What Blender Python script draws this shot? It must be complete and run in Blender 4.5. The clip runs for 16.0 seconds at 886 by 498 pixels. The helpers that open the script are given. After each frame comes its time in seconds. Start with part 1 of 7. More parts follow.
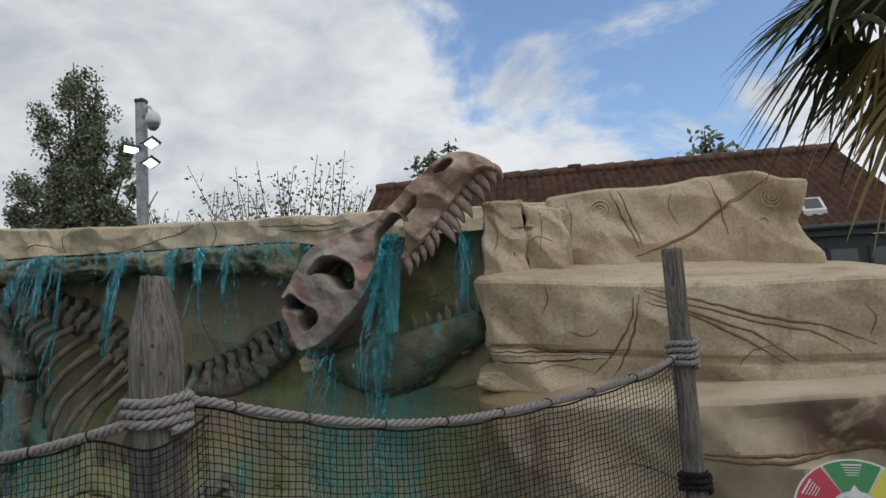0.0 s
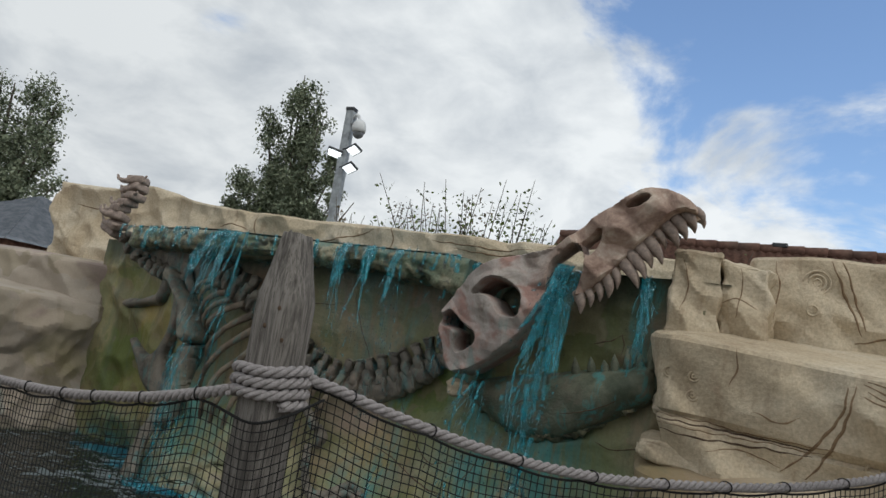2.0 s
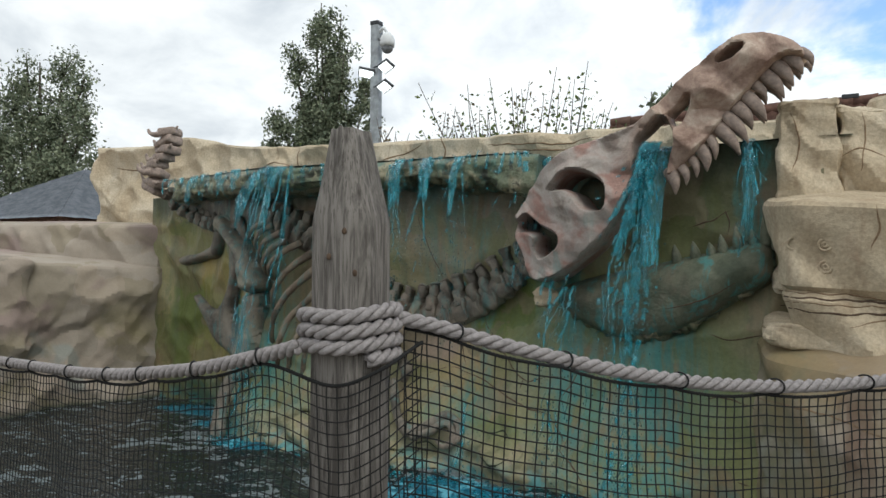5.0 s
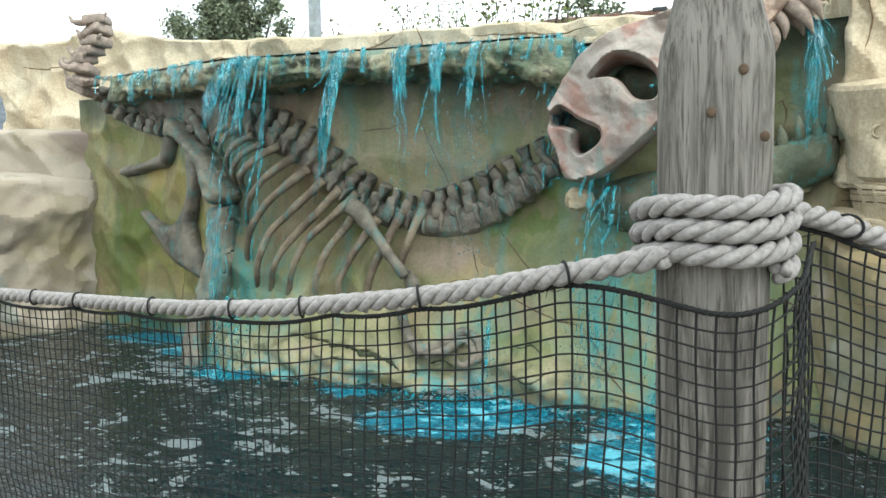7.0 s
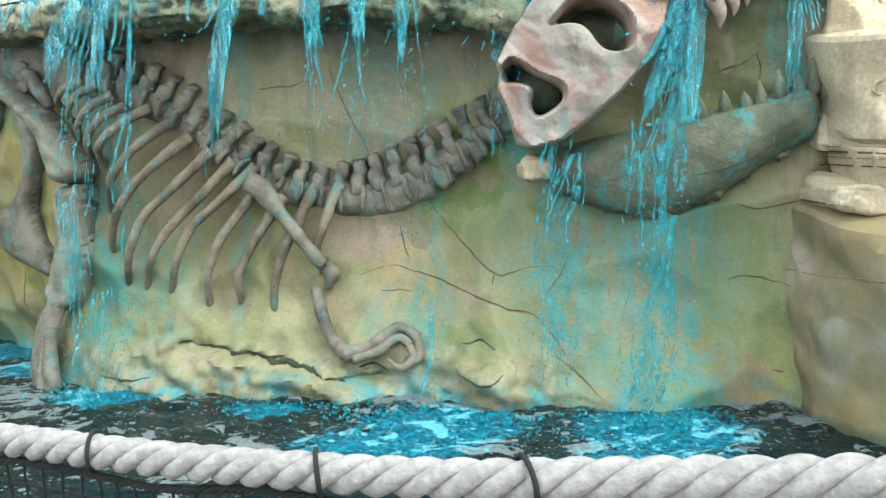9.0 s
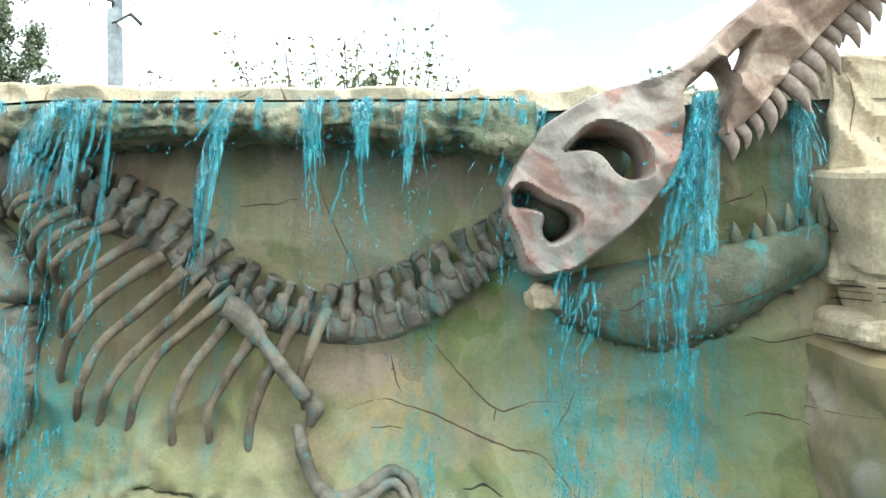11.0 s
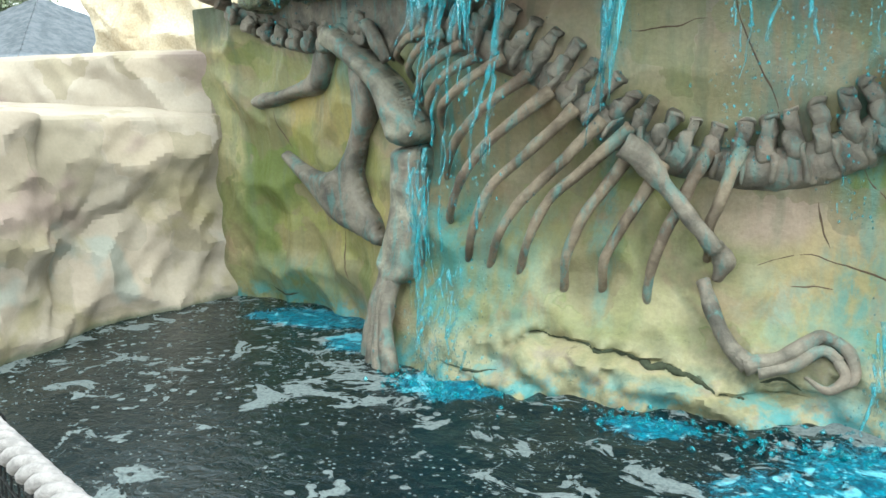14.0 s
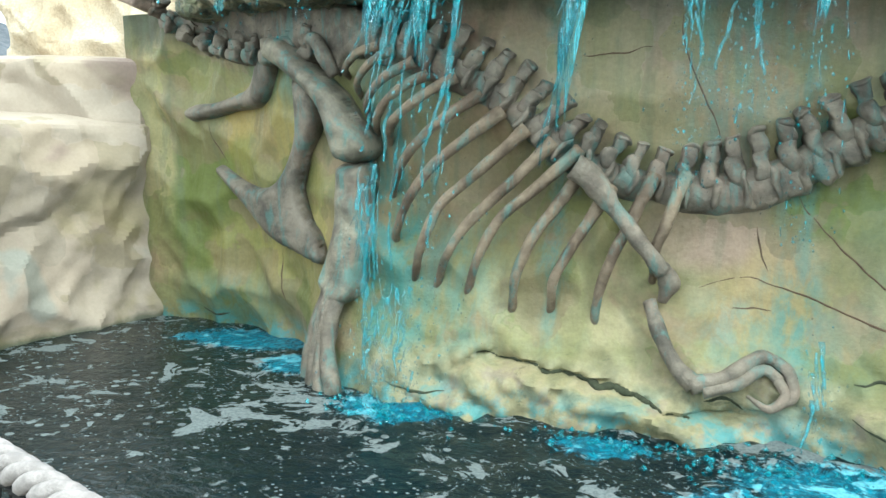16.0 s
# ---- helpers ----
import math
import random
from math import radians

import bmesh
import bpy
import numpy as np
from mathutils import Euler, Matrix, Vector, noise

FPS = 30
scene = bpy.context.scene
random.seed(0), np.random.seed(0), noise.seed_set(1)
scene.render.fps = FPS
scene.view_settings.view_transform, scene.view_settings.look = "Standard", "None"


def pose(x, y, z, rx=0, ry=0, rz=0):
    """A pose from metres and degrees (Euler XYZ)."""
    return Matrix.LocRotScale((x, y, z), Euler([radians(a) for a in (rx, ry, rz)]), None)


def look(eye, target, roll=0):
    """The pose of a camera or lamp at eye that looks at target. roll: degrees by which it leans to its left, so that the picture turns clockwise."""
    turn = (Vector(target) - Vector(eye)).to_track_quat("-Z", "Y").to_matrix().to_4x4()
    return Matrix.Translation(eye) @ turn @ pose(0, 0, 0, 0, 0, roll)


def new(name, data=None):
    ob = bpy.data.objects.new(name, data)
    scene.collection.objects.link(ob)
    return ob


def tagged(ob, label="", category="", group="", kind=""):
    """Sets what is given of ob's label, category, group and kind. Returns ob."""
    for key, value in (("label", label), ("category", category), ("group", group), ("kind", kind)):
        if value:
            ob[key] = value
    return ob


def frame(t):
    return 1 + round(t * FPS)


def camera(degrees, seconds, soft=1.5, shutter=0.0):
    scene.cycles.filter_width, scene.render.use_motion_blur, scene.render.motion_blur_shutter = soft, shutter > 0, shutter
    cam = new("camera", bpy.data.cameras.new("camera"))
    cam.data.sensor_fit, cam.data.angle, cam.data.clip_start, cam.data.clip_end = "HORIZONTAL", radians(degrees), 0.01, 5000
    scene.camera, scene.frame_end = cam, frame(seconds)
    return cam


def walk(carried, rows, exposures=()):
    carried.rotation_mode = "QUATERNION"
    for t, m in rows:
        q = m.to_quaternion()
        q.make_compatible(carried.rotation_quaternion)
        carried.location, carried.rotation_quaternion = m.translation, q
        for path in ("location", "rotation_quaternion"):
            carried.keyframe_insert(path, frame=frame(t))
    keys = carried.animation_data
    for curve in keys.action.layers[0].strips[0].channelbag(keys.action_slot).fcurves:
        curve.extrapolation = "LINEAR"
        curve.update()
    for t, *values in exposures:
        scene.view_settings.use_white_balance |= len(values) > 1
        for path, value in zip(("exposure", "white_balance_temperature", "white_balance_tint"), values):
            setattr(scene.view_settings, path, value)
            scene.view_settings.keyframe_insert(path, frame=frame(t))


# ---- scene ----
cam = camera(63.0, 16.0)
PATH = [
    (0, (0.569, -0.027, 1.411), (0.244, 1.936, 1.613), -3.3),
    (0.5, (0.55, 0.024, 1.365), (0.244, 1.996, 1.502), -1.9),
    (1, (0.551, 0.212, 1.349), (0.038, 2.142, 1.453), 2.2),
    (1.5, (0.536, 0.303, 1.32), (-0.137, 2.182, 1.449), 8.6),
    (2, (0.481, 0.397, 1.312), (-0.31, 2.208, 1.615), 8.9),
    (2.5, (0.484, 0.419, 1.297), (-0.484, 2.145, 1.586), 10.1),
    (3, (0.413, 0.556, 1.34), (-0.425, 2.361, 1.539), 8.0),
    (3.5, (0.381, 0.635, 1.361), (-0.474, 2.435, 1.53), 4.1),
    (4, (0.367, 0.776, 1.335), (-0.547, 2.548, 1.485), 1.3),
    (4.2, (0.343, 0.802, 1.32), (-0.584, 2.572, 1.418), 0.7),
    (6.3, (-0.487, 1.001, 1.286), (-1.253, 2.848, 1.313), -0.1),
    (6.5, (-0.595, 1.033, 1.271), (-1.319, 2.897, 1.246), -0.3),
    (7, (-0.816, 1.086, 1.245), (-1.487, 2.961, 1.064), -1.0),
    (7.5, (-1.031, 1.223, 1.227), (-1.678, 3.095, 0.953), -1.1),
    (8, (-1.2, 1.373, 1.22), (-1.813, 3.246, 0.879), -1.4),
    (8.5, (-1.386, 1.548, 1.249), (-1.78, 3.475, 0.887), -1.4),
    (9, (-1.51, 1.721, 1.286), (-1.783, 3.68, 0.995), -1.9),
    (9.2, (-1.553, 1.806, 1.307), (-1.79, 3.78, 1.095), -2.0),
    (11.3, (-2.001, 2.025, 1.347), (-2.063, 4.024, 1.368), -0.6),
    (11.5, (-2.044, 2.076, 1.339), (-2.23, 4.067, 1.316), -0.8),
    (12, (-2.238, 2.119, 1.276), (-2.639, 4.074, 1.151), -0.7),
    (12.5, (-2.337, 2.191, 1.252), (-2.863, 4.11, 1.053), -1.0),
    (13, (-2.393, 2.224, 1.249), (-3.026, 4.102, 0.983), -1.6),
    (13.5, (-2.467, 2.236, 1.256), (-3.195, 4.07, 0.929), -2.0),
    (14, (-2.608, 2.241, 1.328), (-3.422, 4.026, 0.938), -2.6),
    (14.5, (-2.726, 2.23, 1.269), (-3.521, 4.025, 0.886), -2.6),
    (15, (-2.78, 2.212, 1.27), (-3.587, 4.006, 0.91), -1.9),
    (15.5, (-2.781, 2.228, 1.273), (-3.485, 4.068, 0.929), -1.0),
    (16, (-2.781, 2.229, 1.286), (-3.386, 4.107, 0.959), -0.5),
]
walk(cam, [(t, look(eye, target, roll)) for t, eye, target, roll in PATH],
     exposures=[(0, -0.3, 6300, 9), (1, 0.0, 6300, 8), (2, -0.15, 6300, 7), (2.5, -0.34, 6300, 7), (3.0, -0.24, 6300, 6), (3.5, -0.05, 6300, 7), (4.2, 0.15, 6300, 7), (6.3, 0.90, 6300, 1), (7.0, 1.45, 6150, -2), (9.2, 1.86, 6050, -3), (11.3, 1.72, 6050, -3), (12.5, 1.86, 6050, -5), (16.0, 1.90, 6050, -4)])

# ---------------------------------------------------------------- world and sun
BLUE = Vector((0.13, 0.85, 0.53)).normalized()


def make_world():
    w = bpy.data.worlds.new("overcast_sky")
    w.use_nodes = True
    scene.world = w
    n, l = w.node_tree.nodes, w.node_tree.links
    n.clear()

    def add(kind, **kw):
        nd = n.new(kind)
        for k, v in kw.items():
            nd.inputs[k].default_value = v
        return nd
    tc = n.new("ShaderNodeTexCoord")
    sky = n.new("ShaderNodeTexSky")
    sky.sky_type, sky.sun_disc = "NISHITA", False
    sky.sun_elevation, sky.sun_rotation = radians(52), radians(115)
    sep = n.new("ShaderNodeSeparateXYZ")
    l.new(tc.outputs["Generated"], sep.inputs[0])
    zc = n.new("ShaderNodeMath"); zc.operation = "MAXIMUM"; zc.inputs[1].default_value = 0.0
    l.new(sep.outputs["Z"], zc.inputs[0])
    za = n.new("ShaderNodeMath"); za.operation = "ADD"; za.inputs[1].default_value = 0.38
    l.new(zc.outputs[0], za.inputs[0])
    cmb = n.new("ShaderNodeCombineXYZ")
    for i, ax in enumerate("XY"):
        dv = n.new("ShaderNodeMath"); dv.operation = "DIVIDE"
        l.new(sep.outputs[ax], dv.inputs[0]); l.new(za.outputs[0], dv.inputs[1])
        l.new(dv.outputs[0], cmb.inputs[i])
    big = add("ShaderNodeTexNoise", Scale=2.3, Detail=9.0, Roughness=0.56, Distortion=0.3)
    l.new(cmb.outputs[0], big.inputs["Vector"])
    # the clear part of the sky
    dot = n.new("ShaderNodeVectorMath"); dot.operation = "DOT_PRODUCT"
    dot.inputs[1].default_value = BLUE
    l.new(tc.outputs["Generated"], dot.inputs[0])
    mr = add("ShaderNodeMapRange", **{"From Min": 0.90, "From Max": 0.99, "To Min": 0.0, "To Max": 0.29})
    l.new(dot.outputs["Value"], mr.inputs["Value"])
    cov = n.new("ShaderNodeMath"); cov.operation = "SUBTRACT"
    l.new(big.outputs["Fac"], cov.inputs[0]); l.new(mr.outputs[0], cov.inputs[1])
    ramp = add("ShaderNodeMapRange", **{"From Min": 0.27, "From Max": 0.40, "To Min": 0.0, "To Max": 1.0})
    ramp.interpolation_type = "SMOOTHSTEP"
    l.new(cov.outputs[0], ramp.inputs["Value"])
    shade = add("ShaderNodeTexNoise", Scale=4.2, Detail=8.0, Roughness=0.55, Distortion=0.25)
    l.new(cmb.outputs[0], shade.inputs["Vector"])
    cr = n.new("ShaderNodeValToRGB")
    cr.color_ramp.elements[0].position, cr.color_ramp.elements[0].color = 0.33, (0.70, 0.735, 0.785, 1)
    cr.color_ramp.elements[1].position, cr.color_ramp.elements[1].color = 0.58, (1.06, 1.07, 1.08, 1)
    l.new(shade.outputs["Fac"], cr.inputs[0])
    skym = n.new("ShaderNodeMixRGB"); skym.blend_type = "MULTIPLY"; skym.inputs[0].default_value = 1.0
    skym.inputs[2].default_value = (0.19, 0.20, 0.215, 1)
    l.new(sky.outputs[0], skym.inputs[1])
    mix = n.new("ShaderNodeMixRGB")
    # heavier cloud towards the west
    west = add("ShaderNodeMapRange", **{"From Min": -0.75, "From Max": -0.15, "To Min": 0.84, "To Max": 1.0})
    l.new(sep.outputs["X"], west.inputs["Value"])
    grey = n.new("ShaderNodeMixRGB"); grey.blend_type = "MULTIPLY"; grey.inputs[0].default_value = 1.0
    l.new(cr.outputs[0], grey.inputs[1]); l.new(west.outputs[0], grey.inputs[2])
    l.new(ramp.outputs[0], mix.inputs[0]); l.new(skym.outputs[0], mix.inputs[1]); l.new(grey.outputs[0], mix.inputs[2])
    bg = n.new("ShaderNodeBackground"); bg.inputs["Strength"].default_value = 0.94
    out = n.new("ShaderNodeOutputWorld")
    l.new(mix.outputs[0], bg.inputs[0]); l.new(bg.outputs[0], out.inputs[0])


make_world()
sun = new("sun", bpy.data.lights.new("sun", "SUN"))
sun.data.energy, sun.data.angle, sun.data.color = 0.85, radians(14), (1.0, 0.95, 0.87)
sun.matrix_basis = look((0, 0, 0), (-0.55, 0.28, -0.79))

# ---------------------------------------------------------------- materials


class Mat:
    """A small node-graph writer round one Principled shader."""

    def __init__(self, name, rough=0.8, metal=0.0, spec=0.5):
        self.m = bpy.data.materials.new(name)
        self.m.use_nodes = True
        self.n, self.l = self.m.node_tree.nodes, self.m.node_tree.links
        self.b = self.n["Principled BSDF"]
        self.b.inputs["Roughness"].default_value = rough
        self.b.inputs["Metallic"].default_value = metal
        self.b.inputs["Specular IOR Level"].default_value = spec
        self.geo = self.n.new("ShaderNodeNewGeometry")
        self.pos = self.geo.outputs["Position"]

    def put(self, sock, v):
        if isinstance(v, (int, float)):
            sock.default_value = v
        elif isinstance(v, tuple):
            sock.default_value = (*v, 1) if len(v) == 3 and sock.type == "RGBA" else v
        else:
            self.l.new(v, sock)

    def math(self, op, a, b=0.0, clamp=False):
        nd = self.n.new("ShaderNodeMath"); nd.operation, nd.use_clamp = op, clamp
        self.put(nd.inputs[0], a); self.put(nd.inputs[1], b)
        return nd.outputs[0]

    def scaled(self, sx, sy, sz, src=None):
        nd = self.n.new("ShaderNodeMapping"); nd.inputs["Scale"].default_value = (sx, sy, sz)
        self.l.new(src or self.pos, nd.inputs["Vector"])
        return nd.outputs[0]

    def noise(self, scale, detail=4.0, rough=0.55, dist=0.0, vec=None):
        nd = self.n.new("ShaderNodeTexNoise")
        nd.inputs["Scale"].default_value, nd.inputs["Detail"].default_value = scale, detail
        nd.inputs["Roughness"].default_value, nd.inputs["Distortion"].default_value = rough, dist
        self.l.new(vec or self.pos, nd.inputs["Vector"])
        return nd.outputs["Fac"]

    def voronoi(self, scale, feature="F1", vec=None):
        nd = self.n.new("ShaderNodeTexVoronoi"); nd.feature = feature
        nd.inputs["Scale"].default_value = scale
        self.l.new(vec or self.pos, nd.inputs["Vector"])
        return nd.outputs["Distance"]

    def range(self, v, a, b, lo=0.0, hi=1.0):
        nd = self.n.new("ShaderNodeMapRange"); nd.interpolation_type = "SMOOTHSTEP"
        self.put(nd.inputs["Value"], v)
        for k, x in (("From Min", a), ("From Max", b), ("To Min", lo), ("To Max", hi)):
            nd.inputs[k].default_value = x
        return nd.outputs[0]

    def xyz(self):
        nd = self.n.new("ShaderNodeSeparateXYZ"); self.l.new(self.pos, nd.inputs[0])
        return nd.outputs

    def mix(self, f, a, b, mode="MIX"):
        nd = self.n.new("ShaderNodeMixRGB"); nd.blend_type = mode
        self.put(nd.inputs[0], f); self.put(nd.inputs[1], a); self.put(nd.inputs[2], b)
        return nd.outputs[0]

    def ramp(self, v, *stops):
        nd = self.n.new("ShaderNodeValToRGB"); e = nd.color_ramp.elements
        while len(e) < len(stops):
            e.new(0.5)
        for el, (p, c) in zip(e, stops):
            el.position, el.color = p, (*c, 1)
        self.put(nd.inputs[0], v)
        return nd.outputs[0]

    def bump(self, h, strength=0.4, dist=0.01, prev=None):
        nd = self.n.new("ShaderNodeBump")
        nd.inputs["Strength"].default_value, nd.inputs["Distance"].default_value = strength, dist
        self.put(nd.inputs["Height"], h)
        if prev:
            self.l.new(prev, nd.inputs["Normal"])
        self.l.new(nd.outputs[0], self.b.inputs["Normal"])
        return nd.outputs[0]

    def tones(self, scale, jog):
        """Three random values per brushed patch, with wavering edges."""
        wob = self.n.new("ShaderNodeTexNoise"); wob.inputs["Scale"].default_value, wob.inputs["Detail"].default_value = 2.6, 4.0
        self.l.new(self.pos, wob.inputs["Vector"])
        mad = self.n.new("ShaderNodeVectorMath"); mad.operation = "MULTIPLY_ADD"
        mad.inputs[1].default_value = (jog * 2, jog * 2, jog * 2)
        self.l.new(wob.outputs["Color"], mad.inputs[0]); self.l.new(self.pos, mad.inputs[2])
        vor = self.n.new("ShaderNodeTexVoronoi"); vor.feature = "SMOOTH_F1"
        vor.inputs["Scale"].default_value, vor.inputs["Smoothness"].default_value = scale, 0.12
        self.l.new(mad.outputs[0], vor.inputs["Vector"])
        sep = self.n.new("ShaderNodeSeparateColor"); self.l.new(vor.outputs["Color"], sep.inputs[0])
        return sep.outputs

    def field(self, cx, cz, rx, rz, wob, amount):
        """A soft-edged field of paint round x, z on the wall."""
        x = self.xyz()
        dx = self.math("DIVIDE", self.math("SUBTRACT", x["X"], cx), rx)
        dz = self.math("DIVIDE", self.math("SUBTRACT", x["Z"], cz), rz)
        r = self.math("SQRT", self.math("ADD", self.math("MULTIPLY", dx, dx), self.math("MULTIPLY", dz, dz)))
        return self.range(self.math("ADD", r, self.math("MULTIPLY", wob, 1.4)), 1.95, 1.45, 0.0, amount)

    def done(self, colour, rough=None):
        self.put(self.b.inputs["Base Color"], colour)
        if rough is not None:
            self.put(self.b.inputs["Roughness"], rough)
        return self.m


def rock_material():
    a = Mat("sandstone_render", 0.85, spec=0.25)
    blot = a.noise(1.3, 5, 0.6, 0.4)
    c = a.ramp(blot, (0.30, (0.40, 0.315, 0.21)), (0.5, (0.52, 0.43, 0.305)), (0.72, (0.58, 0.51, 0.395)))
    streak = a.range(a.noise(2.2, 5, 0.6, 0.3, a.scaled(3.0, 3.0, 0.55)), 0.53, 0.72, 0.0, 0.5)
    c = a.mix(streak, c, (0.27, 0.19, 0.12))
    rust = a.range(a.noise(0.75, 4, 0.6, 0.8), 0.60, 0.70, 0.0, 0.6)
    c = a.mix(rust, c, (0.33, 0.20, 0.13))
    grain = a.noise(45, 6, 0.7)
    c = a.mix(0.5, c, a.ramp(grain, (0.35, (0.5, 0.5, 0.5)), (0.65, (1.15, 1.15, 1.15))), "MULTIPLY")
    pit = a.range(a.noise(16, 5, 0.7, 0.3), 0.60, 0.70, 0.0, 0.28)
    c = a.mix(pit, c, (0.25, 0.17, 0.10))
    p = a.bump(a.noise(9, 6, 0.6), 0.4, 0.03)
    a.bump(grain, 0.5, 0.01, p)
    return a.done(c)


def side_rock_material():
    """The pool's side rocks: cream render with soft pink, olive and blue-grey washes."""
    a = Mat("washed_render", 0.8, spec=0.3)
    x = a.xyz()
    c = a.ramp(a.noise(1.1, 4, 0.5, 0.5), (0.3, (0.261, 0.222, 0.177)), (0.5, (0.335, 0.287, 0.233)), (0.7, (0.383, 0.335, 0.279)))
    cells = a.tones(2.1, 0.30)
    c = a.mix(a.range(cells[0], 0.62, 0.70, 0.0, 0.5), c, (0.235, 0.196, 0.121))
    c = a.mix(a.range(cells[1], 0.60, 0.70, 0.0, 0.5), c, (0.409, 0.335, 0.270))
    violet = a.range(a.noise(1.5, 3, 0.5, 0.4), 0.54, 0.64, 0.0, 0.6)
    c = a.mix(a.math("MULTIPLY", violet, a.range(x["Z"], 0.35, 0.8)), c, (0.270, 0.196, 0.186))
    blue = a.range(a.noise(2.3, 3, 0.5, 0.3, a.scaled(1, 1, 0.8)), 0.58, 0.68, 0.0, 0.6)
    c = a.mix(a.math("MULTIPLY", blue, a.range(x["Z"], 1.3, 0.7)), c, (0.235, 0.270, 0.251))
    olive = a.range(a.noise(1.6, 4, 0.55, 0.6), 0.50, 0.64, 0.0, 0.7)
    c = a.mix(a.math("MULTIPLY", olive, a.range(x["Z"], 1.2, 0.5)), c, (0.217, 0.187, 0.102))
    pale = a.ramp(a.noise(1.3, 5, 0.6, 0.4), (0.32, (0.36, 0.295, 0.205)), (0.5, (0.47, 0.395, 0.285)), (0.68, (0.54, 0.47, 0.36)))
    c = a.mix(a.range(x["X"], 0.35, 0.65), c, pale)
    # rust-brown patch that also paints in the dark hollow under the low rim
    rust = a.math("MULTIPLY", a.math("MULTIPLY", a.range(x["X"], 1.55, 1.85), a.range(x["Z"], 0.50, 0.62)), a.range(a.noise(2.6, 5, 0.6, 0.6), 0.38, 0.52, 0.0, 0.85))
    c = a.mix(a.math("MULTIPLY", rust, a.range(x["Z"], 0.93, 0.84)), c, (0.113, 0.065, 0.047))
    olive2 = a.math("MULTIPLY", a.math("MULTIPLY", a.range(x["X"], 0.30, -0.05), a.range(x["X"], -1.5, -1.0)), a.range(a.noise(2.4, 5, 0.6, 0.6), 0.34, 0.56, 0.1, 0.8))
    c = a.mix(olive2, c, (0.131, 0.126, 0.060))
    ochre = a.math("MULTIPLY", a.math("MULTIPLY", a.range(x["X"], -0.5, 0.1), a.range(x["X"], 0.8, 0.3)), a.range(a.noise(1.7, 5, 0.6, 0.8), 0.42, 0.60, 0.0, 0.7))
    c = a.mix(ochre, c, (0.278, 0.196, 0.102))
    rusty = a.math("MULTIPLY", a.math("MULTIPLY", a.range(x["X"], 0.05, 0.2), a.range(x["X"], 0.5, 0.3)), a.range(a.noise(1.9, 5, 0.6, 0.5, a.scaled(2.0, 2.0, 0.4)), 0.46, 0.60, 0.0, 0.7))
    c = a.mix(a.math("MULTIPLY", rusty, a.range(x["Z"], 0.8, 0.6)), c, (0.148, 0.083, 0.051))
    wet = a.range(a.math("ADD", x["Z"], a.math("MULTIPLY", a.noise(5, 4), 0.12)), -0.04, -0.10, 0.0, 0.75)
    c = a.mix(wet, c, (0.052, 0.074, 0.047))
    grain = a.noise(40, 6, 0.7)
    c = a.mix(0.22, c, a.ramp(grain, (0.35, (0.6, 0.6, 0.6)), (0.65, (1.12, 1.12, 1.12))), "MULTIPLY")
    p = a.bump(a.noise(6, 5, 0.55), 0.25, 0.02)
    a.bump(grain, 0.22, 0.005, p)
    return a.done(c)


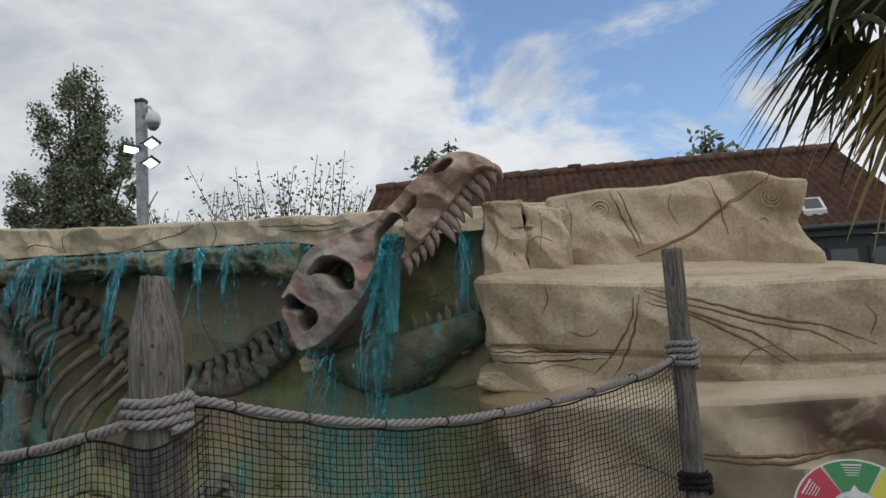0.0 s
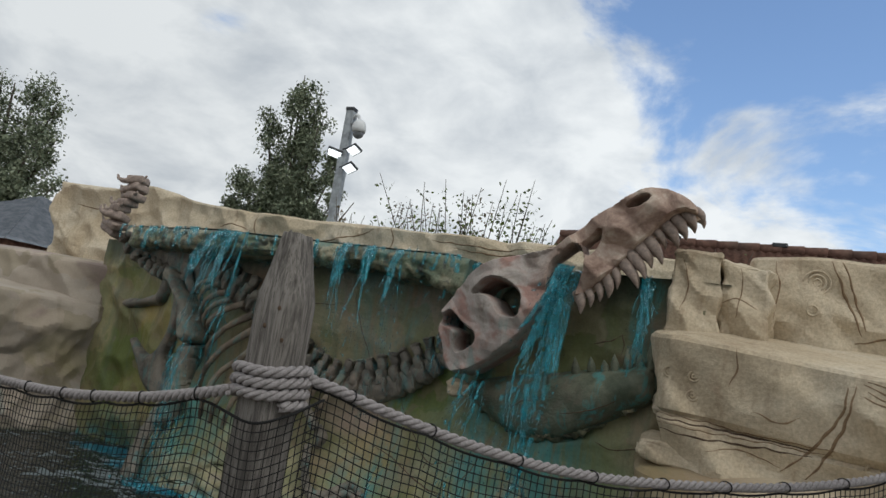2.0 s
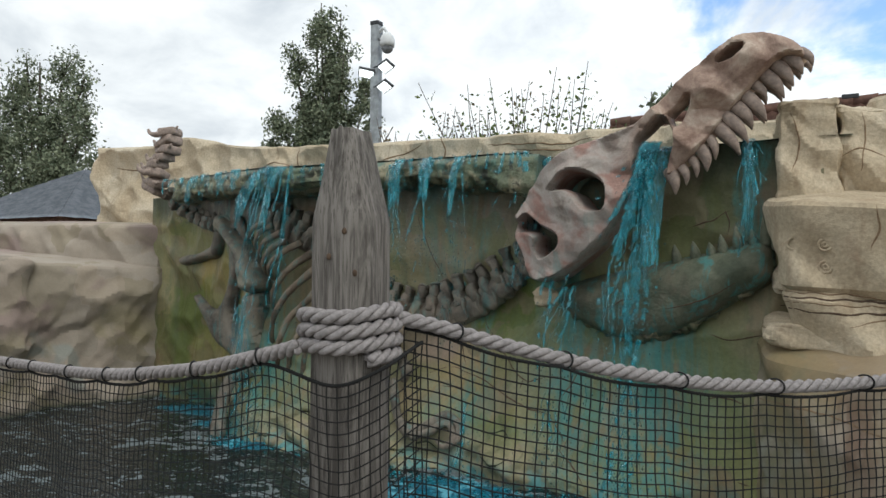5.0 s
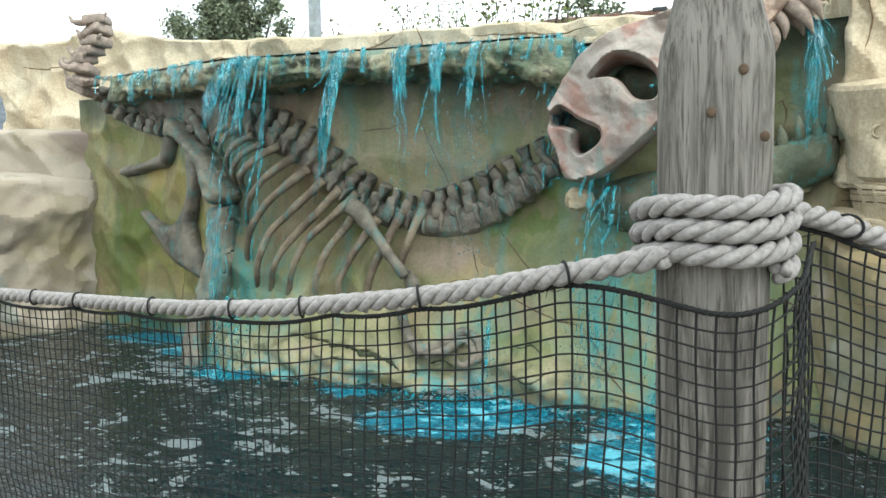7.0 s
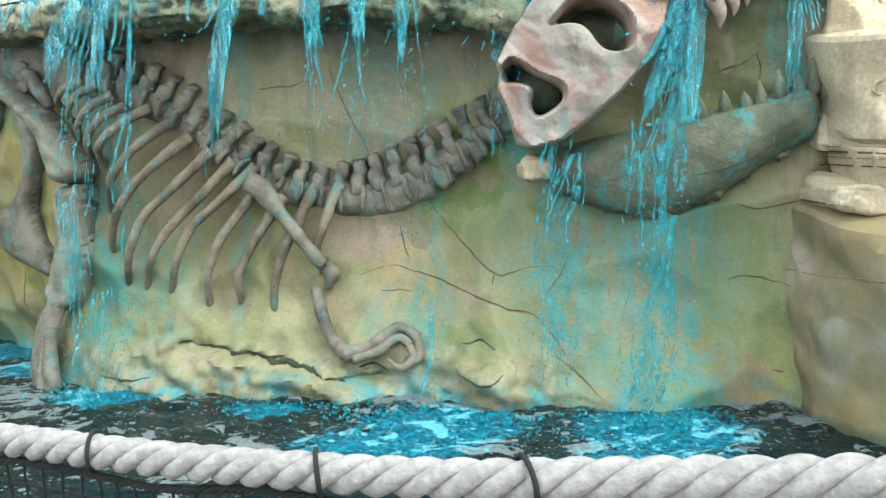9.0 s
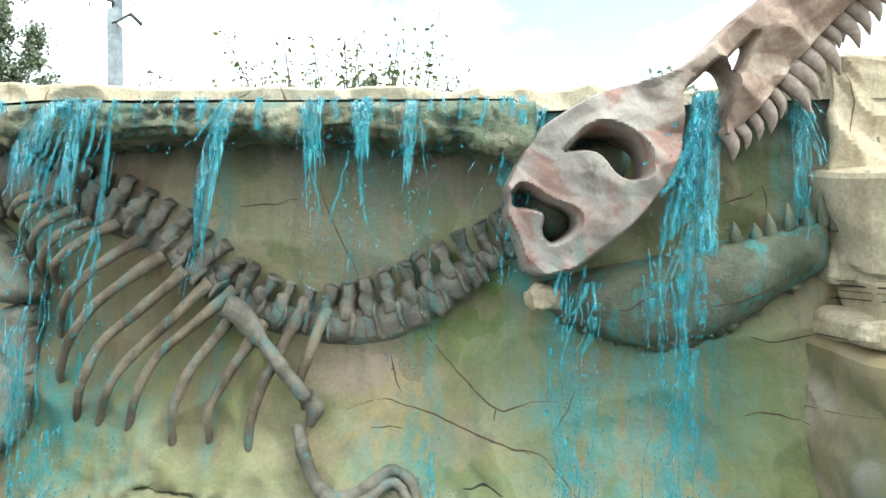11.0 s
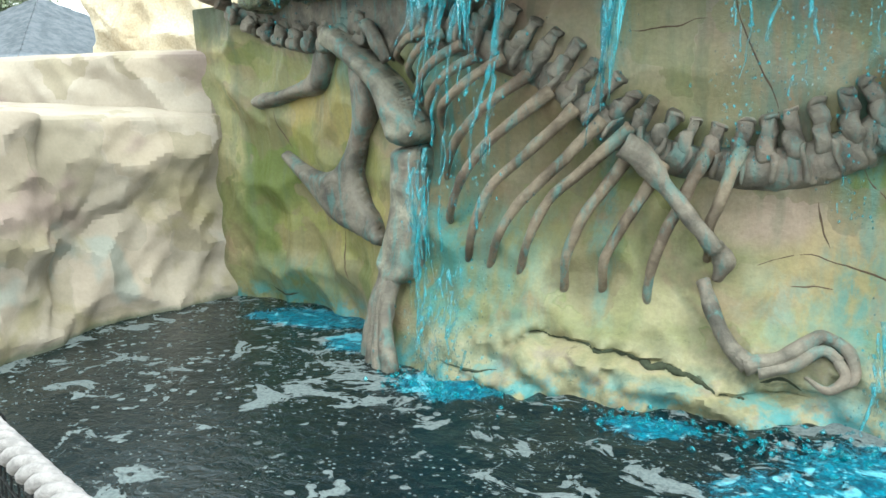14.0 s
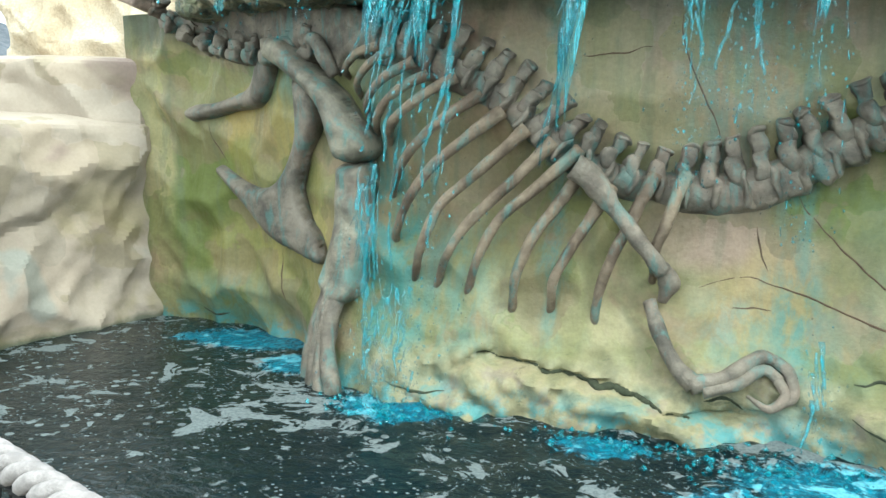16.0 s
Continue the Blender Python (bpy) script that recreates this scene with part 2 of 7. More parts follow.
def mural_material():
    """The painted relief wall: hand-laid fields of ochre, olive, sand and pink, with teal water stains."""
    a = Mat("painted_relief_render", 0.62, spec=0.4)
    x = a.xyz()
    wob = a.noise(1.9, 5, 0.6, 0.5)
    c = a.ramp(a.noise(0.9, 4, 0.55, 0.5), (0.34, (0.155, 0.151, 0.061)), (0.5, (0.211, 0.197, 0.096)), (0.66, (0.248, 0.225, 0.130)))
    # broad fields of paint: x, z, half width, half height, amount, colour
    for cx, cz, rx, rz, amt, col in (
            (-3.0, 1.95, 1.7, 0.42, 0.85, (0.236, 0.198, 0.152)), (-2.75, 1.38, 0.55, 0.22, 0.8, (0.370, 0.315, 0.191)), (-3.3, 1.62, 0.45, 0.22, 0.6, (0.326, 0.266, 0.200)),
            (-3.75, 0.85, 0.8, 0.42, 0.8, (0.141, 0.139, 0.045)), (-3.6, 0.34, 0.9, 0.18, 0.7, (0.260, 0.234, 0.122)), (-4.05, 0.45, 0.35, 0.45, 0.6, (0.180, 0.189, 0.088)),
            (-2.55, 0.82, 0.42, 0.30, 0.75, (0.327, 0.228, 0.181)), (-1.85, 1.02, 0.50, 0.34, 0.9, (0.126, 0.158, 0.032)), (-2.05, 0.45, 0.62, 0.26, 0.85, (0.324, 0.249, 0.124)),
            (-2.35, 0.12, 0.55, 0.22, 0.6, (0.217, 0.221, 0.111)), (-1.15, 0.55, 0.75, 0.50, 0.85, (0.103, 0.150, 0.077)), (-0.45, 0.45, 0.45, 0.45, 0.7, (0.165, 0.190, 0.086)),
            (-0.55, 0.05, 0.5, 0.22, 0.7, (0.252, 0.252, 0.096)), (-0.75, 1.72, 0.55, 0.34, 0.85, (0.160, 0.131, 0.072)), (-0.35, 1.85, 0.28, 0.4, 0.7, (0.123, 0.107, 0.073)), (-1.35, 0.86, 0.3, 0.18, 0.6, (0.167, 0.177, 0.061)),
            (-6.05, 0.85, 0.6, 0.95, 0.9, (0.125, 0.156, 0.036)), (-5.5, 1.30, 0.38, 0.30, 0.85, (0.339, 0.253, 0.088)), (-5.75, 0.45, 0.42, 0.22, 0.7, (0.293, 0.265, 0.096)), (-5.35, 0.55, 0.25, 0.35, 0.8, (0.332, 0.288, 0.100)),
            (-5.6, 1.05, 0.25, 0.2, 0.6, (0.143, 0.170, 0.041)), (-6.55, 1.0, 0.14, 1.0, 0.85, (0.340, 0.296, 0.144)), (-6.1, 1.7, 0.45, 0.22, 0.6, (0.220, 0.208, 0.077)), (-5.9, 0.10, 0.6, 0.16, 0.6, (0.290, 0.279, 0.136)), (-4.95, 0.55, 0.16, 0.6, 0.8, (0.351, 0.296, 0.110))):
        c = a.mix(a.field(cx, cz, rx, rz, wob, amt), c, col)
    # smaller brushed patches with firmer edges
    cells = a.tones(2.6, 0.32)
    c = a.mix(a.range(cells[0], 0.64, 0.70, 0.0, 0.45), c, (0.095, 0.122, 0.030))
    c = a.mix(a.range(cells[1], 0.66, 0.72, 0.0, 0.40), c, (0.280, 0.241, 0.139))
    c = a.mix(a.range(cells[2], 0.64, 0.72, 0.0, 0.40), c, (0.226, 0.153, 0.109))
    rosy = a.range(a.noise(2.3, 4, 0.55, 0.6), 0.54, 0.66, 0.0, 0.45)
    c = a.mix(rosy, c, (0.234, 0.148, 0.097))
    film = a.range(a.noise(1.4, 5, 0.6, 0.4, a.scaled(1.3, 1.3, 0.7)), 0.44, 0.62, 0.0, 0.3)
    c = a.mix(film, c, (0.127, 0.162, 0.050))
    # dark green growth under the ledge, with the ledge's shade painted in
    ledge_shade = a.range(a.math("ADD", x["Z"], a.math("MULTIPLY", a.noise(3.6, 6, 0.65, 0.3, a.scaled(1.6, 1.6, 0.6)), 0.55)), 2.08, 2.34, 0.0, 0.85)
    c = a.mix(ledge_shade, c, (0.05, 0.062, 0.038))
    runs = a.range(a.noise(2.4, 5, 0.6, 0.3, a.scaled(3.2, 3.2, 0.22)), 0.50, 0.66, 0.0, 0.42)
    c = a.mix(a.math("MULTIPLY", runs, a.range(x["Z"], 0.2, 1.3, 0.5, 1.0)), c, (0.092, 0.123, 0.073))
    # teal stains where the falls run down the wall: x, half width, amount, top, bottom
    thread = a.range(a.noise(4.5, 7, 0.66, 0.25, a.scaled(3.0, 3.0, 0.30)), 0.36, 0.62)
    side = a.math("MULTIPLY", a.math("SUBTRACT", a.noise(4, 5), 0.5), 0.4)
    for cx, half, amt, top, low in ((-4.32, 0.30, 0.85, 2.2, -0.4), (-1.52, 0.26, 0.9, 2.2, 0.9), (-1.42, 0.20, 0.8, 1.15, -0.3), (-0.82, 0.36, 0.85, 1.1, -0.4), (-0.22, 0.12, 0.95, 2.2, 1.3), (-2.55, 0.28, 0.45, 2.2, 0.9), (-2.2, 0.16, 0.55, 2.2, -0.2), (-3.35, 0.10, 0.6, 2.2, 0.1), (-5.3, 0.4, 0.5, 2.2, 1.4), (-1.1, 0.9, 0.5, 0.9, -0.4), (-4.0, 0.5, 0.5, 0.7, -0.4), (-2.3, 0.5, 0.45, 0.4, -0.4), (-5.9, 0.7, 0.5, 0.15, -0.4)):
        d = a.math("ABSOLUTE", a.math("SUBTRACT", a.math("ADD", x["X"], side), cx))
        f = a.math("MULTIPLY", a.range(d, half, half * 0.2, 0.0, amt), thread)
        f = a.math("MULTIPLY", f, a.math("MULTIPLY", a.range(x["Z"], top + 0.15, top - 0.05), a.range(x["Z"], low - 0.1, low + 0.3)))
        c = a.mix(f, c, (0.055, 0.205, 0.185))
    # the crumbling cream bank at the foot
    low = a.math("MULTIPLY", a.range(a.math("ADD", x["Z"], a.math("MULTIPLY", wob, 0.25)), 0.30, 0.16, 0.0, 0.8), a.range(x["X"], -4.7, -4.4))
    c = a.mix(a.math("MULTIPLY", low, a.range(x["X"], -1.2, -1.6)), c, a.ramp(a.noise(5.5, 5, 0.6, 0.3), (0.36, (0.120, 0.118, 0.070)), (0.47, (0.215, 0.200, 0.115)), (0.56, (0.285, 0.250, 0.145)), (0.66, (0.235, 0.190, 0.140))))
    scurf = a.math("MULTIPLY", a.range(x["Z"], 0.24, 0.05, 0.0, 0.8), a.range(a.noise(6, 7, 0.72, 0.8, a.scaled(0.7, 1, 1.8)), 0.60, 0.66, 0.0, 0.7))
    c = a.mix(a.math("MULTIPLY", scurf, a.range(x["X"], -4.6, -4.2)), c, (0.06, 0.065, 0.03))
    splash = a.math("MULTIPLY", a.range(x["Z"], 0.05, -0.14, 0.0, 0.8), a.range(a.noise(6, 5, 0.65), 0.44, 0.60))
    c = a.mix(splash, c, (0.05, 0.24, 0.26))
    grain = a.noise(38, 6, 0.7)
    c = a.mix(0.3, c, a.ramp(grain, (0.35, (0.5, 0.5, 0.5)), (0.65, (1.15, 1.15, 1.15))), "MULTIPLY")
    p = a.bump(a.noise(7, 6, 0.62), 0.4, 0.03)
    a.bump(grain, 0.4, 0.008, p)
    return a.done(c, a.range(thread, 0.0, 1.0, 0.72, 0.45))


def bone_material(name, dark, light, teal_amount):
    a = Mat(name, 0.65, spec=0.35)
    c = a.mix(a.range(a.noise(4.5, 5, 0.6, 0.4), 0.35, 0.66), dark, light)
    pink = a.range(a.noise(3.1, 4, 0.6, 0.5), 0.52, 0.66, 0.0, 0.3)
    c = a.mix(pink, c, (0.25, 0.175, 0.135))
    teal = a.range(a.noise(5.5, 6, 0.65, 0.4, a.scaled(2.0, 2.0, 0.6)), 0.50, 0.64, 0.0, teal_amount)
    c = a.mix(teal, c, (0.07, 0.22, 0.21))
    pit = a.noise(60, 5, 0.7)
    c = a.mix(0.25, c, a.ramp(pit, (0.35, (0.5, 0.5, 0.5)), (0.6, (1.1, 1.1, 1.1))), "MULTIPLY")
    p = a.bump(a.noise(11, 6, 0.65), 0.7, 0.03)
    a.bump(pit, 0.45, 0.007, p)
    return a.done(c)


def skull_material():
    a = Mat("skull_paint", 0.7, spec=0.3)
    x = a.xyz()
    pale = a.ramp(a.noise(4.0, 5, 0.6, 0.5), (0.33, (0.215, 0.172, 0.145)), (0.45, (0.375, 0.332, 0.295)), (0.53, (0.35, 0.282, 0.25)), (0.62, (0.30, 0.178, 0.146)))
    brown = a.ramp(a.noise(5.0, 6, 0.65, 0.4), (0.35, (0.20, 0.125, 0.095)), (0.5, (0.36, 0.255, 0.20)), (0.66, (0.56, 0.465, 0.375)))
    f = a.range(a.math("ADD", x["X"], a.math("MULTIPLY", a.math("SUBTRACT", a.noise(3, 4), 0.5), 0.5)), -1.05, -0.70)
    c = a.mix(f, pale, brown)
    teal = a.range(a.noise(3.4, 5, 0.6, 0.3, a.scaled(2.0, 2.0, 0.6)), 0.56, 0.68, 0.0, 0.5)
    c = a.mix(a.math("MULTIPLY", teal, a.range(x["Z"], 1.9, 1.4)), c, (0.08, 0.22, 0.21))
    pit = a.noise(55, 5, 0.7)
    c = a.mix(0.25, c, a.ramp(pit, (0.35, (0.5, 0.5, 0.5)), (0.6, (1.1, 1.1, 1.1))), "MULTIPLY")
    p = a.bump(a.noise(12, 5, 0.6), 0.45, 0.025)
    a.bump(pit, 0.3, 0.005, p)
    return a.done(c)


def lip_material():
    a = Mat("wet_crusted_stone", 0.5, spec=0.5)
    x = a.xyz()
    c = a.ramp(a.noise(3.2, 6, 0.62, 0.5, a.scaled(1.0, 1.0, 2.0)), (0.36, (0.05, 0.055, 0.038)), (0.46, (0.15, 0.145, 0.085)), (0.54, (0.30, 0.265, 0.165)), (0.66, (0.40, 0.355, 0.25)))
    green = a.range(a.noise(2.6, 5, 0.6, 0.4), 0.47, 0.60, 0.0, 0.75)
    c = a.mix(green, c, (0.12, 0.165, 0.10))
    dark = a.range(a.noise(9, 7, 0.72, 0.6), 0.51, 0.60, 0.0, 0.88)
    c = a.mix(dark, c, (0.03, 0.032, 0.022))
    teal = a.range(a.noise(3.8, 5, 0.6, 0.3, a.scaled(2.0, 2.0, 0.5)), 0.53, 0.66, 0.0, 0.6)
    c = a.mix(teal, c, (0.035, 0.17, 0.155))
    p = a.bump(a.noise(20, 6, 0.7, 0.5), 0.9, 0.03)
    a.bump(a.noise(80, 4, 0.7), 0.4, 0.006, p)
    return a.done(c)


def water_material():
    a = Mat("dyed_pool_water", 0.07, spec=0.32)
    x = a.xyz()
    c = a.mix(a.noise(0.8, 3), (0.0012, 0.006, 0.008), (0.0025, 0.013, 0.018))
    # aerated dyed water under the falls and along the wall
    cy = 0.0
    for px, py, rx, ry in ((-4.15, 5.62, 0.42, 0.30), (-3.05, 5.42, 0.30, 0.16), (-2.05, 5.25, 0.65, 0.36), (-0.95, 5.25, 0.6, 0.42), (-5.6, 6.50, 0.75, 0.30), (-1.0, 4.75, 0.6, 0.45), (-2.3, 4.95, 0.6, 0.3), (-5.0, 6.1, 0.3, 0.25)):
        dx = a.math("DIVIDE", a.math("SUBTRACT", x["X"], px), rx)
        dy = a.math("DIVIDE", a.math("SUBTRACT", x["Y"], py), ry)
        r = a.math("SQRT", a.math("ADD", a.math("MULTIPLY", dx, dx), a.math("MULTIPLY", dy, dy)))
        g = a.range(r, 1.5, 0.25)
        cy = g if cy == 0.0 else a.math("MAXIMUM", cy, g)
    br = a.noise(14, 9, 0.76, 0.7)
    cyan = a.range(a.math("ADD", a.math("MULTIPLY", cy, 0.60), a.math("MULTIPLY", br, 1.1)), 0.88, 1.06)
    c = a.mix(cyan, c, a.mix(a.range(a.noise(30, 7, 0.75), 0.42, 0.64), (0.002, 0.055, 0.095), (0.014, 0.22, 0.32)))
    # floating foam: drifts of froth torn into rafts, with loose round flecks between them
    flow = a.scaled(1.0, 1.35, 1.0)
    drift = a.noise(0.9, 3, 0.5, 0.8, flow)
    raft = a.noise(3.4, 6, 0.62, 1.1, flow)
    torn = a.voronoi(13.0, "DISTANCE_TO_EDGE", flow)
    foam = a.range(a.math("SUBTRACT", a.math("ADD", raft, a.math("MULTIPLY", drift, 0.55)), a.math("MULTIPLY", torn, 0.12)), 0.830, 0.862)
    dots = a.range(a.voronoi(9.0, "F1", a.scaled(1.0, 1.25, 1.0)), 0.24, 0.18)
    dots = a.math("MULTIPLY", dots, a.range(a.noise(1.7, 3, 0.5), 0.50, 0.56))
    small = a.math("MULTIPLY", a.range(a.voronoi(23.0, "F1", flow), 0.22, 0.15), a.range(a.noise(2.2, 4, 0.6), 0.47, 0.55))
    speck = a.math("MULTIPLY", a.range(a.noise(34, 5, 0.7, 0.4), 0.58, 0.64), a.range(a.math("ADD", a.noise(3.0, 4, 0.6, 0.8), a.math("MULTIPLY", cy, 0.20)), 0.48, 0.62))
    foam = a.math("MAXIMUM", a.math("MAXIMUM", foam, a.math("MAXIMUM", dots, small)), speck)
    bubbly = a.range(a.noise(55, 4, 0.7), 0.35, 0.6, 0.55, 1.0)
    c = a.mix(a.math("MULTIPLY", foam, a.math("MULTIPLY", bubbly, 0.9)), c, a.mix(cyan, (0.17, 0.20, 0.205), (0.14, 0.43, 0.53)))
    rip = a.noise(9, 4, 0.6, 0.6, a.scaled(1.0, 1.6, 1.0))
    p = a.bump(rip, 0.4, 0.035)
    p = a.bump(a.noise(42, 4, 0.6), 0.25, 0.006, p)
    a.bump(a.math("MAXIMUM", foam, a.math("MULTIPLY", cyan, br)), 0.5, 0.02, p)
    return a.done(c, a.math("MAXIMUM", a.math("MULTIPLY", foam, 0.7), a.math("MAXIMUM", a.math("MULTIPLY", cyan, 0.4), 0.06)))


def fall_material():
    a = Mat("falling_dyed_water", 0.12, spec=0.6)
    f = a.noise(26, 5, 0.72, 0.4, a.scaled(1.3, 1.3, 0.5))
    a.b.inputs["Transmission Weight"].default_value = 0.2
    a.put(a.b.inputs["Alpha"], a.range(f, 0.36, 0.64, 0.03, 0.60))
    a.bump(f, 0.6, 0.01)
    return a.done(a.ramp(f, (0.38, (0.005, 0.13, 0.175)), (0.56, (0.02, 0.33, 0.405)), (0.74, (0.22, 0.60, 0.67))))


def sheet_material():
    a = Mat("clear_dyed_sheet", 0.08, spec=0.6)
    f = a.noise(9, 6, 0.68, 0.5, a.scaled(5.0, 5.0, 0.55))
    a.b.inputs["Transmission Weight"].default_value = 0.2
    a.put(a.b.inputs["Alpha"], a.range(f, 0.40, 0.66, 0.05, 0.70))
    a.bump(f, 0.7, 0.012)
    return a.done(a.ramp(f, (0.38, (0.008, 0.18, 0.23)), (0.55, (0.03, 0.36, 0.44)), (0.72, (0.25, 0.64, 0.70))))


def wood_material(name, dark, light):
    a = Mat(name, 0.85, spec=0.2)
    g = a.noise(7, 6, 0.65, 2.2, a.scaled(4, 4, 0.45))
    c = a.mix(a.range(g, 0.33, 0.66), dark, light)
    fine = a.noise(60, 5, 0.7, 0.3, a.scaled(4, 4, 0.16))
    c = a.mix(a.range(fine, 0.50, 0.66, 0.0, 0.75), c, (0.045, 0.038, 0.032))
    p = a.bump(g, 0.35, 0.008)
    a.bump(fine, 0.5, 0.004, p)
    return a.done(c)


def simple(name, colour, rough=0.6, metal=0.0, scale=20.0, var=0.25, bump=0.15, spec=0.4):
    a = Mat(name, rough, metal, spec)
    f = a.noise(scale, 5, 0.6)
    c = a.mix(a.range(f, 0.3, 0.7), tuple(v * (1 - var) for v in colour), tuple(min(1, v * (1 + var)) for v in colour))
    if bump:
        a.bump(f, bump, 0.01)
    return a.done(c)


def leaf_material(name, dark, light):
    a = Mat(name, 0.6, spec=0.3)
    rnd = a.geo.outputs["Random Per Island"]
    c = a.mix(rnd, dark, light)
    a.b.inputs["Subsurface Weight"].default_value = 0.0
    return a.done(c)


ROCK, SIDE, MURAL = rock_material(), side_rock_material(), mural_material()
BONE = bone_material("bone_paint", (0.080, 0.071, 0.058), (0.225, 0.195, 0.155), 0.45)
LEG = bone_material("leg_paint", (0.115, 0.105, 0.085), (0.275, 0.255, 0.195), 0.6)
RIB = bone_material("rib_paint", (0.085, 0.062, 0.043), (0.235, 0.185, 0.13), 0.5)
SKULL, LIP, WATER, FALL, SHEET = skull_material(), lip_material(), water_material(), fall_material(), sheet_material()
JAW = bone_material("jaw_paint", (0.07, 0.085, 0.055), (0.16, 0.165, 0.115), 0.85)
TOOTH = simple("tooth_paint", (0.26, 0.20, 0.165), 0.6, scale=30)
MOSS = simple("dark_moss", (0.035, 0.042, 0.024), 0.95, scale=40, bump=0.5)
CRACK = simple("crack_paint", (0.085, 0.055, 0.035), 0.9, scale=60)
VINE = simple("root_paint", (0.20, 0.135, 0.08), 0.9, scale=60)
WOOD = wood_material("weathered_oak", (0.085, 0.076, 0.068), (0.225, 0.205, 0.185))
ROPE = simple("pale_rope", (0.27, 0.248, 0.243), 0.95, scale=90, var=0.2, bump=0.4, spec=0.15)
NET = simple("black_twine", (0.007, 0.007, 0.007), 0.8, scale=200)
POLE = simple("galvanised_steel", (0.30, 0.32, 0.33), 0.55, 0.3, scale=8)
WHITE = simple("white_plastic", (0.62, 0.63, 0.63), 0.45, scale=10, var=0.06, bump=0)
DARK = simple("dark_metal", (0.03, 0.032, 0.035), 0.5, scale=10)
LEAF = leaf_material("poplar_leaves", (0.075, 0.10, 0.06), (0.26, 0.29, 0.19))
BUSHLEAF = leaf_material("shrub_leaves", (0.05, 0.08, 0.02), (0.16, 0.20, 0.06))
DRYLEAF = leaf_material("dry_shrub_leaves", (0.10, 0.085, 0.05), (0.19, 0.15, 0.09))
BARK = simple("bark", (0.085, 0.07, 0.055), 0.95, scale=14, bump=0.5)

# ---------------------------------------------------------------- mesh tools


def mesh_of(name, verts, faces, material, smooth=True):
    me = bpy.data.meshes.new(name)
    me.from_pydata([tuple(map(float, v)) for v in verts], [], [tuple(map(int, f)) for f in faces])
    me.materials.append(material)
    if smooth:
        me.shade_smooth()
    me.update()
    return me


def placed(ob):
    """An object's pose in the world, worked out through its parents."""
    return placed(ob.parent) @ ob.matrix_parent_inverse @ ob.matrix_basis if ob.parent else ob.matrix_basis.copy()


def solid(name, vf, material, parent=None, label="", smooth=True):
    """One mesh object from (verts, faces), under a parent or on its own."""
    ob = new(name, mesh_of(name, vf[0], vf[1], material, smooth))
    if parent:
        ob.parent = parent
        ob.matrix_parent_inverse = placed(parent).inverted()
    return tagged(ob, label)


def thing(name, label, category, group="", kind="", at=(0, 0, 0)):
    ob = new(name)
    ob.empty_display_size = 0.1
    ob.location = at
    return tagged(ob, label, category, group, kind)


def join(*parts):
    verts, faces = [], []
    for v, f in parts:
        o = len(verts)
        verts.extend(v)
        faces.extend([tuple(i + o for i in q) for q in f])
    return verts, faces


def spline(pts, n):
    """n points evenly along a smooth line through pts (any number of columns)."""
    p = np.array(pts, float)
    if len(p) < 3:
        t = np.linspace(0, 1, n)[:, None]
        return p[0] * (1 - t) + p[-1] * t
    q = np.vstack([2 * p[0] - p[1], p, 2 * p[-1] - p[-2]])
    out = []
    for i in range(1, len(q) - 2):
        for u in np.linspace(0, 1, 14, endpoint=False):
            a, b, c, d = q[i - 1:i + 3]
            out.append(0.5 * (2 * b + (c - a) * u + (2 * a - 5 * b + 4 * c - d) * u * u + (3 * b - a - 3 * c + d) * u ** 3))
    out.append(p[-1])
    out = np.array(out)
    s = np.r_[0, np.cumsum(np.linalg.norm(np.diff(out[:, :3], axis=0), axis=1))]
    w = np.linspace(0, s[-1], n)
    return np.stack([np.interp(w, s, out[:, k]) for k in range(out.shape[1])], 1)


def tube(pts, radii, sides=8, flat=1.0, caps=True):
    """A tube along pts; flat squeezes it in y."""
    p = np.array(pts, float)
    n = len(p)
    r = np.broadcast_to(np.array(radii, float), (n,))
    tan = np.gradient(p, axis=0)
    tan /= np.linalg.norm(tan, axis=1)[:, None] + 1e-9
    ref = np.array((0.0, 0.0, 1.0)) if abs(tan[0][2]) < 0.9 else np.array((1.0, 0.0, 0.0))
    u = np.cross(tan[0], ref)
    verts = []
    for i in range(n):
        u = u - tan[i] * np.dot(u, tan[i])
        u /= np.linalg.norm(u) + 1e-9
        w = np.cross(tan[i], u)
        for k in range(sides):
            a = 2 * math.pi * k / sides
            d = (u * math.cos(a) + w * math.sin(a)) * r[i]
            d[1] *= flat
            verts.append(p[i] + d)
    faces = [(i * sides + k, i * sides + (k + 1) % sides, (i + 1) * sides + (k + 1) % sides, (i + 1) * sides + k)
             for i in range(n - 1) for k in range(sides)]
    if caps:
        faces += [tuple(range(sides))[::-1], tuple((n - 1) * sides + k for k in range(sides))]
    return [tuple(v) for v in verts], faces


def box(x0, x1, y0, y1, z0, z1):
    v = [(x, y, z) for z in (z0, z1) for y in (y0, y1) for x in (x0, x1)]
    return v, [(0, 2, 3, 1), (4, 5, 7, 6), (0, 1, 5, 4), (2, 6, 7, 3), (0, 4, 6, 2), (1, 3, 7, 5)]


